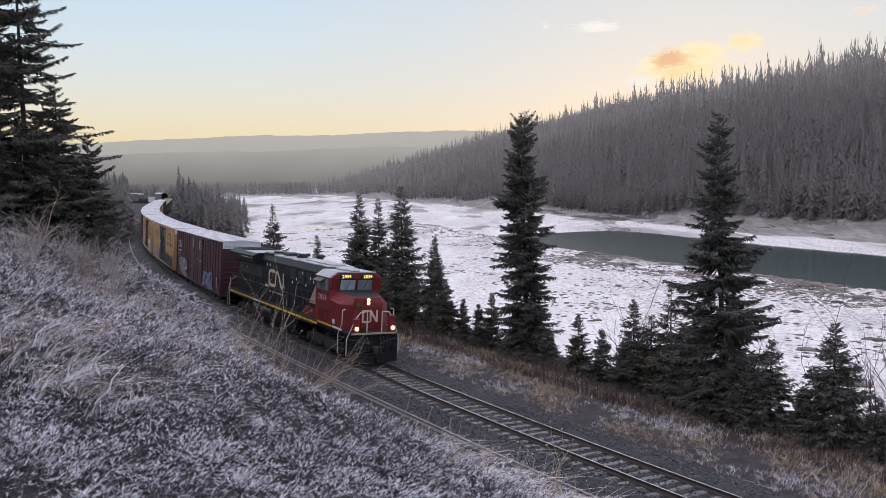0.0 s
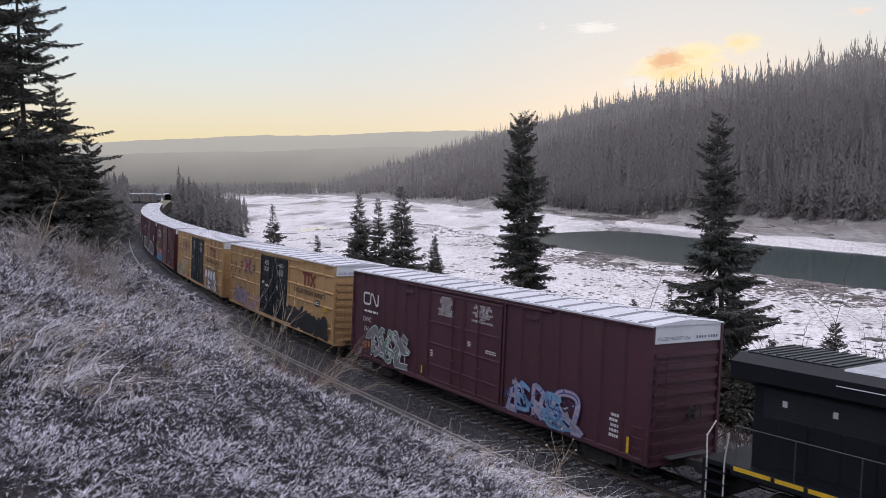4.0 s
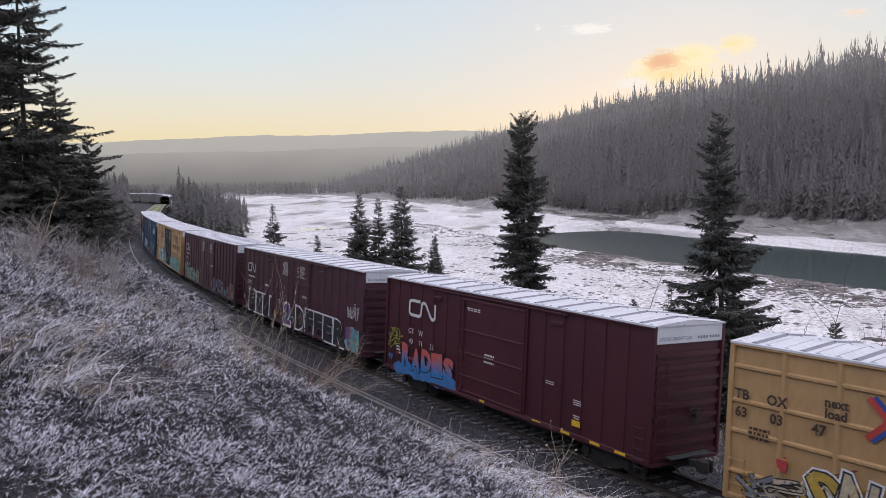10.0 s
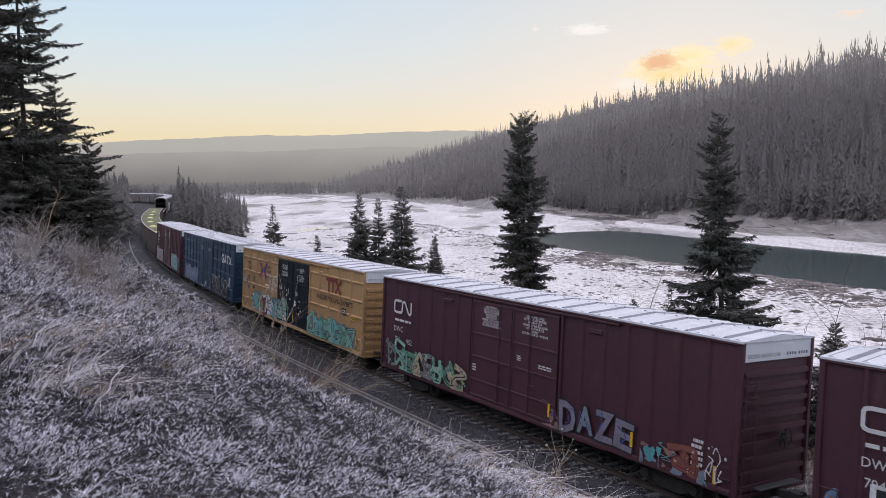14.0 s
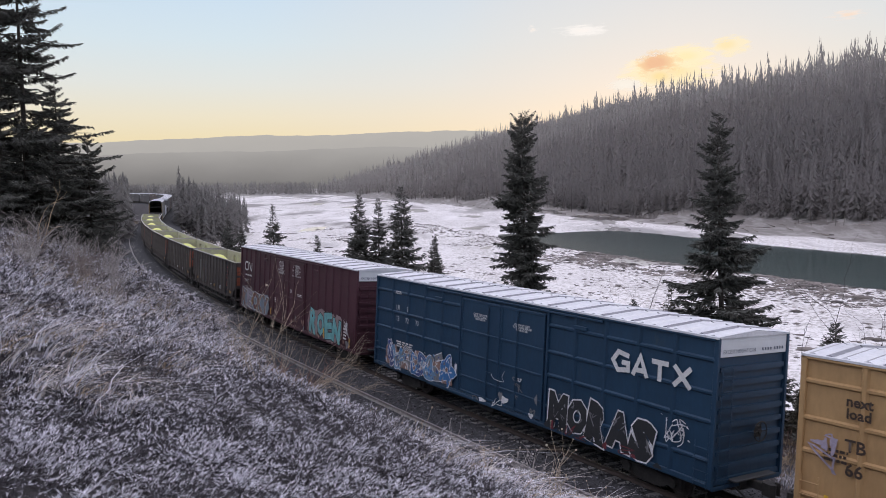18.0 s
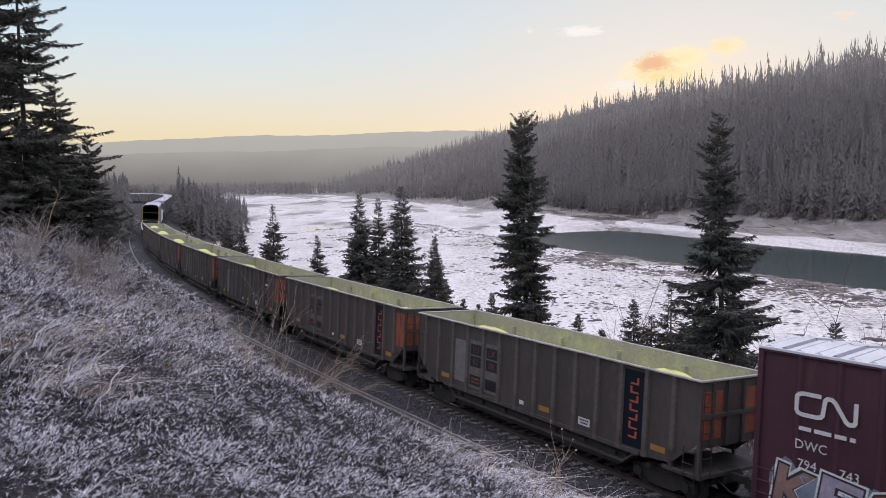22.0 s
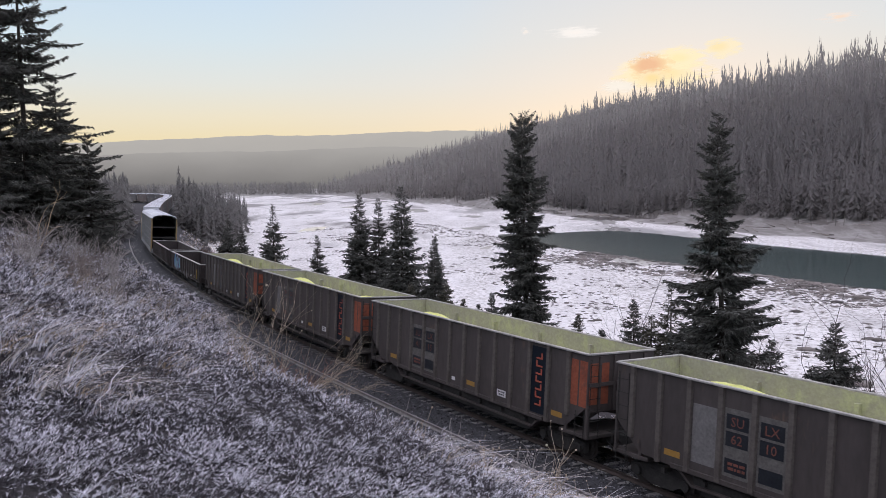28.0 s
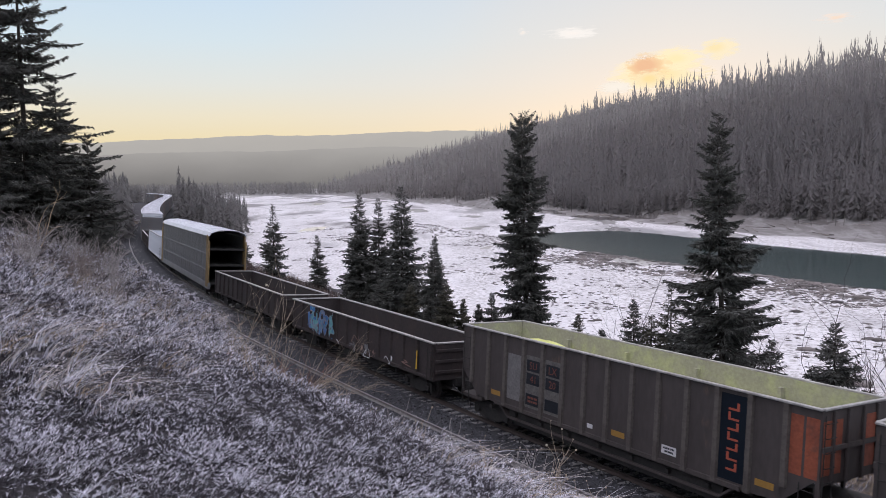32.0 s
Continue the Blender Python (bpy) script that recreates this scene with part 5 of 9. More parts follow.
    x, y = x[w > 4.3], y[w > 4.3]
    r = np.hypot(x, y)
    n = len(x)
    per = np.where(r < 20, 15, 9)
    c = np.repeat(np.arange(n), per)
    P0 = np.stack([x, y, ground_z(x, y) - 0.02], -1)
    big = rng.uniform(0.7, 1.3, n)
    P = P0[c] + rng.normal(0, 0.055, (len(c), 3)) * np.clip(r[c] / 12, .8, 1.9)[:, None] * [1, 1, 0]
    L = rng.uniform(0.32, 0.85, len(P)) * big[c] * np.clip(r[c] / 14, 0.8, 1.5)
    ta = -0.25 + wob(x, y, 2.7, 6.0) * 0.7 + rng.normal(0, 0.45, n)
    tuft = np.stack([np.cos(ta), np.sin(ta)], -1)
    V, F, S = blades(rng, P, L, tuft[c], rng.uniform(.6, 1.75, len(P)), 0.0054 * np.clip(r[c] / 6, 0.9, 3.2), 3, fan=0.8)
    kind = rng.random(n)
    pale = (np.tile(rng.random(len(P)) < np.where(kind < .6, .62, .2)[c], 3)).astype(int)
    pale = np.where(np.tile(kind[c] > 0.86, 3) & (pale == 0), 2, pale)
    tagged(new("dry_grass", raw_mesh("dry_grass", V, F, [M_GRASS, M_GRASSF, M_STRAW], pale)), "wind-swept dry grass tussocks white with frost", "grass", kind="stuff")
    # paler rough grass farther along the line, on both sides
    n = 4200
    uu, ww = rng.uniform(48, 230, n), np.where(rng.random(n) < 0.75, rng.uniform(4.8, 30, n), -rng.uniform(5.5, 16, n))
    keep = rng.random(n) < np.clip(0.65 + 0.6 * wob(uu, ww, 5, 2.0), 0.1, 1)
    uu, ww = uu[keep], ww[keep]
    Q = on_track(uu, ww)
    Q[:, 2] = ground_z(Q[:, 0], Q[:, 1]) - 0.03
    per = 8
    P = np.repeat(Q, per, 0) + rng.normal(0, 0.22, (len(Q) * per, 3)) * [1, 1, 0]
    V, F, S = blades(rng, P, rng.uniform(.25, .7, len(P)), np.array([0.7, -0.2]), rng.uniform(.3, 1.5, len(P)), 0.00032 * np.hypot(P[:, 0], P[:, 1]), 2, fan=0.9)
    pale = np.tile(np.where(rng.random(len(P)) < 0.35, 1, np.where(rng.random(len(P)) < 0.35, 2, 0)), 2)
    tagged(new("rough_grass", raw_mesh("rough_grass", V, F, [M_GRASS, M_GRASSF, M_STRAW], pale)), "pale rough grass along the railway in the distance", "grass", kind="stuff")
    # straw strip between track and river thicket
    n = 17000
    uu, ww = rng.uniform(-8, 75, n), -rng.uniform(3.9, 10.5, n)
    keep = rng.random(n) < np.clip(0.55 + 0.75 * wob(uu, ww, 1.5, 3.0), 0.03, 1)
    uu, ww = uu[keep], ww[keep]
    Q = on_track(uu, ww)
    Q[:, 2] = ground_z(Q[:, 0], Q[:, 1]) - 0.02
    per = 7
    P = np.repeat(Q, per, 0) + rng.normal(0, 0.07, (len(Q) * per, 3)) * [1, 1, 0]
    V, F, S = blades(rng, P, rng.uniform(.08, .27, len(P)), np.array([-.55, .6]), rng.uniform(.1, 1.7, len(P)) * np.sign(rng.random(len(P)) - .35), np.full(len(P), .010), 2, fan=.9)
    white = (np.tile(rng.random(len(P)) < np.clip(0.30 + 0.7 * wob(P[:, 0], P[:, 1], 1.8, 6.0), 0.03, 0.95), 2)).astype(int)
    tagged(new("straw_grass", raw_mesh("straw_grass", V, F, [M_STRAW, M_GRASSF], white)), "straw-coloured grass strip along the ballast", "grass", kind="stuff")
    # dark brush under the river bank trees and in the thicket
    n = 8000
    uu, ww = rng.uniform(-6, 120, n), -(7.2 + rng.random(n) ** 2.4 * 9)
    Q = on_track(uu, ww)
    Q[:, 2] = ground_z(Q[:, 0], Q[:, 1]) - 0.05
    per = 5
    P = np.repeat(Q, per, 0) + rng.normal(0, 0.14, (n * per, 3)) * [1, 1, 0]
    V, F, S = blades(rng, P, rng.uniform(.35, 1.25, len(P)) * np.clip(.7 + .6 * wob(P[:, 0], P[:, 1], 2.1, 3.0), .25, 1.4), np.array([0., 0.]), rng.uniform(0, .2, len(P)), rng.uniform(.008, .018, len(P)), 2, fan=.55)
    tagged(new("bank_brush", raw_mesh("bank_brush", V, F, M_BRUSH)), "dense dark leafless brush under the spruces", "brush", kind="stuff")
    # loose ballast stones
    n = 24000
    uu, ww = rng.uniform(-4, 48, n), rng.uniform(-4.4, 3.9, n)
    prof_w = [-5.6, -4.4, -3.2, -2.3, -1.5, 0, 1.5, 2.1, 2.9, 4.0, 5.4]
    prof_z = [-1.35, -0.95, -0.50, -0.24, -0.195, -0.20, -0.195, -0.27, -0.47, -0.66, -1.2]
    Q = on_track(uu, ww, np.interp(ww, prof_w, prof_z) + .015)
    tv = np.array([(1, 0, 0), (-1, 0, 0), (0, 1, 0), (0, -1, 0), (0, 0, .8), (0, 0, -.8)], float)
    tf = np.array([(0, 2, 4), (2, 1, 4), (1, 3, 4), (3, 0, 4), (2, 0, 5), (1, 2, 5), (3, 1, 5), (0, 3, 5)])
    V, F = scatter([(tv, tf)], Q, rng.uniform(.022, .050, n), rng.uniform(0, 6.28, n), np.zeros(n, int), rng.uniform(.8, 1.3, n))
    tagged(new("ballast_stones", raw_mesh("ballast_stones", V, F, M_STONE)), "loose angular grey ballast stones", "stones", kind="stuff")
    # drift logs stranded along the far bank
    n = 70
    a, e = rng.uniform(-60, 330, n), rng.uniform(-22, 2, n)
    x, y = 107 + a * -0.287 + e * 0.958, 193 + a * 0.958 + e * 0.287
    g = G()
    for j in range(n):
        z = float(ground_z(x[j:j + 1], y[j:j + 1])[0]) + 0.12
        an, ln = rng.normal(1.86, 0.5), rng.uniform(2, 8)
        dx, dy = np.cos(an) * ln / 2, np.sin(an) * ln / 2
        g.tube([(x[j] - dx, y[j] - dy, z), (x[j], y[j], z + 0.1), (x[j] + dx, y[j] + dy, z + rng.uniform(0, .5))], rng.uniform(.10, .24), 5, .06)
    tagged(new("drift_logs", g.mesh("drift_logs", M_LOG)), "grey stranded drift logs along the far river bank", "driftwood", kind="stuff")
    # stones and broken ice lumps on the flats
    n = 14000
    uu, ww = rng.uniform(-20, 260, n), -rng.uniform(26, 86, n)
    k = wob(uu, ww, 9, 3.0) + .7 * wob(uu, ww, 3, 1.0) + 0.9 * np.exp(-((ww + 80) / 9) ** 2) > .35
    # thicker along the near edge of the open water
    u2, w2 = rng.uniform(-25, 130, 15000), -86 + np.abs(rng.normal(0, 9, 15000))
    k2 = wob(u2, w2 * 2.5, 11, 5.0) + 0.6 * wob(u2, w2, 3.5, 2.0) > -0.15
    uu, ww = np.concatenate([uu[k], u2[k2]]), np.concatenate([ww[k], w2[k2]])
    Q = on_track(uu, ww)
    Q[:, 2] = ground_z(Q[:, 0], Q[:, 1])
    n = len(Q)
    V, F = scatter([(tv * [1, 1, .45], tf)], Q, rng.uniform(.07, .30, n) * np.where(rng.random(n) < .03, 2.6, 1), rng.uniform(0, 6.28, n), np.zeros(n, int), rng.uniform(.9, 2.2, n))
    tagged(new("river_stones", raw_mesh("river_stones", V, F, M_COBBLE)), "scattered dark stones frozen into the river flats", "stones", kind="stuff")


M_LOG = surf("weathered_log", (0.30, 0.26, 0.24), (0.16, 0.14, 0.13), rough=0.9, scale=0.5, grain=6, bump=0, island=0.5, world=True)
M_COBBLE = surf("frozen_cobble", (0.23, 0.195, 0.185), (0.14, 0.122, 0.12), rough=0.9, scale=0.4, grain=4, bump=0, island=0.5, world=True)
make_trees()
make_bushes()
make_cover()
# ------------------------------------------------------------------ drifting clouds, far off
def cloud_mat(name, core, edge, seed, thick=1.0, core_at=(0.0, 0.0), core_r=0.25, scale=2.4):
    m = bpy.data.materials.new(name)
    m.use_nodes = True
    nt = m.node_tree
    nt.nodes.clear()
    link = nt.links.new
    out = nt.nodes.new("ShaderNodeOutputMaterial")
    co = nt.nodes.new("ShaderNodeTexCoord")
    mp = nt.nodes.new("ShaderNodeMapping")
    mp.inputs["Location"].default_value = (seed, seed * .7, 0)
    mp.inputs["Scale"].default_value = (1, 1.5, 1)
    link(co.outputs["Object"], mp.inputs["Vector"])
    nz = node(nt, "ShaderNodeTexNoise", Scale=scale, Detail=9.0, Roughness=0.62)
    link(mp.outputs[0], nz.inputs["Vector"])
    ln = nt.nodes.new("ShaderNodeVectorMath")
    ln.operation = "LENGTH"
    link(co.outputs["Object"], ln.inputs[0])
    # denser in the middle, thinning to nothing at the rim
    a = node(nt, "ShaderNodeMath", op="MULTIPLY_ADD")
    a.inputs[1].default_value, a.inputs[2].default_value = -0.62, 0.12 * thick
    link(ln.outputs["Value"], a.inputs[0])
    b = node(nt, "ShaderNodeMath", op="ADD")
    link(a.outputs[0], b.inputs[0])
    link(nz.outputs["Fac"], b.inputs[1])
    al = node(nt, "ShaderNodeMapRange")
    al.inputs["From Min"].default_value, al.inputs["From Max"].default_value = 0.34, 0.56
    al.inputs["To Max"].default_value = 0.95
    link(b.outputs[0], al.inputs["Value"])
    sub = nt.nodes.new("ShaderNodeVectorMath")
    sub.operation = "DISTANCE"
    sub.inputs[1].default_value = (core_at[0], core_at[1], 0)
    link(co.outputs["Object"], sub.inputs[0])
    cr = node(nt, "ShaderNodeMapRange")
    cr.inputs["From Min"].default_value, cr.inputs["From Max"].default_value = core_r * 0.35, core_r
    cr.inputs["To Min"].default_value, cr.inputs["To Max"].default_value = 1.0, 0.0
    link(sub.outputs["Value"], cr.inputs["Value"])
    mx = nt.nodes.new("ShaderNodeMix")
    mx.data_type = "RGBA"
    mx.inputs["A"].default_value, mx.inputs["B"].default_value = (*edge, 1), (*core, 1)
    link(cr.outputs[0], mx.inputs["Factor"])
    em = nt.nodes.new("ShaderNodeEmission")
    link(mx.outputs["Result"], em.inputs["Color"])
    tr = nt.nodes.new("ShaderNodeBsdfTransparent")
    ms = nt.nodes.new("ShaderNodeMixShader")
    link(al.outputs[0], ms.inputs["Fac"])
    link(tr.outputs[0], ms.inputs[1])
    link(em.outputs[0], ms.inputs[2])
    link(ms.outputs[0], out.inputs[0])
    return m


CLOUDS = []


def cloud(c, w, h, mat, label):
    me = bpy.data.meshes.new("cloud")
    n = 24
    v = [(math.cos(6.2832 * k / n), math.sin(6.2832 * k / n), 0) for k in range(n)]
    me.from_pydata(v, [], [tuple(range(n))])
    me.materials.append(mat)
    o = tagged(new("cloud", me), label, "cloud", "dawn clouds")
    o.scale = (w / 2, h / 2, 1)
    o.visible_shadow = False
    CLOUDS.append((o, Vector(c)))


# each centre is where the cloud stands at the start
def cloud12(x, y, z, *rest):
    cloud((x + 42.6, y - 10.8, z + 9.0), *rest)


cloud12(1185, 4100, 535, 560, 190, cloud_mat("cream_cloud", (1.06, 0.82, 0.46), (1.04, 0.86, 0.56), 1.3, 3.2, (0, 0), 0.4, 3.2), "ragged cream dawn cloud")
cloud12(1245, 4070, 608, 330, 140, cloud_mat("cream_cloud_puff", (1.06, 0.86, 0.50), (1.04, 0.88, 0.58), 3.4, 3.2, (0, 0), 0.4, 2.6), "ragged cream dawn cloud puff")
cloud12(1115, 4106, 572, 250, 160, cloud_mat("orange_cloud", (0.90, 0.53, 0.32), (1.0, 0.74, 0.43), 6.2, 3.4, (0.10, 0.10), 0.80, 2.2), "orange-lit dawn cloud with cream edges")
cloud12(1106, 4270, 560, 360, 190, cloud_mat("soft_cream_cloud", (1.04, 0.86, 0.54), (1.02, 0.88, 0.64), 2.2, 3.0, (0, 0), 0.4, 2.8), "ragged cream dawn cloud beside the orange one")
cloud12(1125, 4108, 515, 200, 110, cloud_mat("amber_cloud", (1.0, 0.78, 0.40), (1.0, 0.82, 0.52), 8.1, 3.2, (0, 0), 0.5, 2.2), "amber scrap of dawn cloud")
cloud12(965, 4152, 480, 230, 80, cloud_mat("white_cloud", (0.98, 0.90, 0.80), (0.96, 0.88, 0.78), 9.7, 3.0, (0, 0), 0.5, 2.2), "thin white cloud scrap low over the ridge")
cloud12(1440, 3991, 643, 230, 120, cloud_mat("peach_cloud", (1.0, 0.82, 0.48), (1.0, 0.86, 0.60), 4.1, 3.2, (0.2, 0.1), 0.5, 2.0), "small cream-yellow cloud scrap")
cloud((791, 4158, 766), 380, 95, cloud_mat("pale_cloud", (1.0, 0.93, 0.88), (0.97, 0.92, 0.88), 7.7, 2.2), "thin pale cloud wisp")
cloud((539, 4196, 780), 120, 90, cloud_mat("pale_cloud_scrap", (0.93, 0.86, 0.80), (0.92, 0.86, 0.82), 2.9, 0.9), "thin pale cloud wisp")
cloud((1943, 3764, 750), 330, 90, cloud_mat("pink_cloud", (0.96, 0.76, 0.62), (0.95, 0.80, 0.70), 5.5, 1.1), "thin pinkish cloud wisp")
# ------------------------------------------------------------------ the train: x forward, -y towards the camera's side, z from the rail heads
TRAIN = []          # thing, its place in the train, distance of its bogies
SHARED = {}


def shared(key, build):
    if key not in SHARED:
        SHARED[key] = build()
    return SHARED[key]


def text_mesh(s, size, mat, width=None, offset=0.0, spacing=1.0):
    """Flat letters standing in the x-z plane, read from -y; brown ones are bold."""
    offset = offset or (0.010 if mat is M_BROWNTXT else 0.0)
    cu = bpy.data.curves.new("letters", "FONT")
    cu.body, cu.size, cu.resolution_u, cu.offset, cu.space_character = s, size, 2, offset, spacing
    cu.align_x = "CENTER"
    cu.space_line = 0.85
    tmp = bpy.data.objects.new("letters", cu)
    me = bpy.data.meshes.new_from_object(tmp)
    bpy.data.objects.remove(tmp)
    n = len(me.vertices)
    co = np.empty(n * 3, np.float32)
    me.vertices.foreach_get("co", co)
    co = co.reshape(-1, 3)
    mid = (co.min(0) + co.max(0)) / 2
    co = co - mid
    if width:
        co[:, 0] *= width / max(1e-6, np.ptp(co[:, 0]))
    co = np.stack([co[:, 0], 0 * co[:, 0], co[:, 1]], -1)
    me.vertices.foreach_set("co", co.ravel())
    me.materials.clear()
    me.materials.append(mat)
    me.update()
    return me


def lettering(parent, s, x, z, size, mat, y=-1.572, width=None, name="lettering", offset=0.0, spacing=1.0, turn=0):
    me = shared(("text", s, size, mat.name, width, offset), lambda: text_mesh(s, size, mat, width, offset, spacing))
    ob = part(name, me, None, parent)
    ob.location = (x, y, z)
    if turn:
        ob.rotation_euler = (0, 0, radians(turn))
    return ob


def flat(pts, y):
    """A flat outline on the car's side (x, z)."""
    return [(p, y, q) for p, q in pts]


def bars(parent, x0, x1, z0, z1, rows, mat, y=-1.572, seed=1, name="small_print"):
    """Lines of print too small to read, as broken bars."""
    rng = random.Random(seed)
    g = G()
    h = (z1 - z0) / (rows * 1.7)
    for k in range(rows):
        x = x0 + rng.uniform(0, 0.15) * (x1 - x0)
        zz = z1 - (k + 0.5) * (z1 - z0) / rows
        while x < x1 - 0.03:
            w = min(rng.uniform(0.10, 0.30) * (x1 - x0), x1 - x)
            g.face(*flat([(x, zz - h / 2), (x + w, zz - h / 2), (x + w, zz + h / 2), (x, zz + h / 2)], y))
            x += w + 0.05 * (x1 - x0)
    return part(name, g, mat, parent)


def ribbon(path, w):
    """A flat band of width w along a path of (x, z) points, mitred."""
    P = [Vector((a, b)) for a, b in path]
    L, R = [], []
    for k, p in enumerate(P):
        d0 = (p - P[k - 1]).normalized() if k else (P[1] - p).normalized()
        d1 = (P[k + 1] - p).normalized() if k < len(P) - 1 else d0
        n = Vector((-(d0 + d1).y, (d0 + d1).x))
        n = n.normalized() if n.length > 1e-6 else Vector((-d0.y, d0.x))
        s = w / 2 / max(0.55, n.dot(Vector((-d0.y, d0.x))))
        L.append(p + n * s)
        R.append(p - n * s)
    return L, R


def band(g, path, w, y):
    L, R = ribbon(path, w)
    for k in range(len(L) - 1):
        g.face(*flat([tuple(R[k]), tuple(R[k + 1]), tuple(L[k + 1]), tuple(L[k])], y))


def emblem_band(parent, x0, x1, z0, z1, mat, y=-1.536, fat=0.17):
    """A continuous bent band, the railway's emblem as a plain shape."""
    W, H = x1 - x0, z1 - z0
    f = fat * H
    pts = [(0.42, 1), (0.10, 1), (0.03, 0.94), (0.0, 0.82), (0.0, 0.18), (0.03, 0.06), (0.10, 0), (0.36, 0), (0.43, 0.05), (0.46, 0.16), (0.49, 0.86), (0.53, 0.97), (0.60, 0.97), (0.66, 0.85), (0.84, 0.12), (0.90, 0.0), (0.97, 0.02), (1.0, 0.14), (1.0, 1.02)]
    g = G()
    band(g, [(x0 + f / 2 + a * (W - f), z0 + f / 2 + b * (H - f)) for a, b in pts], f, y)
    return part("emblem", g, mat, parent)


def blob(cx, cz, rx, rz, rng, n=20, lumps=3, amp=0.16, sq=2.6):
    ph = [rng.uniform(0, 6.28) for _ in range(3)]
    out = []
    for k in range(n):
        a = 6.28319 * k / n
        c, s = math.cos(a), math.sin(a)
        r = (abs(c) ** sq + abs(s) ** sq) ** (-1 / sq)
        r *= 1 + amp * math.sin(lumps * a + ph[0]) + amp * 0.5 * math.sin((lumps + 2) * a + ph[1])
        out.append((cx + rx * r * c, cz + rz * r * s))
    return out


def graffiti(parent, x0, x1, z0, z1, letters, fills, outline, back=None, seed=1, label="", y=-1.580, slant=0.12, halo=None, low=1.03, split=False):
    """A sprayed piece: cloud behind, fat bent letters with an outline, inner strokes and drips."""
    rng = random.Random(seed)
    names = [outline] + list(fills) + ([back] if back else []) + ([halo] if halo else [])
    slots = {n: k for k, n in enumerate(dict.fromkeys(names))}
    g = G()

    def poly(pts, mat, dy):
        g.slot = slots[mat]
        g.face(*flat([(px, max(low, pz)) for px, pz in pts], y - dy))
    W, H = x1 - x0, z1 - z0
    if back:
        n = max(3, int(W / 0.7))
        for k in range(n):
            cx = x0 + (k + 0.5) * W / n
            poly(blob(cx, z0 + H * rng.uniform(0.36, 0.52), W / n * rng.uniform(0.7, 0.95), H * rng.uniform(0.42, 0.56), rng, 18, 5, 0.10), back, 0.0006 * (k % 3))
        for k in range(int(W * 3)):
            r = rng.uniform(0.015, 0.06)
            poly(blob(rng.uniform(x0, x1), rng.uniform(z0, z1 + 0.15 * H), r, r, rng, 7, 2, 0.2), back, 0.0004)
    step = W / letters
    for k in range(letters):
        cx, cz = x0 + (k + 0.5) * step + rng.uniform(-0.04, 0.04) * step, z0 + H * (0.5 + rng.uniform(-0.06, 0.06))
        rx, rz = step * rng.uniform(0.55, 0.80), H * rng.uniform(0.40, 0.50)
        kind = rng.choice(["bowl", "stem", "arch", "zig", "bowl2"])
        f = fills[k % len(fills)]
        strokes = {"bowl": [[(-.55, -.9), (-.6, .85), (.35, .85), (.65, .45), (.3, .05), (-.3, 0)], [(.1, 0), (.7, -.9)]],
                   "stem": [[(-.6, .85), (-.55, -.8), (.65, -.8)], [(-.5, .05), (.35, .1)], [(-.55, .8), (.6, .8)]],
                   "arch": [[(-.65, -.9), (-.6, .6), (0, .9), (.6, .6), (.65, -.9)], [(-.5, -.1), (.5, -.05)]],
                   "zig": [[(.6, .75), (-.2, .9), (-.6, .5), (-.1, .05), (.5, -.3), (.3, -.85), (-.6, -.75)]],
                   "bowl2": [[(.6, .7), (0, .92), (-.6, .5), (-.65, -.4), (-.1, -.9), (.6, -.65), (.55, -.1), (.1, -.05)]]}[kind]
        fx, fz = rng.choice((-1, 1)), rng.choice((-1, 1))
        strokes = strokes + [[(rng.uniform(-1.2, 1.2), rng.uniform(-1, 1)) for _ in range(4)]]
        sl = [[(cx + fx * a * rx + slant * b * rz + rng.gauss(0, .27) * rx, cz + fz * b * rz + rng.gauss(0, .22) * rz) for a, b in st] for st in strokes]
        thin = len(fills) == 1 and fills[0] == outline
        wd = 0.03 if thin else min(rx, rz) * rng.uniform(0.32, 0.52)
        gl = 0.002 + 0.0016 * (k % 2)
        if halo:
            for st in sl:
                sm = smooth_path(st)
                g.slot = slots[halo]
                band(g, [(a, max(low, b)) for a, b in sm], wd + 0.16, y - gl)
        for st in sl:
            sm = smooth_path(st)
            g.slot = slots[outline]
            band(g, [(a, max(low, b)) for a, b in sm], wd + (0.0 if thin else 0.06), y - gl - 0.003)
        for st in sl:
            sm = smooth_path(st)
            g.slot = slots[f]
            band(g, [(a, max(low, b)) for a, b in sm], wd, y - gl - 0.006)
        if thin:
            continue
        # second tones, dirt and highlights inside the letter
        for st in sl:
            for a, b in smooth_path(st):
                if split:
                    q = wd * rng.uniform(.30, .44)
                    tone = fills[1] if b + rng.gauss(0, .06) < cz - .05 * H else fills[0]
                    poly(blob(a, b, q, q, rng, 9, 3, 0.2), tone, gl + 0.0064 + 0.0003 * rng.randrange(4))
                elif rng.random() < 0.45:
                    q = wd * rng.uniform(0.16, 0.36)
                    poly(blob(a + rng.gauss(0, .10) * wd, b + rng.gauss(0, .10) * wd, q * rng.uniform(.6, 1.3), q, rng, 9, 3, 0.3), fills[rng.randrange(len(fills))], gl + 0.0064 + 0.0003 * rng.randrange(4))
        for _ in range(3):
            a, b = rng.uniform(-.9, .9) * rx + cx, rng.uniform(-.8, .8) * rz + cz
            g.slot = slots[outline]
            p = [(a + rng.uniform(-.5, .5) * rx, b + rng.uniform(-.4, .4) * rz) for _ in range(4)]
            band(g, [(c_, max(low, d_)) for c_, d_ in smooth_path(p, 3)], rng.uniform(.015, .035), y - gl - 0.0105)
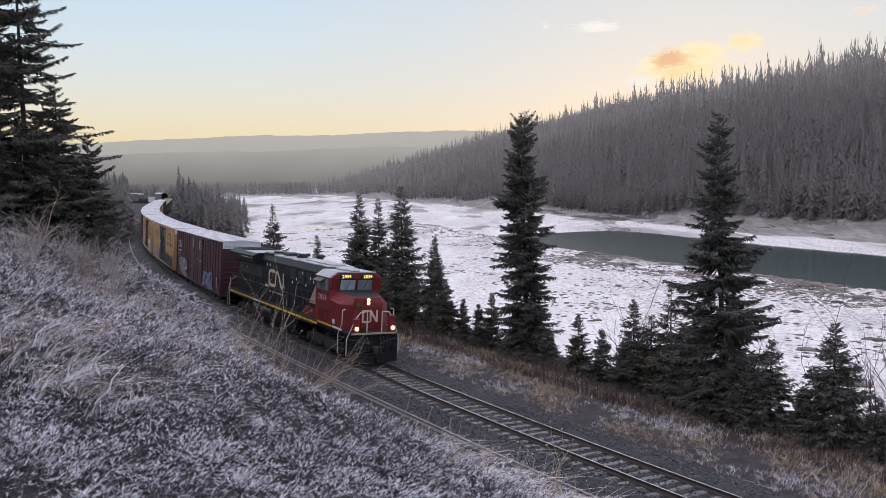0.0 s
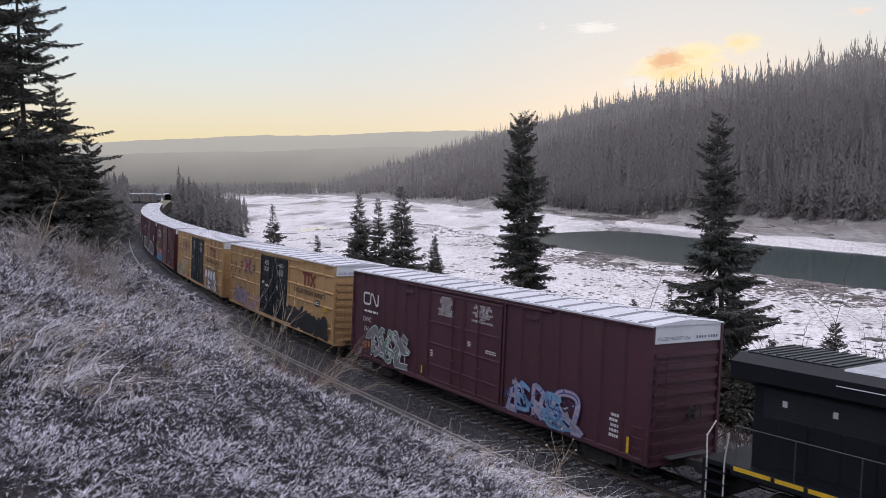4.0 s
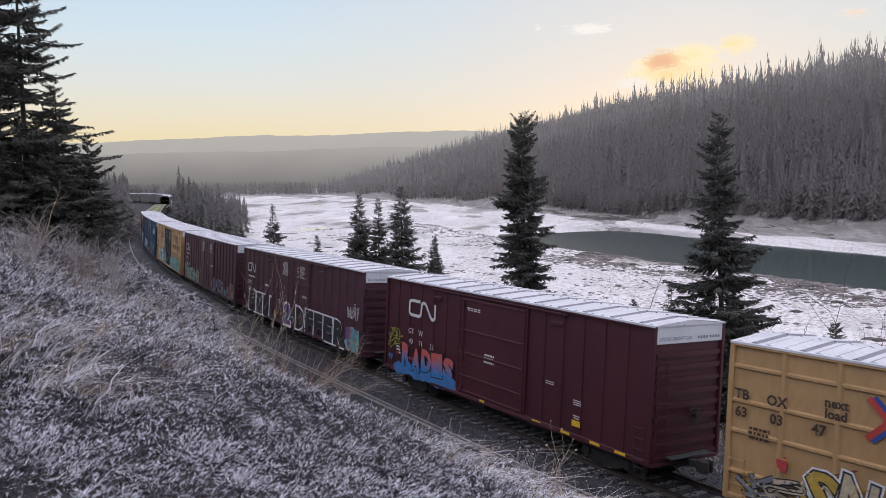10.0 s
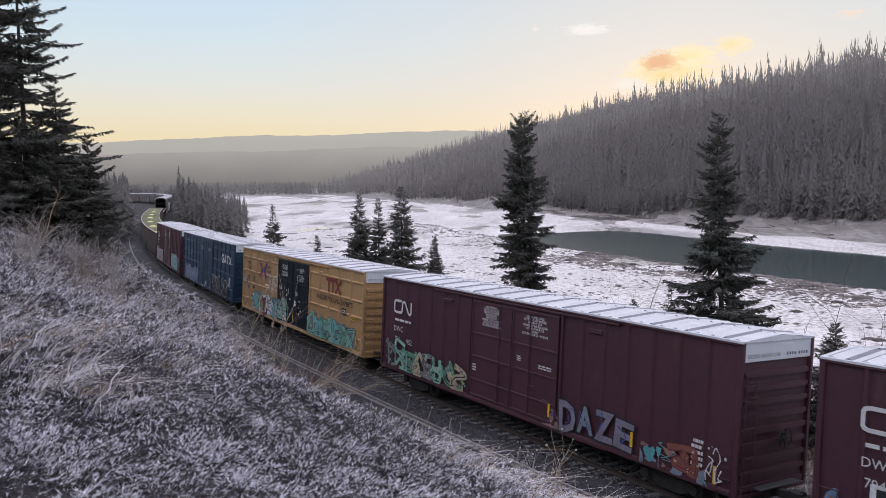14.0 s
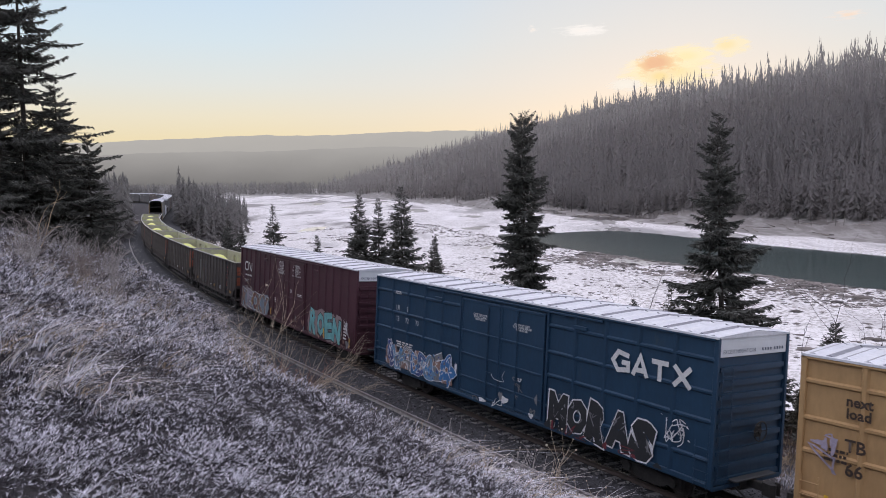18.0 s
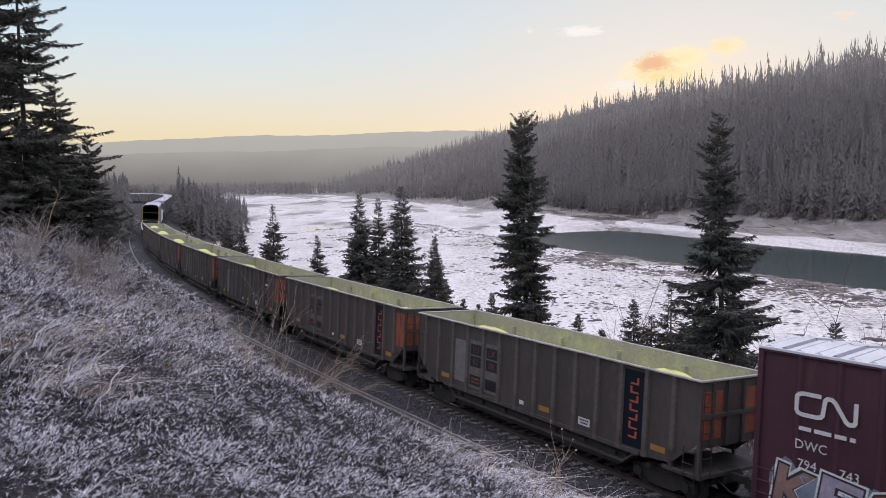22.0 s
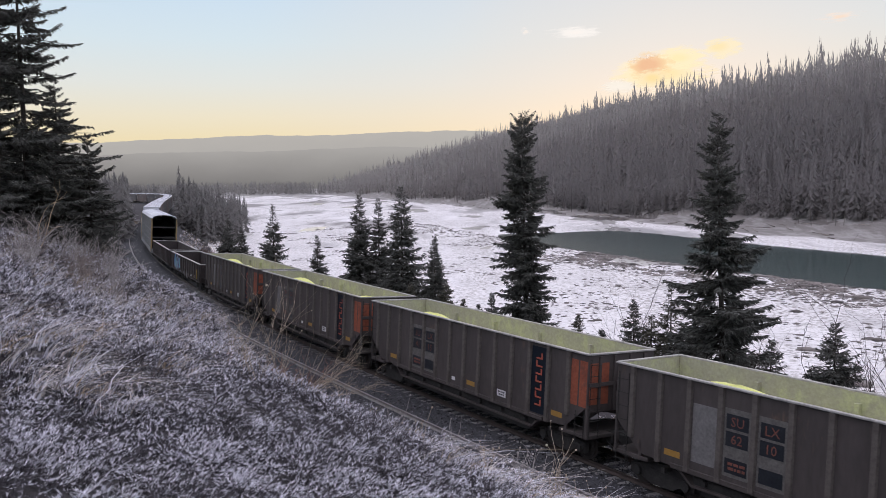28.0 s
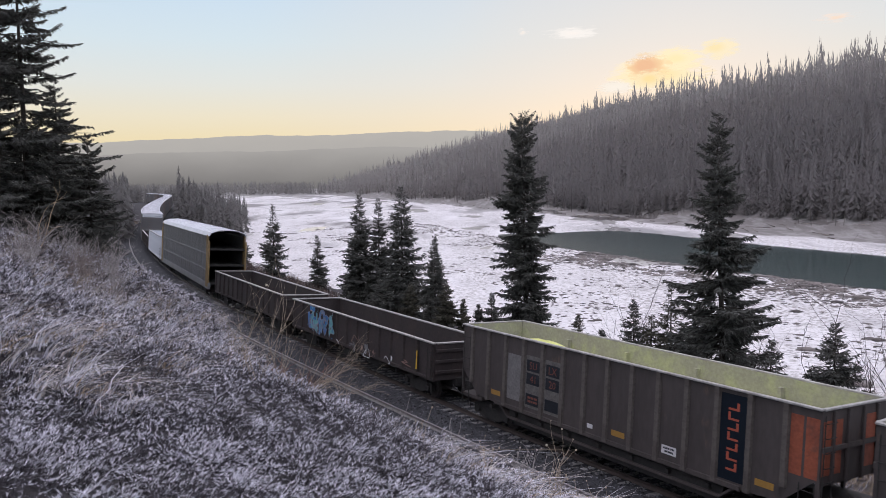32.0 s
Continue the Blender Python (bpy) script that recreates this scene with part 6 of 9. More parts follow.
        g.slot = slots[outline if rng.random() < 0.5 else fills[(k + 1) % len(fills)]]
        st = smooth_path(sl[0])
        band(g, [(a + 0.02, max(low, b)) for a, b in st[len(st) // 4: len(st) * 3 // 4]], wd * 0.22, y - gl - 0.009)
    for k in range(int(W * 9)):
        g.slot = slots[rng.choice([outline] + list(fills))]
        r = rng.uniform(0.01, 0.05)
        g.face(*flat([(a, max(low, b)) for a, b in blob(rng.uniform(x0 - .2, x1 + .2), z0 + H * rng.random() ** 1.4 * 1.15, r * rng.uniform(.8, 2), r, rng, 7, 2, 0.3)], y - 0.0125))
    mats = [M_SPRAY[n] for n in slots]
    return part("graffiti", g, mats, parent, label)


def letter_piece(parent, word, x0, x1, z0, z1, fills, outline, halo=None, back=None, seed=1, label="", y=-1.582, fat=0.055, lean=0.0, shadow=None):
    """Fat sprayed letters side by side: a soft cloud, a halo, an outline, a filling and short inner strokes, each letter a part."""
    rng = random.Random(seed)
    W, H = x1 - x0, z1 - z0
    if back:
        g = G()
        n = max(4, int(W / 0.55))
        for k in range(n):
            g.face(*flat([(a, max(0.84, b)) for a, b in blob(x0 + (k + .5) * W / n, z0 + H * rng.uniform(.42, .60), W / n * rng.uniform(.7, 1.0), H * rng.uniform(.46, .62), rng, 18, 5, .10)], y - .0005 * (k % 3)))
        part("graffiti", g, M_SPRAY[back], parent, back + " paint cloud")
    step = W / len(word)
    for k, ch in enumerate(word):
        cx, cz = x0 + (k + .5) * step, (z0 + z1) / 2 + rng.uniform(-.06, .06) * H
        w, h = step * rng.uniform(.86, 1.02), H * rng.uniform(.88, 1.04)
        turn = Matrix.Rotation(radians(rng.uniform(-9, 9) + lean), 4, "Y")
        layers = ([(halo, .085 + fat, 0.0)] if halo else []) + [(outline, .035 + fat, .0016), (fills[k % len(fills)], fat - .012, .0032)]
        for paint_name, off, dy in layers:
            grow = (off - fat + .012) * 2.1
            def build():
                me = text_mesh(ch, 1.35, M_SPRAY[paint_name], None, off)
                co = np.empty(len(me.vertices) * 3, np.float32)
                me.vertices.foreach_get("co", co)
                co = co.reshape(-1, 3)
                co *= [(w + grow) / max(1e-6, np.ptp(co[:, 0])), 1, (h + grow) / max(1e-6, np.ptp(co[:, 2]))]
                me.vertices.foreach_set("co", co.ravel())
                me.update()
                return me
            o = part("graffiti", build(), None, parent, label if paint_name == fills[k % len(fills)] else "")
            o.matrix_local = Matrix.Translation((cx, y - .0016 - dy - .0003 * (k % 2), cz)) @ turn
        g = G()
        for j in range(4):
            a, b = cx + rng.uniform(-.36, .36) * w, cz + rng.uniform(-.42, .42) * h
            p = [(a + rng.uniform(-.16, .16) * w, b + rng.uniform(-.18, .18) * h) for _ in range(3)]
            band(g, smooth_path(p, 3), rng.uniform(.018, .05), y - .0068 - .0003 * j)
        part("graffiti", g, M_SPRAY[shadow or fills[(k + 1) % len(fills)]], parent)


def smooth_path(pts, k=4):
    """Rounds a broken line (Catmull-Rom)."""
    P = [pts[0]] + list(pts) + [pts[-1]]
    out = []
    for i in range(1, len(P) - 2):
        for j in range(k):
            t = j / k
            q = []
            for c in (0, 1):
                a, b, d, e = P[i - 1][c], P[i][c], P[i + 1][c], P[i + 2][c]
                q.append(0.5 * (2 * b + (d - a) * t + (2 * a - 5 * b + 4 * d - e) * t * t + (3 * b - a - 3 * d + e) * t ** 3))
            out.append(tuple(q))
    out.append(tuple(pts[-1]))
    return out


def splatter(parent, x0, x1, z0, z1, colours, n, seed, y=-1.577):
    """Loose sprayed tags, specks and smears."""
    rng = random.Random(seed)
    g = G()
    for k in range(n):
        g.slot = k % len(colours)
        cx, cz = rng.uniform(x0, x1), z0 + (z1 - z0) * rng.random() ** 1.5
        if rng.random() < 0.45:
            s = rng.uniform(0.12, 0.3)
            p = [(cx + rng.uniform(-1, 1) * s * 1.6, cz + rng.uniform(-1, 1) * s) for _ in range(5)]
            band(g, [(a, max(0.86, b)) for a, b in smooth_path(p, 3)], rng.uniform(0.02, 0.05), y - 0.0004 * (k % 5))
        else:
            g.face(*flat([(a, max(0.86, b)) for a, b in blob(cx, cz, rng.uniform(0.05, 0.25), rng.uniform(0.05, 0.22), rng, 12, 3, 0.25)], y - 0.0004 * (k % 5)))
    return part("graffiti", g, [M_SPRAY[c] for c in colours], parent)


# ---- bogies and couplers
def truck_meshes(axles=2, base=1.78, r=0.42):
    def frame_():
        g = G()
        L = base * (axles - 1) / 2
        for s in (-1, 1):
            y0, y1 = s * 0.93, s * 1.09
            if axles == 2:
                o = [(-L - .28, .30), (-L - .28, .62), (-L + .05, .66), (-.42, .82), (.42, .82), (L - .05, .66), (L + .28, .62), (L + .28, .30), (L - .15, .34), (.40, .16), (-.40, .16), (-L + .15, .34)]
            else:
                o = [(-L - .45, .36), (-L - .45, .74), (-L + .3, .92), (L - .3, .92), (L + .45, .74), (L + .45, .36), (L - .2, .46), (.6, .34), (.25, .46), (-.25, .46), (-.6, .34), (-L + .2, .46)]
            g.prism(o, y0, y1, "y")
            for k in range(axles):
                x = -L + k * base
                g.cyl((x, r + .02), .15, y1 - s * .02, y1 + s * .10, "y", 12)
            for k in (-.24, 0, .24):
                g.cyl((k, s * 1.01), .07, .24, .58, "z", 8)
        g.box(-.22, .22, -1.0, 1.0, .42, .70, .04)
        return g.mesh("side_frame", M_UNDER)

    def wheels():
        g = G()
        for s in (-1, 1):
            g.cyl((0, 0), r, s * .70, s * .80, "y", 28)
            g.cyl((0, 0), r + .028, s * .67, s * .705, "y", 28)
            g.cyl((0, 0), r * .80, s * .80, s * .815, "y", 24, r * .76)
            g.cyl((0, 0), .13, s * .79, s * .87, "y", 14)
        g.cyl((0, 0), .085, -.9, .9, "y", 12)
        return g.mesh("wheelset", M_WHEEL)
    return shared(("frame", axles, base), frame_), shared(("wheel", r), wheels)


def bogie(parent, x, axles=2, base=1.78, r=0.42):
    fr, wh = truck_meshes(axles, base, r)
    t = part("bogie", fr, None, parent)
    t.location = (x, 0, 0)
    for k in range(axles):
        w = part("wheelset", wh, None, t)
        w.location = (-base * (axles - 1) / 2 + k * base, 0, r)


def coupler(parent, x, s, reach=0.95):
    def build():
        g = G()
        g.box(0, .62, -.09, .09, .72, .94, .02)
        g.prism([(.58, -.16), (.86, -.20), (.96, -.10), (.90, .02), (.80, .02), (.80, .12), (.93, .16), (.86, .24), (.60, .18)], .66, 1.0, "z")
        g.tube([(-.1, -.45, .72), (.3, -.42, .50), (.7, -.30, .42), (.95, -.12, .55)], .028, 6)
        g.box(-.25, .05, -.35, .35, .62, 1.02, .03)
        return g.mesh("coupler", M_UNDER)
    c = part("coupler", shared("coupler", build), None, parent)
    c.matrix_local = Matrix.Translation((x, 0, 0)) @ (Matrix.Identity(4) if s > 0 else Matrix.Rotation(math.pi, 4, "Z"))


def ladder(parent, pts, n, w, mat=None, name="ladder"):
    """Rungs between two feet: pts (bottom, top) of its middle, w: half-width vector."""
    g = G()
    b, t = Vector(pts[0]), Vector(pts[1])
    w = Vector(w)
    out = Vector((w.y, -w.x, 0)).normalized() * 0.06
    for s in (-1, 1):
        g.tube([b + w * s, t + w * s], 0.014, 5)
    for k in range(n):
        p = b + (t - b) * ((k + 0.5) / n)
        g.tube([p - w, p - w + out, p + w + out, p + w], 0.012, 5)
    return part(name, g, mat or M_UNDER, parent)


# ---- boxcars
def boxcar_trim(car, L, paint, style):
    h = L / 2
    bot, top = 0.80, 4.97
    D = 2.1 if style == "single" else 2.6

    def bar(name, *b):
        part(name, shared((name, paint.name) + b, lambda: G().box(*b).mesh(name, paint)), None, car)
    bar("floor_frame", -h + .1, h - .1, -1.46, 1.46, .90, 1.05)
    for s in (-1, 1):
        bar("side_wall", -h + .05, h - .05, s * 1.44, s * 1.50, .86, 4.95)
        bar("top_chord", -h, h, s * 1.50, s * 1.578, top - .13, top - .005, .015)
        bar("side_sill", -h, h, s * 1.49, s * 1.572, bot, bot + .16, .015)
        bar("corner_post", -h, -h + .14, s * 1.46, s * 1.578, bot, top - .02, .015)
        bar("corner_post", h - .14, h, s * 1.46, s * 1.578, bot, top - .02, .015)
        bar("door_track", -D * 2.02, D * 2.02, s * 1.53, s * 1.60, top - .22, top - .15, .01)
        bar("door_track", -D * 1.9, D * 1.9, s * 1.50, s * 1.585, bot - .02, bot + .10, .01)
        bar("track_stop", -D - 1.95, -D - 1.35, s * 1.53, s * 1.60, 4.38, 4.50, .01)
        bar("track_stop", D + 1.35, D + 1.95, s * 1.53, s * 1.60, 4.38, 4.50, .01)
        w = h - .14 - D
        for e in (-1, 1):
            bar("door_post", min(e * D, e * (D + .10)), max(e * D, e * (D + .10)), s * 1.50, s * 1.575, bot, top - .1, .01)
            if style == "single":
                for k in range(1, 6):
                    x = e * (D + .02 + w * k / 6)
                    bar("panel_seam", x - .03, x + .03, s * 1.49, s * 1.535, bot + .16, top - .13, .012)
            if style == "grid":
                a, b = sorted((e * (D + .05), e * (h - .14)))
                rib = shared(("zrib", paint.name, s, a, b), lambda: G().prism([(s * 1.495, -.075), (s * 1.495, .075), (s * 1.560, .03), (s * 1.560, -.03)], a, b, "x").mesh("side_rib", paint))
                for z in (1.55, 2.62, 3.42, 4.32):
                    part("side_rib", rib, None, car).location.z = z


def boxcar_end(paint):
    g = G()
    g.box(-.16, -.10, -1.47, 1.47, .82, 4.42)
    g.box(-.12, 0.0, -1.5, 1.5, .74, .86, .015)
    return g.mesh("end_wall", paint)


def boxcar_roof(L):
    g = G()
    h = L / 2
    n = max(10, int(L / 1.22))
    for s in (-1, 1):
        g.face(*((p, s * q, z) for p, q, z in ([(-h, 1.57, 4.965), (h, 1.57, 4.965), (h, 0, 5.10), (-h, 0, 5.10)] if s < 0 else [(-h, 0, 5.10), (h, 0, 5.10), (h, 1.57, 4.965), (-h, 1.57, 4.965)])))
        g.box(-h, h, s * 1.50, s * 1.585, 4.90, 4.972, .01)
    g.prism([(-1.54, 4.93), (1.54, 4.93), (1.54, 4.955), (0, 5.09), (-1.54, 4.955)], h - .03, h, "x")
    g.prism([(-1.54, 4.93), (1.54, 4.93), (1.54, 4.955), (0, 5.09), (-1.54, 4.955)], -h, -h + .03, "x")
    for k in range(n):
        x = -h + (k + 0.5) * L / n
        for dx, w, t in ((0, .10, .045), (.40, .12, .040), (-.40, .12, .040)):
            for s in (-1, 1):
                # middle rib grey on both flanks, the two beside it on one only
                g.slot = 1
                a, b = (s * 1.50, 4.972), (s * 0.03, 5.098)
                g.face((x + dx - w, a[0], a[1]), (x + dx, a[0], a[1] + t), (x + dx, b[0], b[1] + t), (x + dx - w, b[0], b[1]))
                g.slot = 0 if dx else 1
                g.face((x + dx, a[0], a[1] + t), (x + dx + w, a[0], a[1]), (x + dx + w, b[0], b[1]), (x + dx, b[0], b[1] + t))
                g.face((x + dx - w, a[0], a[1]), (x + dx + w, a[0], a[1]), (x + dx, a[0], a[1] + t))
    return g.mesh("roof", [M_ROOF, M_ROOFRIB])


def door_mesh(w, paint, s):
    return G().box(-w / 2, w / 2, s * 1.535, s * 1.560, .98, 4.68).mesh("door", paint)


def door_ribs(door, w, paint, s):
    rail = shared(("door_rail", w, paint.name, s), lambda: G().box(-w / 2, w / 2, s * 1.560, s * 1.590, -.045, .045, .012).mesh("door_rail", paint))
    for z in (1.03, 1.62, 2.52, 3.42, 4.62):
        part("door_rail", rail, None, door).location.z = z
    stile = shared(("door_stile", paint.name, s), lambda: G().box(-.04, .04, s * 1.560, s * 1.592, .98, 4.68, .012).mesh("door_stile", paint))
    for x in (-w / 2 + .04, w / 2 - .04):
        part("door_stile", stile, None, door).location.x = x


def lock_mesh(s, paint):
    g = G()
    g.tube([(0, s * 1.61, 1.0), (0, s * 1.61, 4.6)], .022, 6)
    for z in (1.2, 2.3, 3.4, 4.4):
        g.box(-.05, .05, s * 1.585, s * 1.63, z - .05, z + .05)
    g.box(-.05, .32, s * 1.60, s * 1.64, 2.02, 2.08)
    return g.mesh("locking_bar", paint)


def underframe(L, low=False):
    g = G()
    h = L / 2
    g.box(-h + .2, h - .2, -.38, .38, .55, .95, .02)
    for k in range(-4, 5):
        x = k * h / 5.2
        g.box(x - .06, x + .06, -1.42, 1.42, .72, .86)
    g.box(-1.6, -.6, -1.25, -.75, .45, .78, .05)
    g.cyl((-.95, .60), .19, 1.2, 2.4, "x", 14)
    g.tube([(-h + 1, -1.1, .62), (-2, -1.1, .50), (2, -1.1, .50), (h - 1, -1.1, .62)], .02, 5)
    g.tube([(-h + .3, -1.35, .45), (-h + .3, -1.35, .85)], .015, 5)
    return g.mesh("underframe", M_UNDER)


def boxcar(s_near, s_far, paint, style, label, door_paint=None, group="boxcars in the train", end_text="EXCESS HEIGHT CAR"):
    L = round(s_far - s_near, 1)
    h = L / 2
    car = tagged(new("boxcar"), label, "boxcar", group)
    boxcar_trim(car, L, paint, style)
    part("roof", shared(("roof", L), lambda: boxcar_roof(L)), None, car, "frost-covered ridged steel roof")
    part("underframe", shared(("uf", L), lambda: underframe(L)), None, car)
    for s in (1, -1):
        e = part("end_wall", shared(("end", paint.name), lambda: boxcar_end(paint)), None, car)
        e.matrix_local = Matrix.Translation((s * h, 0, 0)) @ (Matrix.Identity(4) if s > 0 else Matrix.Rotation(math.pi, 4, "Z"))
        rib = shared(("endrib", paint.name), lambda: G().prism([(-1.40, -.10), (-1.25, -.12), (1.25, -.12), (1.40, -.10), (1.40, .02), (1.25, .04), (-1.25, .04), (-1.40, .02)], -.11, -.02, "x").mesh("end_rib", paint))
        for k in range(9):
            part("end_rib", rib, None, e).location.z = 1.02 + k * .385
        w = part("end_panel", shared("end_panel", lambda: G().box(-.10, -.035, -1.49, 1.49, 4.40, 4.96, .01).mesh("end_panel", M_WHITEEND)), None, e, "white painted top panel")
        t = part("lettering", shared(("end", end_text), lambda: text_mesh(end_text, 0.15, M_DARKTXT)), None, e)
        t.matrix_local = Matrix.Translation((-.031, -.62, 4.55)) @ Matrix.Rotation(math.pi / 2, 4, "Z")
        bars_end = part("small_print", shared("endmark", lambda: endmark()), None, e)
    if style != "single":
        n = {"grid": 4, "rib": 6}[style]
        w0 = h - .14 - 2.6
        for s in (-1, 1):
            me = shared(("post", paint.name, s), lambda: G().prism([(-.10, s * 1.495), (.10, s * 1.495), (.045, s * 1.570), (-.045, s * 1.570)], .95, 4.85, "z").mesh("side_post", paint))
            for e in (-1, 1):
                for k in range(1, n + 1):
                    part("side_post", me, None, car).location.x = e * (2.62 + w0 * k / (n + 1))
    dp = door_paint or paint
    for s in (-1, 1):
        if style == "single":
            spots, w = [(0, 4.15)], 4.15
        else:
            spots, w = [(-1.27, 2.5), (1.27, 2.5)], 2.5
        for x, _ in spots:
            d = part("door", shared(("door", w, dp.name, s), lambda: door_mesh(w, dp, s)), None, car)
            d.location.x = x
            door_ribs(d, w, dp, s)
            for dx in ((-w / 2 + .35,) if style == "single" else (-.22 if x > 0 else .55,)):
                lk = part("locking_bar", shared(("lock", s, dp.name), lambda: lock_mesh(s, dp)), None, d)
                lk.location.x = dx
    for x in (-h * .735, h * .735):
        bogie(car, x)
    coupler(car, h, 1)
    coupler(car, -h, -1)
    for e in (1, -1):
        ladder(car, [(e * (h - .38), -1.58, .78), (e * (h - .38), -1.58, 2.05)], 4, (.22, 0, 0), paint)
    ladder(car, [(h + .03, -1.15, .85), (h + .03, -1.15, 4.1)], 8, (0, .22, 0), paint)
    ladder(car, [(h - .38, -1.52, .35), (h - .38, -1.52, .80)], 2, (.2, 0, 0), M_UNDER, "step")
    ladder(car, [(-h + .38, -1.52, .35), (-h + .38, -1.52, .80)], 2, (.2, 0, 0), M_UNDER, "step")
    bw = part("brake_wheel", shared("brake_wheel", brake_wheel), None, car)
    bw.location = (h + .05, .25, 2.25)
    part("end_platform", shared("end_platform", lambda: G().box(0, .28, -.9, .9, .98, 1.03, .01).mesh("end_platform", M_STEELPIPE)), None, car).location.x = h
    TRAIN.append((car, (s_near + s_far) / 2, h * 1.47))
    return car


def brake_wheel():
    g = G()
    n = 20
    ring = [(0.10, .28 * math.cos(6.2832 * k / n), .28 * math.sin(6.2832 * k / n)) for k in range(n + 1)]
    g.tube(ring, .018, 6)
    for k in range(4):
        a = 1.5708 * k
        g.tube([(.07, 0, 0), (.10, .27 * math.cos(a), .27 * math.sin(a))], .013, 5)
    g.cyl((0, 0), .07, 0, .10, "x", 10)
    g.box(-.02, .06, -.12, .12, -.16, .16, .03)
    return g.mesh("brake_wheel", M_UNDER)


def endmark():
    g = G()
    for k in range(8):
        y = 0.35 + k * 0.12 + (0.06 if k > 3 else 0)
        g.face((-.030, y, 4.51), (-.030, y + .07, 4.51), (-.030, y + .07, 4.59), (-.030, y, 4.59))
    return g.mesh("small_print", M_DARKTXT)


M_DARKTXT = plain("grey_blue_lettering", (0.10, 0.12, 0.18))


def stripe(parent, x, z0, z1, mat=None, w=0.10, y=-1.5795):
    g = G()
    g.box(x - w / 2, x + w / 2, y - .004, y, z0, z1)
    return part("reflector", g, mat or M_YELLOW, parent)


def notice(car, x, z, lines, size, mat=None):
    lettering(car, lines, x, z, size, mat or M_WHITE, y=-1.5625, name="door_notice", offset=0.002)


SP1 = "CLOSE THIS DOOR\nBEFORE CLOSING\nMAIN DOOR\n\nCIERRE ESTA PUERTA\nANTES DE CERRAR\nLA PUERTA PRINCIPAL"
SP2 = "CLOSE AND LOCK\nBOTH DOORS BEFORE\nMOVING CAR\n\nCIERRE Y PONGA\nEL SEGURO EN AMBAS\nPUERTAS ANTES DE\nMOVER EL CARRO"
FR1 = "-IMPORTANT-\nCLOSE THIS DOOR\nBEFORE CLOSING\nMAIN DOOR\n-IMPORTANT-\nFERMER CETTE PORTE\nAVANT DE FERMER\nLA PORTE PRINCIPALE"
FR2 = "CLOSE AND LOCK\nBOTH DOORS BEFORE\nMOVING CAR\nFERMER ET VERROUILLER\nLES DEUX PORTES\nAVANT\nDE DEPLACER LE WAGON"


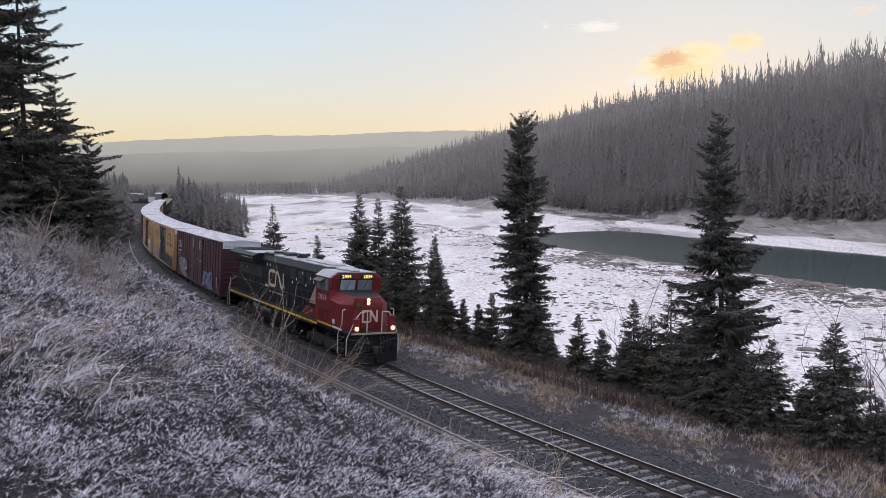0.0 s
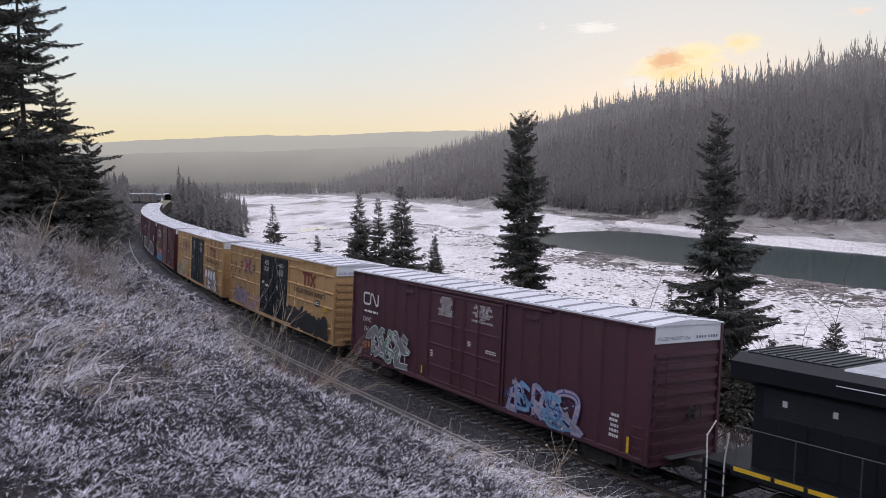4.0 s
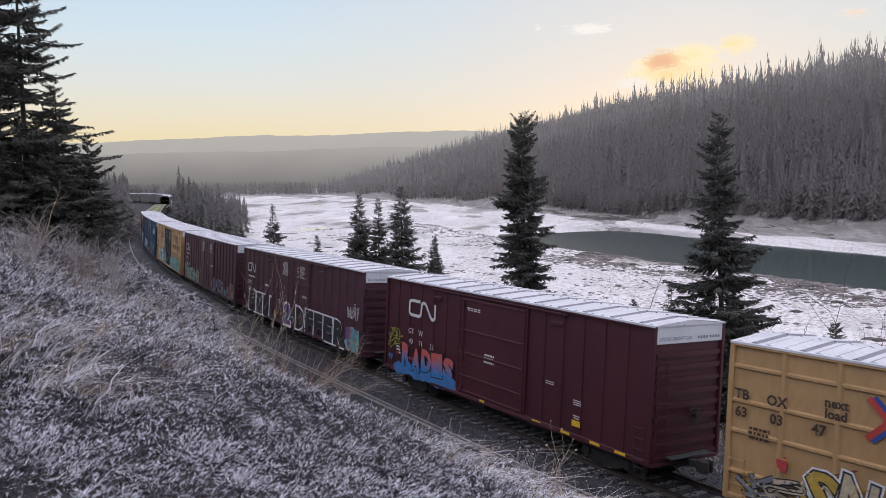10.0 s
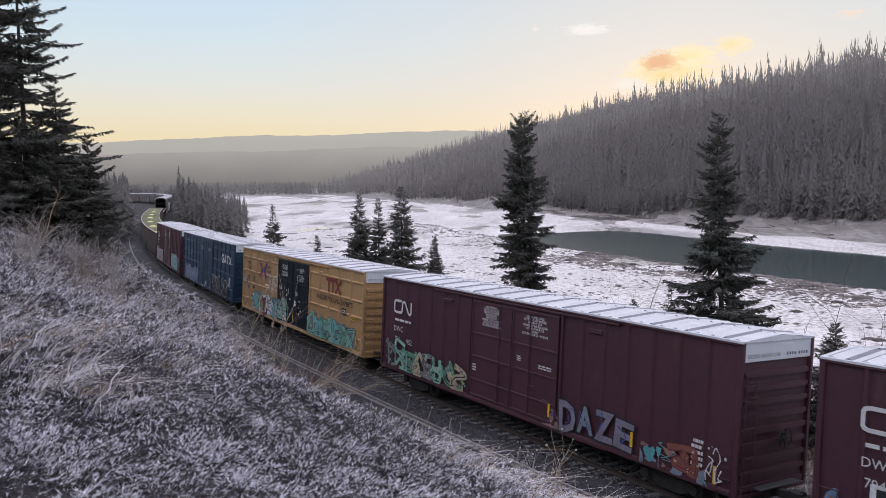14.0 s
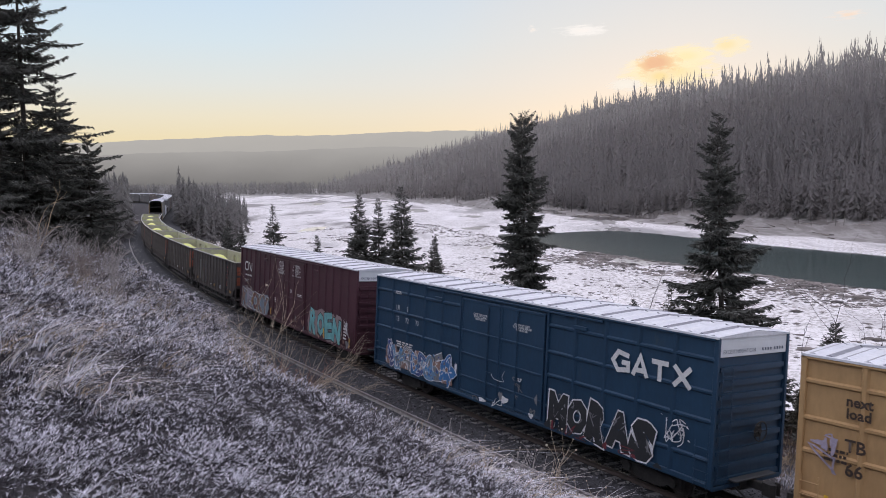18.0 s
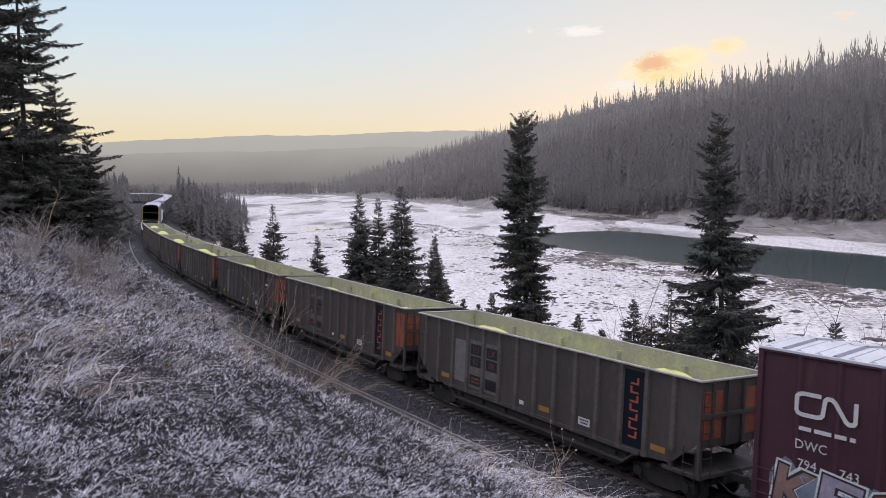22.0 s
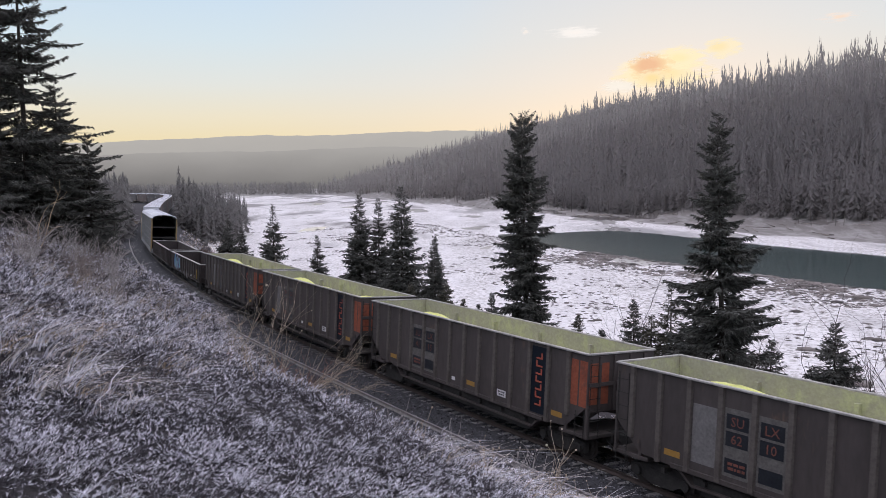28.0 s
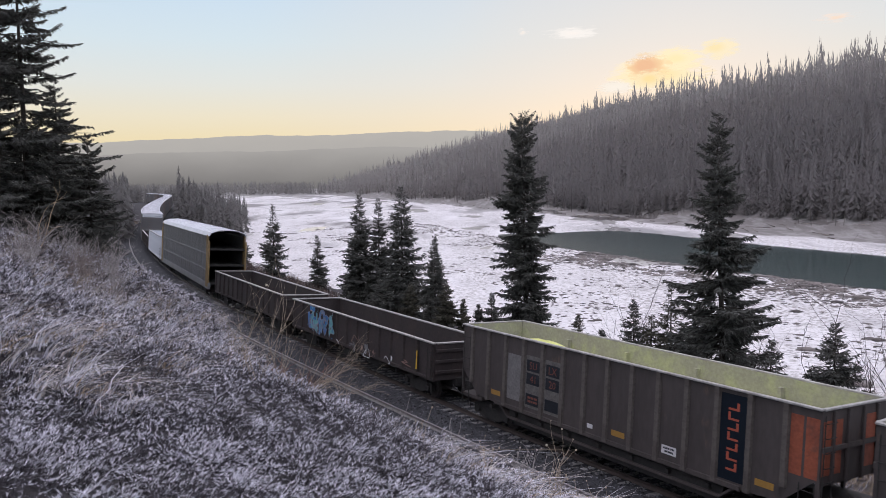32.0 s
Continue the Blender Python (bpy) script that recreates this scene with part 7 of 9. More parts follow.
def tan_boxcar(sn, sf, marks, label, newer=False):
    car = boxcar(sn, sf, M_TAN, "grid", label, M_DOOR)
    if newer:
        for x, s in ((-8.35, "TB"), (-7.25, "OX")):
            lettering(car, s, x, 2.98, 0.42, M_BROWNTXT)
        for x, s in ((-8.35, marks[0]), (-7.25, marks[1])):
            lettering(car, s, x, 2.42, 0.42, M_BROWNTXT)
        lettering(car, "next\nload", -8.3, 3.86, 0.34, M_BROWNTXT)
        lettering(car, "any\nroad", -4.25, 3.82, 0.34, M_BROWNTXT)
    else:
        for x, s in ((-9.33, "TB"), (-8.35, "OX")):
            lettering(car, s, x, 3.62, 0.36, M_BROWNTXT)
        for x, s in ((-9.33, marks[0]), (-8.35, marks[1]), (-7.25, marks[2])):
            lettering(car, s, x, 3.16, 0.36, M_BROWNTXT)
        lettering(car, "next\nload", -6.85, 3.72, 0.32, M_BROWNTXT)
        lettering(car, "any\nroad", -4.05, 3.66, 0.32, M_BROWNTXT)
    # two bent bands, blue and red, back to back
    g = G()
    y = -1.572
    cx, cz = -5.42, 3.70
    for m, s in ((0, -1), (1, 1)):
        g.slot = m
        for t in (0.0, 0.17):
            a = [(cx + s * (0.10 + t * .6) + s * .50, cz + .50 - t * .2), (cx + s * (.06 + t), cz), (cx + s * (0.10 + t * .6) + s * .50, cz - .50 + t * .2)]
            g.slot = (m + (t > 0)) % 2
            band(g, a, 0.15, y - 0.001 * (t > 0))
    part("emblem", g, [M_BLUE, M_RED], car, "blue and red crossed bands")
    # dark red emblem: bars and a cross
    g = G()
    for p in ([(5.05, 4.17), (6.30, 4.17)], [(5.42, 4.2), (5.42, 3.52)], [(5.98, 4.2), (5.98, 3.52)], [(6.35, 4.22), (7.0, 3.52)], [(7.0, 4.22), (6.35, 3.52)]):
        band(g, p, 0.17, y - 0.0005 * (len(g.f) % 4))
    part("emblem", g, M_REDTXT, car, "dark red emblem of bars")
    lettering(car, "RAILCAR POOLING EXPERTS", 6.15, 3.14, 0.36, M_BROWNTXT, y=-1.572, width=4.75)
    notice(car, -1.35, 4.05, SP1, 0.115)
    notice(car, 1.22, 4.0, SP2, 0.115)
    bars(car, -2.3, -1.8, 2.86, 3.06, 3, M_WHITE, -1.563, 3)
    bars(car, 0.5, 0.95, 2.72, 2.98, 3, M_WHITE, -1.563, 4)
    g = G()
    for x, z, w in ((-1.55, 2.0, .09), (-1.38, 1.82, .13), (1.1, 2.05, .09), (1.3, 1.84, .13), (1.45, 2.1, .06), (-1.2, 2.1, .06)):
        g.face(*flat([(x, z), (x + w, z), (x + w, z + w), (x, z + w)], -1.5615))
    part("small_print", g, M_WHITE, car)
    stripe(car, -1.75 + 2.0, 1.25, 1.7)
    stripe(car, -8.95, 1.25, 1.68)
    stripe(car, 9.05, 1.25, 1.7)
    stripe(car, 8.62, 2.42, 2.62, w=0.55)
    bars(car, 8.3, 8.9, 2.45, 2.6, 2, M_BROWNTXT, -1.5845, 6)
    bars(car, -9.1, -8.5, 2.5, 2.85, 3, M_BROWNTXT, -1.572, 7)
    g = G()
    g.face(*flat([(7.2, 2.55), (7.75, 2.55), (7.75, 2.88), (7.2, 2.88)], -1.573))
    part("data_plate", g, M_DOOR, car)
    bars(car, 7.25, 7.7, 2.6, 2.83, 2, M_WHITE, -1.5745, 8)
    return car


def maroon_boxcar(sn, sf, digits, label, mat=None, notices=True):
    car = boxcar(sn, sf, mat or M_MAROON, "rib", label)
    emblem_band(car, -8.62, -7.08, 3.40, 4.02, M_WHITE, -1.572)
    bars(car, -8.58, -7.1, 3.03, 3.20, 1, M_WHITE, -1.572, 11, "web_line")
    lettering(car, "DWC", -8.15, 2.72, 0.33, M_WHITE, y=-1.572)
    lettering(car, digits[0], -8.22, 2.25, 0.33, M_WHITE, y=-1.572)
    lettering(car, digits[1], -7.20, 2.25, 0.33, M_WHITE, y=-1.572)
    notice(car, -1.30, 4.16, FR1, 0.118)
    notice(car, 1.25, 4.16, FR2, 0.118)
    bars(car, 0.3, 0.55, 2.80, 3.02, 3, M_WHITE, -1.563, 12)
    bars(car, 1.5, 2.2, 2.72, 2.88, 2, M_WHITE, -1.563, 13)
    bars(car, -2.4, -2.15, 1.95, 2.25, 3, M_WHITE, -1.563, 14)
    bars(car, 8.2, 8.6, 1.3, 2.1, 5, M_WHITE, -1.572, 15)
    stripe(car, 9.02, 1.0, 1.5)
    stripe(car, -3.0, 1.1, 1.45)
    return car


# consist -----------------------------------------------------------------
def make_boxcars():
    c = maroon_boxcar(-124.5, -104.9, ("794", "986"), "maroon ribbed boxcar with grey and blue graffiti behind the locomotive")
    graffiti(c, -7.6, -4.2, 0.95, 2.4, 5, ["grey", "grey", "green"], "white", None, 21, "grey bubble graffiti", halo="black")
    graffiti(c, 3.0, 6.6, 0.95, 2.15, 5, ["lilac", "sky"], "navy", None, 22, "pale blue graffiti")
    splatter(c, -9, -7.8, 0.95, 1.6, ["orange", "grey"], 5, 23)

    c = tan_boxcar(-102.65, -83.25, ("63", "20", "48"), "tan boxcar with blue-black doors and black graffiti")
    graffiti(c, -8.3, -5.3, 1.05, 2.1, 5, ["lilac", "pink"], "black", "pink", 31, "pink and black graffiti")
    splatter(c, -5.4, -2.9, 0.95, 1.75, ["pink", "lilac", "pink"], 34, 32)
    graffiti(c, 2.5, 9.0, 0.80, 2.05, 6, ["black"] * 11 + ["gold"], "black", "black", 33, "large black graffiti")

    c = tan_boxcar(-81.0, -61.55, ("63", "03", "47"), "tan boxcar with yellow and white bubble graffiti")
    letter_piece(c, "SNAK", -7.6, -4.0, 1.02, 2.25, ["gold", "cream", "gold"], "black", "white", None, 41, "yellow and cream letters", lean=6)
    graffiti(c, -9.1, -7.5, 1.0, 1.75, 2, ["grey", "cream"], "black", None, 45, "grey tag")
    splatter(c, -8.9, -3.0, 0.95, 2.2, ["red", "maroon", "gold"], 26, 42)
    letter_piece(c, "LEGS", 3.6, 7.9, 0.92, 1.85, ["cream", "white"], "black", "grey", None, 43, "cream white letters with a dark outline", shadow="grey")
    for j in range(4):
        for q, (m, rr) in enumerate((("navy", .46), ("black", .41), ("white", .37))):
            g = G()
            g.face(*flat(blob(3.95 + j * 1.05, 2.05 + .04 * (j % 2), rr * 1.15, rr, random.Random(j), 18, 2, .03, 2.0), -1.5905 - .0014 * q))
            part("graffiti", g, M_SPRAY[m], c, "white paint bubble" if q == 2 else "")
    splatter(c, 2.8, 8.8, 0.95, 2.3, ["maroon", "red"], 18, 44)

    c = boxcar(-59.05, -42.95, M_MAROON2, "single", "deep red single-door boxcar with blue and red graffiti")
    emblem_band(c, -6.05, -3.85, 3.42, 4.18, M_WHITE, -1.548)
    for x, s in ((-5.75, "GT"), (-4.95, "W")):
        lettering(c, s, x, 2.78, 0.34, M_WHITE)
    for x, s in ((-5.75, "40"), (-4.95, "71"), (-4.05, "51")):
        lettering(c, s, x, 2.34, 0.34, M_WHITE)
    bars(c, -7.0, -6.6, 1.6, 2.0, 3, M_WHITE, -1.572, 51)
    letter_piece(c, "RADIS", -6.5, -2.3, 1.15, 2.15, ["fade"], "black", None, None, 52, "red letters fading to blue", fat=.10, shadow="sky")
    g = G()
    for j in range(9):
        g.face(*flat(blob(-6.7 + j * .52, 1.0 + .05 * (j % 3), .42, .26, random.Random(60 + j), 12, 4, .15), -1.5806 - .0004 * (j % 3)))
    part("graffiti", g, M_SPRAY["blue"], c, "blue paint along the sill")
    graffiti(c, -7.5, -6.6, 1.9, 2.7, 2, ["lime"], "lime", None, 53, "lime green tag")
    splatter(c, -7.8, -2.0, 0.9, 1.7, ["maroon", "red", "blue"], 22, 54)
    bars(c, -1.6, -0.7, 4.2, 4.35, 2, M_WHITE, -1.5625, 55)
    bars(c, -0.4, 0.3, 2.35, 2.75, 3, M_WHITE, -1.5625, 56)
    for x in (2.9, 4.4, 5.8, 6.9):
        stripe(c, x, 0.86, 0.95, w=.45, y=-1.574)
    stripe(c, -0.3, 0.86, 0.95, w=.3, y=-1.59)
    bars(c, 3.3, 3.75, 2.32, 2.46, 2, M_WHITE, -1.572, 57)
    bars(c, 4.7, 5.1, 1.9, 2.1, 3, M_WHITE, -1.572, 58)
    part("data_plate", G().box(4.7, 5.1, -1.576, -1.573, 1.22, 1.42), M_YELLOW, c)
    bars(c, 4.75, 5.05, 1.45, 1.6, 2, M_WHITE, -1.572, 59)

    c = maroon_boxcar(-40.6, -21.3, ("794", "971"), "maroon ribbed boxcar with tall black and white block graffiti")
    for k, (s, x, w) in enumerate((("H", -7.55, 1.25), ("E", -6.05, 1.15), ("L", -4.75, 1.0), ("L", -3.5, 1.0), ("D", 1.3, 1.2), ("F", 2.75, 1.15), ("F", 4.05, 1.15), ("E", 5.4, 1.15), ("R", 6.9, 1.35))):
        dy = 0.013 if s == "D" else 0.0
        lettering(c, s, x, 1.52, 1.85, M_SPRAY["white"], y=-1.580 - dy, width=w + .28, name="graffiti", offset=0.11)
        lettering(c, s, x + .03, 1.52, 1.62, M_SPRAY["black"], y=-1.5825 - dy, width=w + .06, name="graffiti", offset=0.065 if dy else 0.10)
    lettering(c, "2", -0.75, 1.5, 1.75, M_SPRAY["white"], y=-1.5925, width=1.35, name="graffiti", offset=0.14)
    lettering(c, "2", -0.75, 1.5, 1.55, M_SPRAY["violet"], y=-1.5945, width=1.15, name="graffiti", offset=0.07)
    splatter(c, -9.3, -8.2, 0.95, 1.9, ["orange", "lilac", "sky", "violet"], 14, 61)
    splatter(c, -2.4, 1.0, 0.95, 1.7, ["aqua", "gold", "teal"], 12, 62, -1.591)
    for k, m in enumerate(("violet", "plum", "dusk", "teal", "dusk", "aqua")):
        g = G()
        g.face(*flat([(p, max(.86, q)) for p, q in blob(7.95 + k * .24, 1.42 + .05 * (k % 2), .20, .62 - .04 * (k % 3), random.Random(k), 16, 4, .07, 5.0)], -1.5800 - k * .0006))
        part("graffiti", g, M_SPRAY[m], c, m + " paint band")
    splatter(c, 7.8, 9.3, 0.9, 1.4, ["aqua", "teal", "gold"], 9, 64, -1.5845)
    graffiti(c, 8.0, 9.2, 2.5, 3.15, 4, ["white"], "white", None, 63, "thin white tag")

    c = maroon_boxcar(-19.3, 0.05, ("794", "952"), "maroon ribbed boxcar with multicoloured graffiti along its sill")
    graffiti(c, -9.0, -3.0, 0.92, 2.0, 8, ["grey", "mint", "green", "cream"], "black", None, 71, "grey and green graffiti")
    letter_piece(c, "DAZE", 2.7, 6.1, 0.98, 1.98, ["dusk", "steel", "dusk"], "black", None, None, 72, "dusty lilac letters", shadow="navy")
    splatter(c, 1.9, 2.7, 0.9, 1.9, ["dirt", "violet", "dirt"], 9, 74)
    splatter(c, 6.1, 8.6, 0.9, 1.55, ["steel", "teal", "dirt"], 16, 75, -1.5795)
    graffiti(c, 7.7, 8.4, 0.95, 1.75, 1, ["rust", "rust", "cream"], "maroon", None, 73, "rust red blot with cream spots")
    graffiti(c, 8.75, 9.2, 1.0, 1.9, 2, ["white"], "white", None, 76, "thin white tag")
    for x in (2.2, 6.0):
        stripe(c, x, 1.2, 1.65, y=-1.592)

    c = tan_boxcar(2.05, 21.55, ("66", "44", "13"), "tan boxcar with mint and grey graffiti", newer=True)
    graffiti(c, -7.2, -0.9, 0.85, 2.15, 7, ["aqua", "mint", "maroon", "white", "teal"], "black", "white", 81, "mint and grey graffiti", halo="grey")
    graffiti(c, -4.4, -2.6, 2.5, 3.6, 4, ["white"], "white", None, 82, "thin white tag")
    graffiti(c, 2.8, 8.8, 0.85, 2.1, 7, ["mint", "aqua", "green"], "black", "grey", 83, "mint green graffiti")
    splatter(c, -9.3, -8.8, 2.4, 3.2, ["lilac"], 6, 84)
    for x in (-5.2, -1.6):
        stripe(c, x, 1.25, 1.75, y=-1.597)
    for x, z, w, h in ((-1.05, 2.86, .30, .10), (-.75, 2.70, .10, .32), (-1.0, 2.50, .26, .20), (-.5, 2.38, .24, .08), (.35, 2.3, .26, .10), (.95, 2.42, .34, .10), (.3, 2.1, .28, .18)):
        part("sticker", G().box(x, x + w, -1.5635, -1.562, z, z + h), M_WHITE, c)
    for x in (-1.75, .75):
        part("placard", G().box(x, x + .16, -1.5635, -1.562, 1.62, 1.78), M_RED, c, "small red placard")
        part("placard", G().box(x + .26, x + .44, -1.5635, -1.562, 1.62, 1.80), M_WHITE, c, "small white placard")

    c = boxcar(23.8, 43.15, M_NAVY, "grid", "navy blue boxcar with white lettering and graffiti", M_NAVY)
    g = G()
    for k, p in enumerate(([[(6.45, 3.90), (6.0, 3.98), (5.78, 3.7), (6.0, 3.42), (6.42, 3.48), (6.42, 3.68), (6.15, 3.68)]], [[(6.62, 3.38), (6.90, 3.98), (7.18, 3.38)], [(6.74, 3.56), (7.06, 3.56)]],
                           [[(7.34, 3.93), (7.98, 3.93)], [(7.66, 3.96), (7.66, 3.38)]], [[(8.18, 3.96), (8.78, 3.38)], [(8.78, 3.96), (8.18, 3.38)]])):
        for j, q in enumerate(p):
            band(g, q, 0.15, -1.572 - .0008 * j)
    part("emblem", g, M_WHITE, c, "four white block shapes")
    for x, s in ((-7.55, "LR"), (-6.75, "S")):
        lettering(c, s, x, 3.66, 0.30, M_WHITE)
    for x, s in ((-7.55, "13"), (-6.75, "72"), (-5.9, "73")):
        lettering(c, s, x, 3.17, 0.30, M_WHITE)
    notice(c, -1.30, 4.05, "CLOSE THIS DOOR\nBEFORE CLOSING\nMAIN DOOR", 0.105)
    notice(c, 1.25, 4.0, "CLOSE AND LOCK\nBOTH DOORS BEFORE\nMOVING CAR", 0.105)
    letter_piece(c, "MORAS", 2.9, 7.6, 0.98, 2.15, ["black"], "black", "white", None, 91, "black letters with a white halo", fat=.075, lean=8, shadow="grey")
    splatter(c, 2.9, 8.2, 0.86, 1.15, ["maroon", "black"], 12, 97, -1.5925)
    graffiti(c, 8.0, 8.7, 1.7, 2.4, 3, ["white"], "white", None, 92, "thin white tag")
    graffiti(c, -8.3, -3.2, 0.9, 1.95, 8, ["navy", "sky", "grey", "blue"], "white", "dirt", 93, "blue and white graffiti")
    splatter(c, -3.0, 2.5, 0.95, 2.6, ["white", "grey"], 14, 94, -1.592)
    bars(c, -7.9, -7.3, 4.25, 4.4, 2, M_WHITE, -1.572, 95)
    bars(c, -7.7, -6.2, 1.9, 2.2, 3, M_WHITE, -1.572, 96)

    c = maroon_boxcar(45.2, 64.55, ("794", "743"), "maroon ribbed boxcar with turquoise graffiti ahead of the gondolas")
    letter_piece(c, "KECKY", -9.0, -3.6, 0.98, 2.1, ["dirt", "lilac", "rust", "dirt"], "black", "white", "steel", 101, "brown letters on a blue-grey cloud", fat=.05, lean=5, shadow="sky")
    letter_piece(c, "ROEN", 3.6, 7.9, 0.98, 2.35, ["aqua", "aqua"], "black", None, "dusty", 102, "turquoise letters outlined in black", fat=.085, shadow="teal")
    graffiti(c, 8.35, 8.85, 1.6, 2.4, 2, ["white"], "white", None, 104, "thin white tag")
    splatter(c, -9.3, 9.3, 0.9, 1.5, ["dirt", "grey", "dirt"], 46, 103)
    stripe(c, 5.7, 1.0, 1.5, y=-1.592)
    stripe(c, -6.8, 1.2, 1.7, y=-1.592)


# ---- open gondolas
def hopper_parts():
    h, top = 7.45, 3.68

    def tub():
        g = G()
        for s in (-1, 1):
            o = [(-h, 1.95), (-h + 1.0, 1.10), (-5.3, 1.02), (5.3, 1.02), (h - 1.0, 1.10), (h, 1.95), (h, top - .05), (-h, top - .05)]
            g.slot = 0
            g.prism(o, s * 1.44, s * 1.47, "y")
            # belly takes the dark underframe colour: its shade is put into it
            g.slot = 1
            g.prism([(-4.75, 1.0), (-4.55, 0.55), (-4.3, 0.42), (4.3, 0.42), (4.55, 0.55), (4.75, 1.0)], s * 1.18, s * 1.30, "y")
            g.slot = 0
            g.box(-5.3, 5.3, s * 1.40, s * 1.52, .98, 1.12, .01)
        for e in (-1, 1):
            g.prism([(-1.44, 1.75), (1.44, 1.75), (1.44, top - .05), (-1.44, top - .05)], e * (h - .03), e * h, "x")
            g.prism([(-1.44, 2.6), (1.44, 2.6), (1.44, 2.72), (-1.44, 2.72)], e * (h - .01), e * (h + .06), "x")
            for s in (-1, 1):
                g.box(e * (h - .10), e * (h + .02), s * 1.38, s * 1.47, .95, 1.95, .01)
                g.box(e * (h - 1.05), e * (h - .95), s * 1.38, s * 1.47, .95, 1.5, .01)
            g.box(e * (h - 1.3), e * (h + .05), -1.47, 1.47, .88, 1.0, .015)
        g.prism([(-h + .3, 1.9), (-5.0, 1.0), (-4.6, .66), (4.6, .66), (5.0, 1.0), (h - .3, 1.9), (h - .3, 1.86), (5.0, .9), (4.6, .60), (-4.6, .60), (-5.0, .9), (-h + .3, 1.86)], -1.44, 1.44, "y")
        return g.mesh("tub", [M_HOPPER, M_UNDER])

    def lining():
        g = G()
        t, b = top - .04, 1.9
        for s in (-1, 1):
            g.face(*([(-h + .04, s * 1.435, b), (h - .04, s * 1.435, b), (h - .04, s * 1.435, t), (-h + .04, s * 1.435, t)][::-s]))
        for e in (-1, 1):
            g.face(*([(e * (h - .035), -1.43, b), (e * (h - .035), 1.43, b), (e * (h - .035), 1.43, t), (e * (h - .035), -1.43, t)][::e]))
        g.face((-h + .04, -1.43, b), (h - .04, -1.43, b), (h - .04, 1.43, b), (-h + .04, 1.43, b))
        for k in range(4):
            x = -4.5 + 3.0 * k
            g.box(x - .06, x + .06, 1.25, 1.43, 2.5, 3.35)
            g.tube([(x, -1.43, 2.7), (x, 1.43, 2.7)], .05, 6)
        return g.mesh("lining", M_HOPPERIN)

    def rim():
        g = G()
        for s in (-1, 1):
            g.box(-h - .02, h + .02, s * 1.43, s * 1.56, top - .06, top, .012)
        for e in (-1, 1):
            g.box(e * (h - .05), e * (h + .06), -1.43, 1.43, top - .06, top, .012)
        return g.mesh("rim", M_RIM)
    return shared("tub", tub), shared("lining", lining), shared("rim", rim)


def heap(parent, x, r, z):
    def build():
        g = G()
        n, m = 20, 6
        for j in range(m + 1):
            for k in range(n):
                a, q = 6.2832 * k / n, j / m
                rr = q * (1 + .06 * math.sin(3 * a))
                g.v.append((rr * r * math.cos(a), rr * 1.22 * math.sin(a), z * (1 - q ** 2.6) + .02 * math.sin(5 * a + 4 * q)))
        for j in range(m):
            for k in range(n):
                g.f.append((j * n + k, (j + 1) * n + k, (j + 1) * n + (k + 1) % n, j * n + (k + 1) % n))
                g.m.append(0)
        return g.mesh("sulphur_heap", M_SULPHUR, True)
    o = part("sulphur_heap", shared(("heap", r, z), build), None, parent)
    o.location = (x, -0.06, 1.9)


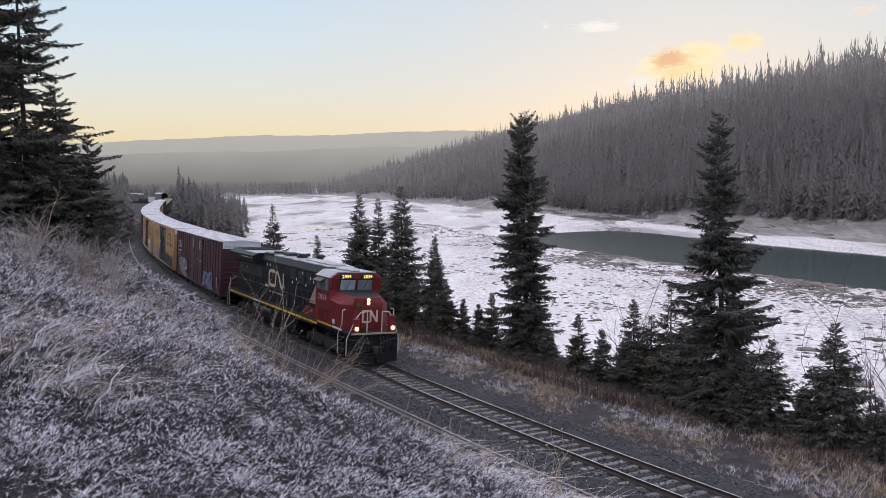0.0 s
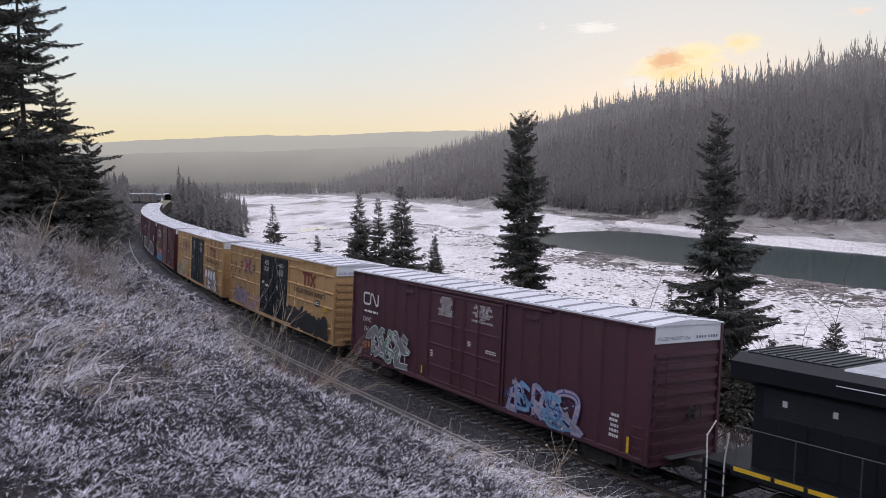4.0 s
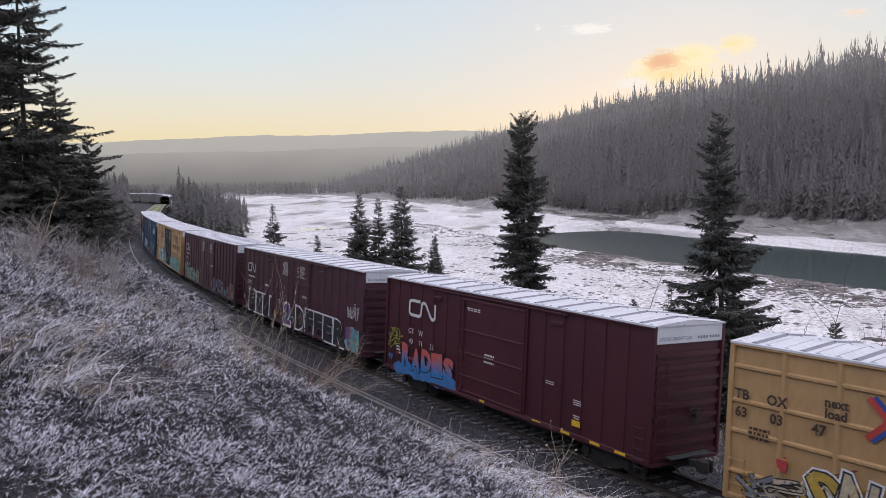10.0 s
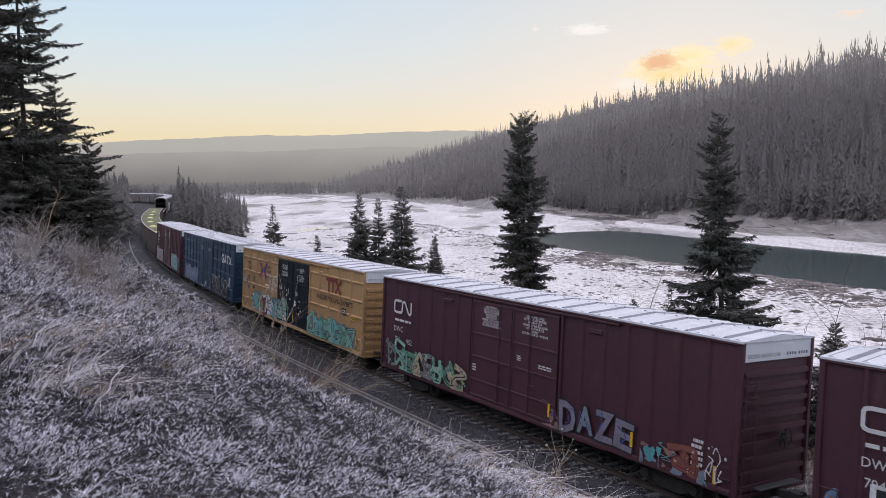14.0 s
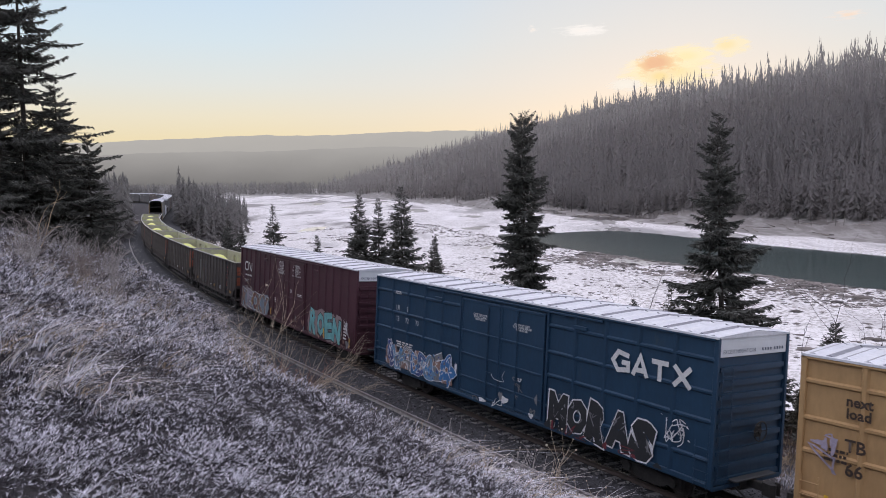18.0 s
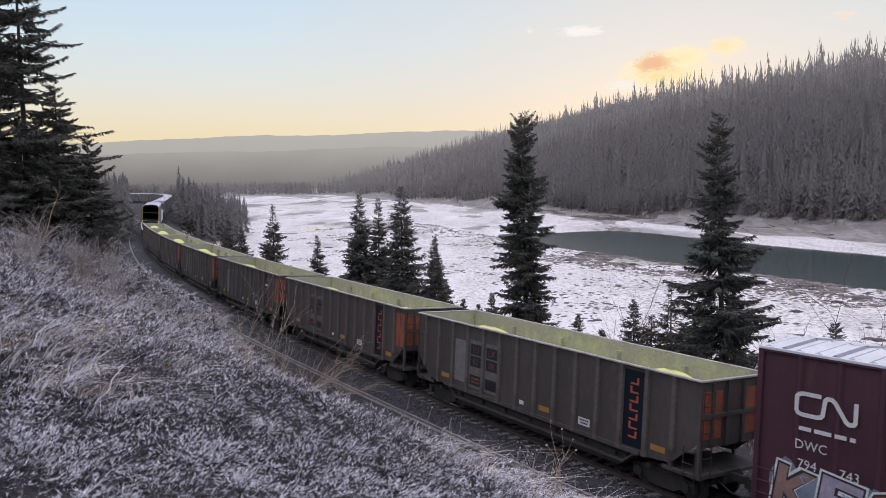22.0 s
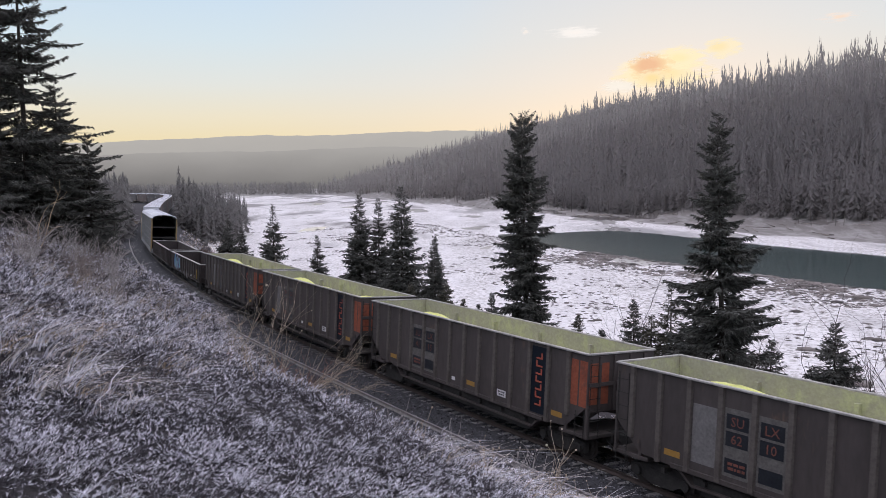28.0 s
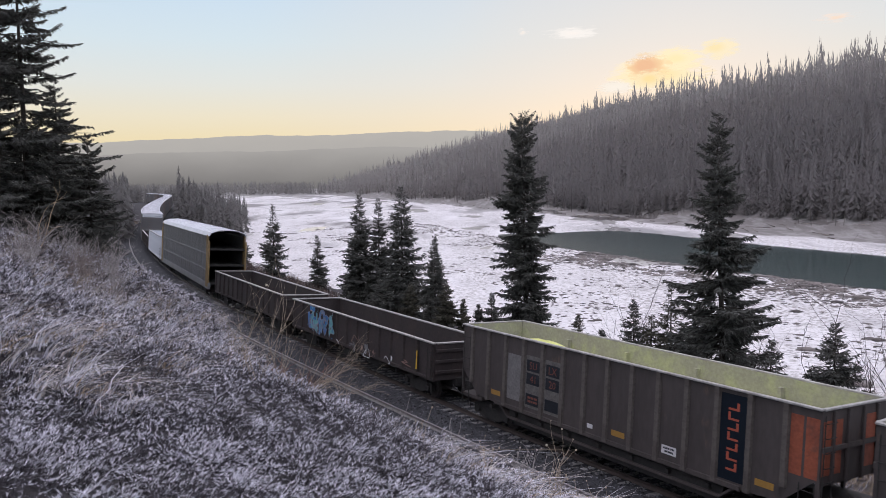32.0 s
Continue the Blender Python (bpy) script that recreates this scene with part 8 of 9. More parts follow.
def sulphur_gondola(sn, k, marks):
    h = 7.45
    car = tagged(new("gondola"), "taupe open gondola with yellow sulphur dust inside", "gondola car", "sulphur gondolas in the train")
    tub, lining, rim = hopper_parts()
    part("tub", tub, None, car)
    for s in (-1, 1):
        for z0 in (1.02, 1.5):
            me = shared(("gpost", s, z0), lambda: G().prism([(-.095, s * 1.465), (.095, s * 1.465), (.07, s * 1.555), (-.07, s * 1.555)], z0, 3.62, "z").mesh("side_post", M_HOPPERP))
            for j in range(14):
                x = -6.80 + j * 1.025
                if (abs(x) < h - 1.1) == (z0 == 1.02):
                    part("side_post", me, None, car).location.x = x
    for e in (-1, 1):
        me = shared(("epost", e), lambda: G().box(e * h, e * (h + .07), -.05, .05, 1.75, 3.58, .01).mesh("end_post", M_HOPPER))
        for y0 in (-1.0, -.35, .35, 1.0):
            part("end_post", me, None, car).location.y = y0
    part("lining", lining, None, car, "yellow-dusted inner walls")
    part("rim", rim, None, car, "pale worn top rim")
    rng = random.Random(k)
    for x, r, z in ((-4.3, 2.8, 1.52), (-.9 + rng.uniform(-.6, .6), 2.2, 1.34), (2.4 + rng.uniform(-.6, .6), 2.2, 1.30), (5.1, 2.1, 1.46)):
        heap(car, x, r, z + round(rng.choice([-.08, 0, .06]), 2))
    y = -1.474
    # pale panel, mark boxes, black panel, orange front corner
    for x0, x1, z0, z1, m, nm in ((-4.63, -3.84, 1.35, 3.0, M_PALE, "paint_patch"), (-3.61, -2.81, 1.25, 3.1, M_PALE2, "mark_panel"), (-2.59, -1.78, 1.25, 3.1, M_PALE2, "mark_panel"),
                                  (4.58, 5.40, 1.18, 3.5, M_DOOR, "dark_panel"), (6.64, 6.98, 1.9, 3.40, M_ORANGE, "orange_panel"), (7.05, 7.40, 1.9, 3.40, M_ORANGE, "orange_panel")):
        if (nm == "paint_patch" and k % 3 == 1) or (nm == "orange_panel" and k == 0):
            continue
        g = G()
        g.box(x0, x1, y - .002, y, z0, z1)
        part(nm, g, m, car)
    for x0 in (-3.55, -2.53):
        for z0 in (2.55, 2.08, 1.35):
            part("mark_box", shared("mark_box", lambda: G().box(0, .68, y - .006, y - .003, 0, .40).mesh("mark_box", M_BLACK)), None, car).location = (x0, 0, z0)
    for x, z, s in ((-3.21, 2.75, marks[0]), (-2.19, 2.75, marks[1]), (-3.21, 2.28, marks[2]), (-2.19, 2.28, marks[3])):
        lettering(car, s, x, z, 0.36, M_TEXTDIM, y=y - .008)
    bars(car, -3.50, -2.92, 1.42, 1.68, 2, M_TEXTDIM, y - .008, 5)
    # upright orange-red word bars on the dark panel
    g = G()
    for j in range(7):
        z0 = 1.45 + j * .27
        g.face(*flat([(4.82, z0), (5.16, z0), (5.16, z0 + .06), (4.82, z0 + .06)], y - .004))
        g.face(*flat([(4.82 if j % 2 else 5.08, z0 + .05), ((4.82 if j % 2 else 5.08) + .08, z0 + .05), ((4.82 if j % 2 else 5.08) + .08, z0 + .22), (4.82 if j % 2 else 5.08, z0 + .22)], y - .0045))
    part("emblem", g, M_TEXTRED, car)
    for x0, x1, z0, z1 in ((2.62, 3.16, 1.3, 1.55), (-0.45, -0.2, 1.28, 1.42)):
        part("data_plate", G().box(x0, x1, y - .003, y, z0, z1), M_WHITE, car)
    bars(car, 2.68, 3.1, 1.33, 1.52, 2, M_BLACK, y - .005, 4)
    for x0 in (5.72, -5.55, 0.62):
        part("reflector", G().box(x0, x0 + .55, y - .003, y, 1.3, 1.48), M_RUSTY, car)
    for y0 in (-1.40, -.92, .45):
        part("orange_panel", G().box(h, h + .012, y0, y0 + (.34 if y0 < 0 else .5), 2.0, 3.35), M_ORANGE, car)
    part("underframe", shared("uf_gond", lambda: underframe(14.6)), None, car)
    for x in (-5.9, 5.9):
        bogie(car, x)
    coupler(car, h, 1)
    coupler(car, -h, -1)
    ladder(car, [(h - .30, -1.50, .55), (h - .30, -1.50, 1.75)], 4, (.2, 0, 0), M_UNDER)
    ladder(car, [(h + .05, -1.2, .95), (h + .05, -1.2, 3.5)], 7, (0, .2, 0), M_UNDER)
    ladder(car, [(-h + .30, -1.50, .55), (-h + .30, -1.50, 3.4)], 7, (.2, 0, 0), M_UNDER)
    TRAIN.append((car, sn + h, 11.8))
    return car


M_HOPPERP = surf("worn_gondola_post", (0.125, 0.107, 0.098), (0.09, 0.075, 0.069), rough=0.75, scale=1.2, grain=10, bump=0.05)
M_PALE = surf("pale_grey_patch", (0.20, 0.19, 0.19), (0.15, 0.142, 0.142), rough=0.8, scale=2, grain=12, bump=0.0)
M_PALE2 = surf("grey_mark_panel", (0.15, 0.138, 0.132), (0.11, 0.102, 0.097), rough=0.8, scale=2, grain=12, bump=0.0)
M_RUSTY = plain("ochre_reflector", (0.40, 0.22, 0.05))


def low_gondola(sn, sf, label, marks=False, paint=None, top=2.55):
    L = round(sf - sn, 1)
    h = L / 2
    paint = paint or M_GOND

    def shell():
        g = G()
        for s in (-1, 1):
            g.box(-h, h, s * 1.40, s * 1.44, 1.0, top - .04)
            g.box(-h, h, s * 1.38, s * 1.50, .92, 1.06, .012)
        for e in (-1, 1):
            g.box(e * (h - .05), e * h, -1.44, 1.44, .95, top - .04)
            for z in (1.3, 1.75, 2.2):
                g.box(e * h, e * (h + .06), -1.4, 1.4, z - .07, z + .07, .015)
        g.box(-h + .05, h - .05, -1.4, 1.4, 1.0, 1.08)
        return g.mesh("body", paint)

    def rim():
        g = G()
        for s in (-1, 1):
            g.box(-h, h, s * 1.38, s * 1.55, top - .07, top, .012)
        for e in (-1, 1):
            g.box(e * (h - .12), e * (h + .04), -1.38, 1.38, top - .07, top, .012)
        return g.mesh("rim", M_RIM)
    car = tagged(new("gondola"), label, "gondola car", "low gondolas in the train")
    part("body", shared(("low", L, paint.name, top), shell), None, car)
    for s in (-1, 1):
        me = shared(("lowpost", s, paint.name, top), lambda: G().prism([(-.09, s * 1.43), (.09, s * 1.43), (.05, s * 1.53), (-.05, s * 1.53)], 1.05, top - .08, "z").mesh("side_post", paint))
        for k in range(14):
            part("side_post", me, None, car).location.x = -h + .25 + k * (L - .5) / 13
    part("rim", shared(("lowrim", L, top), rim), None, car, "frost-edged top rim")
    part("underframe", shared(("uf", L), lambda: underframe(L)), None, car)
    for x in (-h + 1.9, h - 1.9):
        bogie(car, x)
    coupler(car, h, 1)
    coupler(car, -h, -1)
    ladder(car, [(h - .3, -1.5, .5), (h - .3, -1.5, 2.3)], 5, (.2, 0, 0), M_UNDER)
    if marks:
        graffiti(car, -5.4, -2.2, 1.1, 2.25, 5, ["blue", "aqua", "sky"], "lilac", None, 151, "blue graffiti", y=-1.535, low=1.0)
        splatter(car, -2, 6, 1.0, 1.5, ["dirt", "grey", "white"], 14, 152, -1.535)
        stripe(car, 6.7, 1.2, 2.0, y=-1.535)
    TRAIN.append((car, (sn + sf) / 2, L - 3.8))
    return car


def autorack(sn, sf):
    L = sf - sn
    h = L / 2
    car = tagged(new("autorack"), "grey corrugated autorack with open dark end", "railcar")
    n = 22
    for s in (-1, 1):
        pw = (L - 1.8) / n

        def panel():
            g = G()
            for j in range(6):
                a, b = .04 + (pw - .08) * j / 6, .04 + (pw - .08) * (j + 1) / 6
                g.box(a, b, s * 1.42, s * (1.44 if j % 2 else 1.475), 1.35, 5.05)
            return g.mesh("side_panel", M_RACK)
        for k in range(n):
            part("side_panel", shared(("rackpanel", s), panel), None, car).location.x = -h + .9 + k * pw
    g = G()
    for s in (-1, 1):
        for k in range(n + 1):
            x = -h + .9 + k * (L - 1.8) / n
            g.box(x - .05, x + .05, s * 1.42, s * 1.52, 1.1, 5.15, .01)
        for z in (2.35, 3.65, 5.12):
            g.box(-h + .8, h - .8, s * 1.42, s * 1.505, z - .05, z + .05, .01)
        g.box(-h, h, s * 1.30, s * 1.52, .85, 1.35, .02)
    part("post_frame", g, M_RACK, car)
    g = G()
    for e in (-1, 1):
        for s in (-1, 1):
            g.box(e * (h - .9), e * (h - .52), s * 1.40, s * 1.55, 1.0, 5.2, .02)
            g.box(e * (h - .42), e * (h - .05), s * 1.40, s * 1.55, 1.0, 4.7, .02)
    part("end_post", g, M_RACKPOST, car, "yellow end posts")
    g = G()
    o = [(-1.53, 5.12), (-1.35, 5.42), (-.8, 5.60), (0, 5.66), (.8, 5.60), (1.35, 5.42), (1.53, 5.12), (1.48, 5.12), (1.3, 5.36), (.78, 5.54), (0, 5.60), (-.78, 5.54), (-1.3, 5.36), (-1.48, 5.12)]
    g.prism(o, -h, h, "x")
    for k in range(n):
        x = -h + (k + .5) * L / n
        g.prism([(a * 1.004, b + .02) for a, b in o[:7]] + [(a, b) for a, b in o[7:]], x - .05, x + .05, "x")
    part("roof", g, M_ROOF, car, "pale frosted arched roof")
    for z in (1.25, 2.75, 4.05):
        part("deck", G().box(-h + .1, h - .1, -1.4, 1.4, z - .06, z + .06), M_UNDER, car)
    part("door", G().box(-h + .3, -h + .36, -1.4, 1.4, 1.2, 5.2), M_RACK, car)
    part("underframe", underframe(26.0), None, car)
    for x in (-h + 3.2, h - 3.2):
        bogie(car, x)
    coupler(car, h, 1)
    coupler(car, -h, -1)
    TRAIN.append((car, (sn + sf) / 2, L - 6.4))
    return car


def make_rest():
    marks = [("SU", "LX", "62", "08"), ("SU", "LX", "67", "63"), ("SU", "LX", "67", "69"), ("SU", "LX", "62", "10"), ("SU", "LX", "41", "15"), ("SU", "LX", "41", "31"), ("SU", "LX", "41", "20")]
    for k in range(7):
        sulphur_gondola(66.20 + 16.1 * k, k, marks[k])
    low_gondola(179.8, 195.9, "low black gondola with blue graffiti", True)
    low_gondola(197.7, 214.1, "low black empty gondola with frosted rim")
    autorack(216.3, 243.5)
    low_gondola(245.6, 261.4, "white-sided open gondola behind the autorack", False, M_WHITEEND, 3.5)
    low_gondola(263.2, 280.0, "low black gondola far back in the train")
    # the tail of the train, mostly out of sight, its haze in the paint
    grey = maroon_boxcar(282.2, 301.6, ("794", "610"), "weathered grey boxcar paled for haze in the distant tail of the train", M_TAILGREY, False)
    brown = maroon_boxcar(303.7, 323.1, ("794", "615"), "weathered grey-brown boxcar paled for haze in the distant tail of the train", M_TAILBROWN, False)
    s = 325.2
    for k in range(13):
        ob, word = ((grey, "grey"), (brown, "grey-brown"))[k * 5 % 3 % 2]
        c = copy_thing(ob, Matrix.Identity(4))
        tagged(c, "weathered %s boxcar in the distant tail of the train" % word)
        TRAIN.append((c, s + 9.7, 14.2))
        s += 21.5

# ------------------------------------------------------------------ the locomotive
def make_loco():
    loco = tagged(new("locomotive"), "red and black diesel freight locomotive with lit headlights", "locomotive")
    # frame and walkway
    g = G()
    g.box(-10.9, 10.9, -1.45, 1.45, 1.50, 1.66, .02)
    g.box(-10.6, 10.6, -.55, .55, 1.05, 1.5, .02)
    for s in (-1, 1):
        g.box(-10.0, 6.6, s * 1.45, s * 1.52, 1.42, 1.66, .012)
    part("walkway", g, M_LBLACK, loco)
    # yellow edge stripe, broken into segments
    for s in (-1, 1):
        x = -9.9
        k = 0
        while x < 9.4:
            w = (1.05, 0.75, 1.25)[k % 3]
            g = G()
            g.box(x, x + w, s * 1.521, s * 1.530, 1.72 if x > 6.5 else 1.56, 1.82 if x > 6.5 else 1.67)
            part("edge_stripe", g, M_WHITE if k % 12 == 5 else M_YELLOW, loco)
            x += w + .12
            k += 1
    # hood: lower long hood, engine doors, roof
    g = G()
    o = [(-1.02, 1.66), (1.02, 1.66), (1.02, 4.28), (.82, 4.62), (-.82, 4.62), (-1.02, 4.28)]
    g.prism(o, -9.7, 6.6, "x")
    hood = part("long_hood", g, M_LBLACK, loco, "black engine hood with doors")
    for k in range(17):
        x = -8.6 + k * .86
        for s in (-1, 1):
            part("engine_door", G().box(x - .38, x + .38, s * 1.02, s * 1.045, 1.80, 3.05, .01), M_LBLACK, hood)
    for s in (-1, 1):
        for x0, x1, z0, z1 in ((-9.4, -4.2, 3.05, 3.75), (1.3, 2.1, 3.55, 4.15), (2.6, 3.6, 3.4, 4.1), (3.9, 4.7, 3.5, 4.1)):
            grille = part("grille", G().box(x0 - .04, x1 + .04, s * 1.02, s * 1.026, z0 - .04, z1 + .02), M_BLACK, hood)
            for j in range(int((z1 - z0) / .09)):
                part("slat", G().box(x0, x1, s * 1.026, s * 1.05, z0 + j * .09, z0 + j * .09 + .05), M_BLACK, grille)
    g = G()
    for x, z in ((-3.2, 3.95), (-2.6, 3.95), (1.6, 3.25), (2.3, 3.5), (3.3, 3.95), (3.9, 3.3), (4.6, 3.75), (5.1, 3.6), (-8.9, 3.4), (-7.6, 3.4)):
        g.box(x, x + .13, -1.052, -1.048, z, z + .16)
    part("small_print", g, M_WHITE, hood)
    # roof: pale panels, dynamic brake hatch, radiator wings
    g = G()
    g.box(-3.4, 6.55, -.80, .80, 4.62, 4.70, .02)
    for x in (-2.4, -.9, .6, 2.1, 3.6, 5.1):
        g.box(x, x + .06, -.83, .83, 4.62, 4.73, .01)
    g.box(2.2, 6.2, -.45, .45, 4.70, 4.78, .02)
    part("hood_roof", g, M_LROOF, loco, "pale frosted hood roof")
    g = G()
    o = [(-1.55, 4.02), (-1.60, 4.46), (-1.2, 4.66), (1.2, 4.66), (1.60, 4.46), (1.55, 4.02), (1.0, 3.82), (-1.0, 3.82)]
    g.prism(o, -10.1, -4.6, "x")
    wing = part("radiator_wing", g, M_LBLACK, loco, "wide black radiator housing at the rear")
    g = G()
    g.box(-9.9, -7.5, -1.15, 1.15, 4.66, 4.70, .01)
    screen = part("fan_screen", g, M_BLACK, wing)
    for k in range(10):
        part("bar", G().box(-9.85 + k * .24, -9.80 + k * .24, -1.1, 1.1, 4.70, 4.73), M_BLACK, screen)
    g = G()
    g.prism([(-1.605, 4.30), (-1.21, 4.675), (1.21, 4.675), (1.605, 4.30), (1.55, 4.30), (1.2, 4.66), (-1.2, 4.66), (-1.55, 4.30)], -7.3, -4.65, "x")
    part("wing_cover", g, M_LROOF, wing)
    g = G()
    g.box(-4.3, -2.6, -.9, .9, 4.62, 4.78, .05)
    part("fan_housing", g, M_BLACK, loco)
    g = G()
    g.cyl((-3.45, 0), .5, 4.78, 4.86, "z", 18)
    part("cooling_fan", g, M_BLACK, loco)
    g = G()
    g.box(-2.2, -1.0, -.35, .35, 4.70, 4.92, .05)
    part("exhaust_stack", g, M_BLACK, loco)
    g = G()
    for y in (-.28, -.1, .1, .28):
        g.cyl((y, 4.92), .035, .3, .85 - abs(y) * .6, "x", 8)
        g.cyl((y, 4.92), .035, .85 - abs(y) * .6, 1.0 - abs(y) * .6, "x", 10, .11)
    g.box(.35, .5, -.35, .35, 4.70, 4.86, .02)
    part("air_horn", g, M_BLACK, loco)
    # tan patch and red lower panel on the side behind the cab
    for s in (-1, 1):
        g = G()
        y = s * 1.047
        P = [(4.55, 2.45), (5.75, 3.85), (6.58, 3.85), (6.58, 3.12), (5.85, 2.45)]
        g.face(*([(a, y, b) for a, b in P][::-s]))
        part("paint_panel", g, M_LTAN, hood, "tan slanted paint panel")
        g = G()
        P = [(3.6, 1.68), (3.95, 2.25), (5.85, 2.25), (6.58, 3.08), (6.58, 1.68)]
        g.face(*([(a, s * 1.049, b) for a, b in P][::-s]))
        part("paint_panel", g, M_LRED, hood, "red slanted paint panel")
    emblem_band(hood, -2.78, .16, 2.66, 3.78, M_CREAM, -1.056, 0.18)
    bars(hood, -2.66, .04, 2.26, 2.44, 1, M_LTAN, -1.056, 201, "web_line")
    # cab
    cab = part("cab", cab_mesh(), None, loco, "red cab with wide windshield")
    g = G()
    g.prism([(-1.50, 4.22), (-1.05, 4.52), (1.05, 4.52), (1.50, 4.22), (1.52, 4.26), (1.06, 4.57), (-1.06, 4.57), (-1.52, 4.26)], 6.60, 8.62, "x")
    g.box(7.0, 7.9, -.5, .5, 4.57, 4.70, .06)
    g.box(8.0, 8.5, -.3, .3, 4.57, 4.66, .04)
    part("cab_roof", g, M_LROOF, cab, "pale grey cab roof with air conditioner")
    # side windows with frames and sunshade
    for s in (-1, 1):
        for x0, x1 in ((6.82, 7.32), (7.38, 7.86), (7.95, 8.42)):
            f = G()
            f.box(x0 - .03, x1 + .03, s * 1.475, s * 1.500, 3.50, 4.14, .01)
            w = part("side_window", f, M_STEELPIPE, cab)
            p = G()
            p.box(x0, x1, s * 1.495, s * 1.505, 3.54, 4.10)
            part("pane", p, M_GLASS, w)
        g = G()
        g.prism([(s * 1.49, 4.14), (s * 1.49, 4.18), (s * 1.80, 4.02), (s * 1.80, 3.99)], 6.85, 7.95, "x")
        part("sunshade", g, M_STEELPIPE, cab)
    for y in (-.50, .50):
        f = G()
        f.prism([(8.57, 3.56), (8.61, 3.56), (8.755, 4.19), (8.715, 4.19)], y - .47, y + .47, "y")
        w = part("windshield", f, M_BLACK, cab)
        p = G()
        p.prism([(8.635, 3.60), (8.645, 3.60), (8.775, 4.15), (8.765, 4.15)], y - .42, y + .42, "y")
        part("pane", p, M_WSHIELD if y < 0 else M_GLASS, w, "windshield pane with a sky reflection in its colour" if y < 0 else "dark windshield pane")
        p = G()
        p.tube([(8.67, y - .1, 3.62), (8.775, y + .12, 4.08)], .012, 5)
        part("wiper", p, M_BLACK, w)
    for y in (-.62, .62):
        g = G()
        g.box(8.62, 8.80, y - .36, y + .36, 4.20, 4.46, .02)
        nb = part("number_board", g, M_BLACK, cab)
        t = part("digits", shared("digits", lambda: text_mesh("2859", 0.25, M_NUMBOARD, 0.52)), None, nb)
        t.matrix_local = Matrix.Translation((8.806, y, 4.33)) @ Matrix.Rotation(math.pi / 2, 4, "Z")
    lettering(cab, "2859", 7.56, 3.13, 0.42, M_CREAM, y=-1.482, width=1.22, name="road_number")
    for x in (6.8, 7.75):
        g = G()
        for j in range(11):
            g.box(x, x + .75, -1.50, -1.475, 1.95 + j * .055, 1.975 + j * .055)
        part("louvre", g, M_LRED, cab)
    part("data_plate", G().box(9.1, 9.38, -1.482, -1.474, 1.92, 2.14), M_WHITE, cab)
    # nose
    nose = part("nose", nose_mesh(), None, loco, "red tapered nose")
    g = G()
    g.face((8.66, -1.08, 3.585), (10.05, -.80, 3.385), (10.05, .80, 3.385), (8.66, 1.08, 3.585))
    part("anti_glare_top", g, M_BLACK, nose, "matt black top of the nose")
    g = G()
    g.box(10.23, 10.28, -.38, .38, 1.75, 2.95, .02)
    part("nose_door", g, M_LRED, nose)
    g = G()
    for z in (2.05, 2.62):
        g.box(10.282, 10.286, -.34, .10, z, z + .10)
    g.box(10.282, 10.287, -.34, -.24, 2.05, 2.72)
    part("emblem", g, M_CREAM, nose)
    g = G()
    for a, b in (((.16, 2.08), (.16, 2.72)), ((.16, 2.68), (.52, 2.10)), ((.52, 2.08), (.52, 2.72))):
        dy, dz = b[0] - a[0], b[1] - a[1]
        q = math.hypot(dy, dz)
        ny, nz = -dz / q * .055, dy / q * .055
        xo = 10.287 + .002 * len(g.f)
        g.face((xo, a[0] - ny, a[1] - nz), (xo, b[0] - ny, b[1] - nz), (xo, b[0] + ny, b[1] + nz), (xo, a[0] + ny, a[1] + nz))
    part("emblem", g, M_CREAM, nose)
    g = G()
    g.cyl((-.55, 3.0), .10, 10.24, 10.26, "x", 16)
    part("badge", g, M_GREENB, nose, "round dark green badge")
    g = G()
    g.box(10.20, 10.30, -.14, .14, 2.98, 3.34, .03)
    hl = part("headlight_box", g, M_LRED, nose)
    for z in (3.07, 3.25):
        g = G()
        g.cyl((0, z), .085, 10.29, 10.33, "x", 16)
        part("headlight", g, M_HEADLIGHT, hl, "lit warm headlight")
    # front platform, pilot, steps, ditch lights
    g = G()
    g.box(10.2, 11.15, -1.35, 1.35, 1.55, 1.68, .03)
    g.prism([(-1.42, 1.55), (1.42, 1.55), (1.42, .35), (.6, .16), (-.6, .16), (-1.42, .35)], 10.85, 11.0, "x")
    pilot = part("pilot", g, M_LBLACK, loco, "black pilot with side steps")
    for s in (-1, 1):
        for j in range(4):
            part("step", G().box(10.05, 10.75, s * 1.05, s * 1.50, .40 + j * .32, .44 + j * .32), M_LBLACK, pilot)
        for x in (10.0, 10.74):
            part("step_side", G().box(x, x + .06, s * 1.05, s * 1.5, .35, 1.6), M_LBLACK, pilot)
    g = G()
    for s in (-1, 1):
        g.prism([(11.02, s * 1.38), (11.40, s * .05), (11.30, 0), (10.95, s * 1.25)], .12, .62, "z")
        g.prism([(11.02, s * 1.38), (11.06, s * 1.38), (11.10, s * 1.10), (11.04, s * 1.10)], .12, .95, "z")
    part("snow_plow", g, M_LBLACK, loco)
    part("platform_edge", G().box(11.15, 11.19, -1.3, 1.3, 1.58, 1.68, .01), M_LTAN, loco, "scuffed pale platform edge")
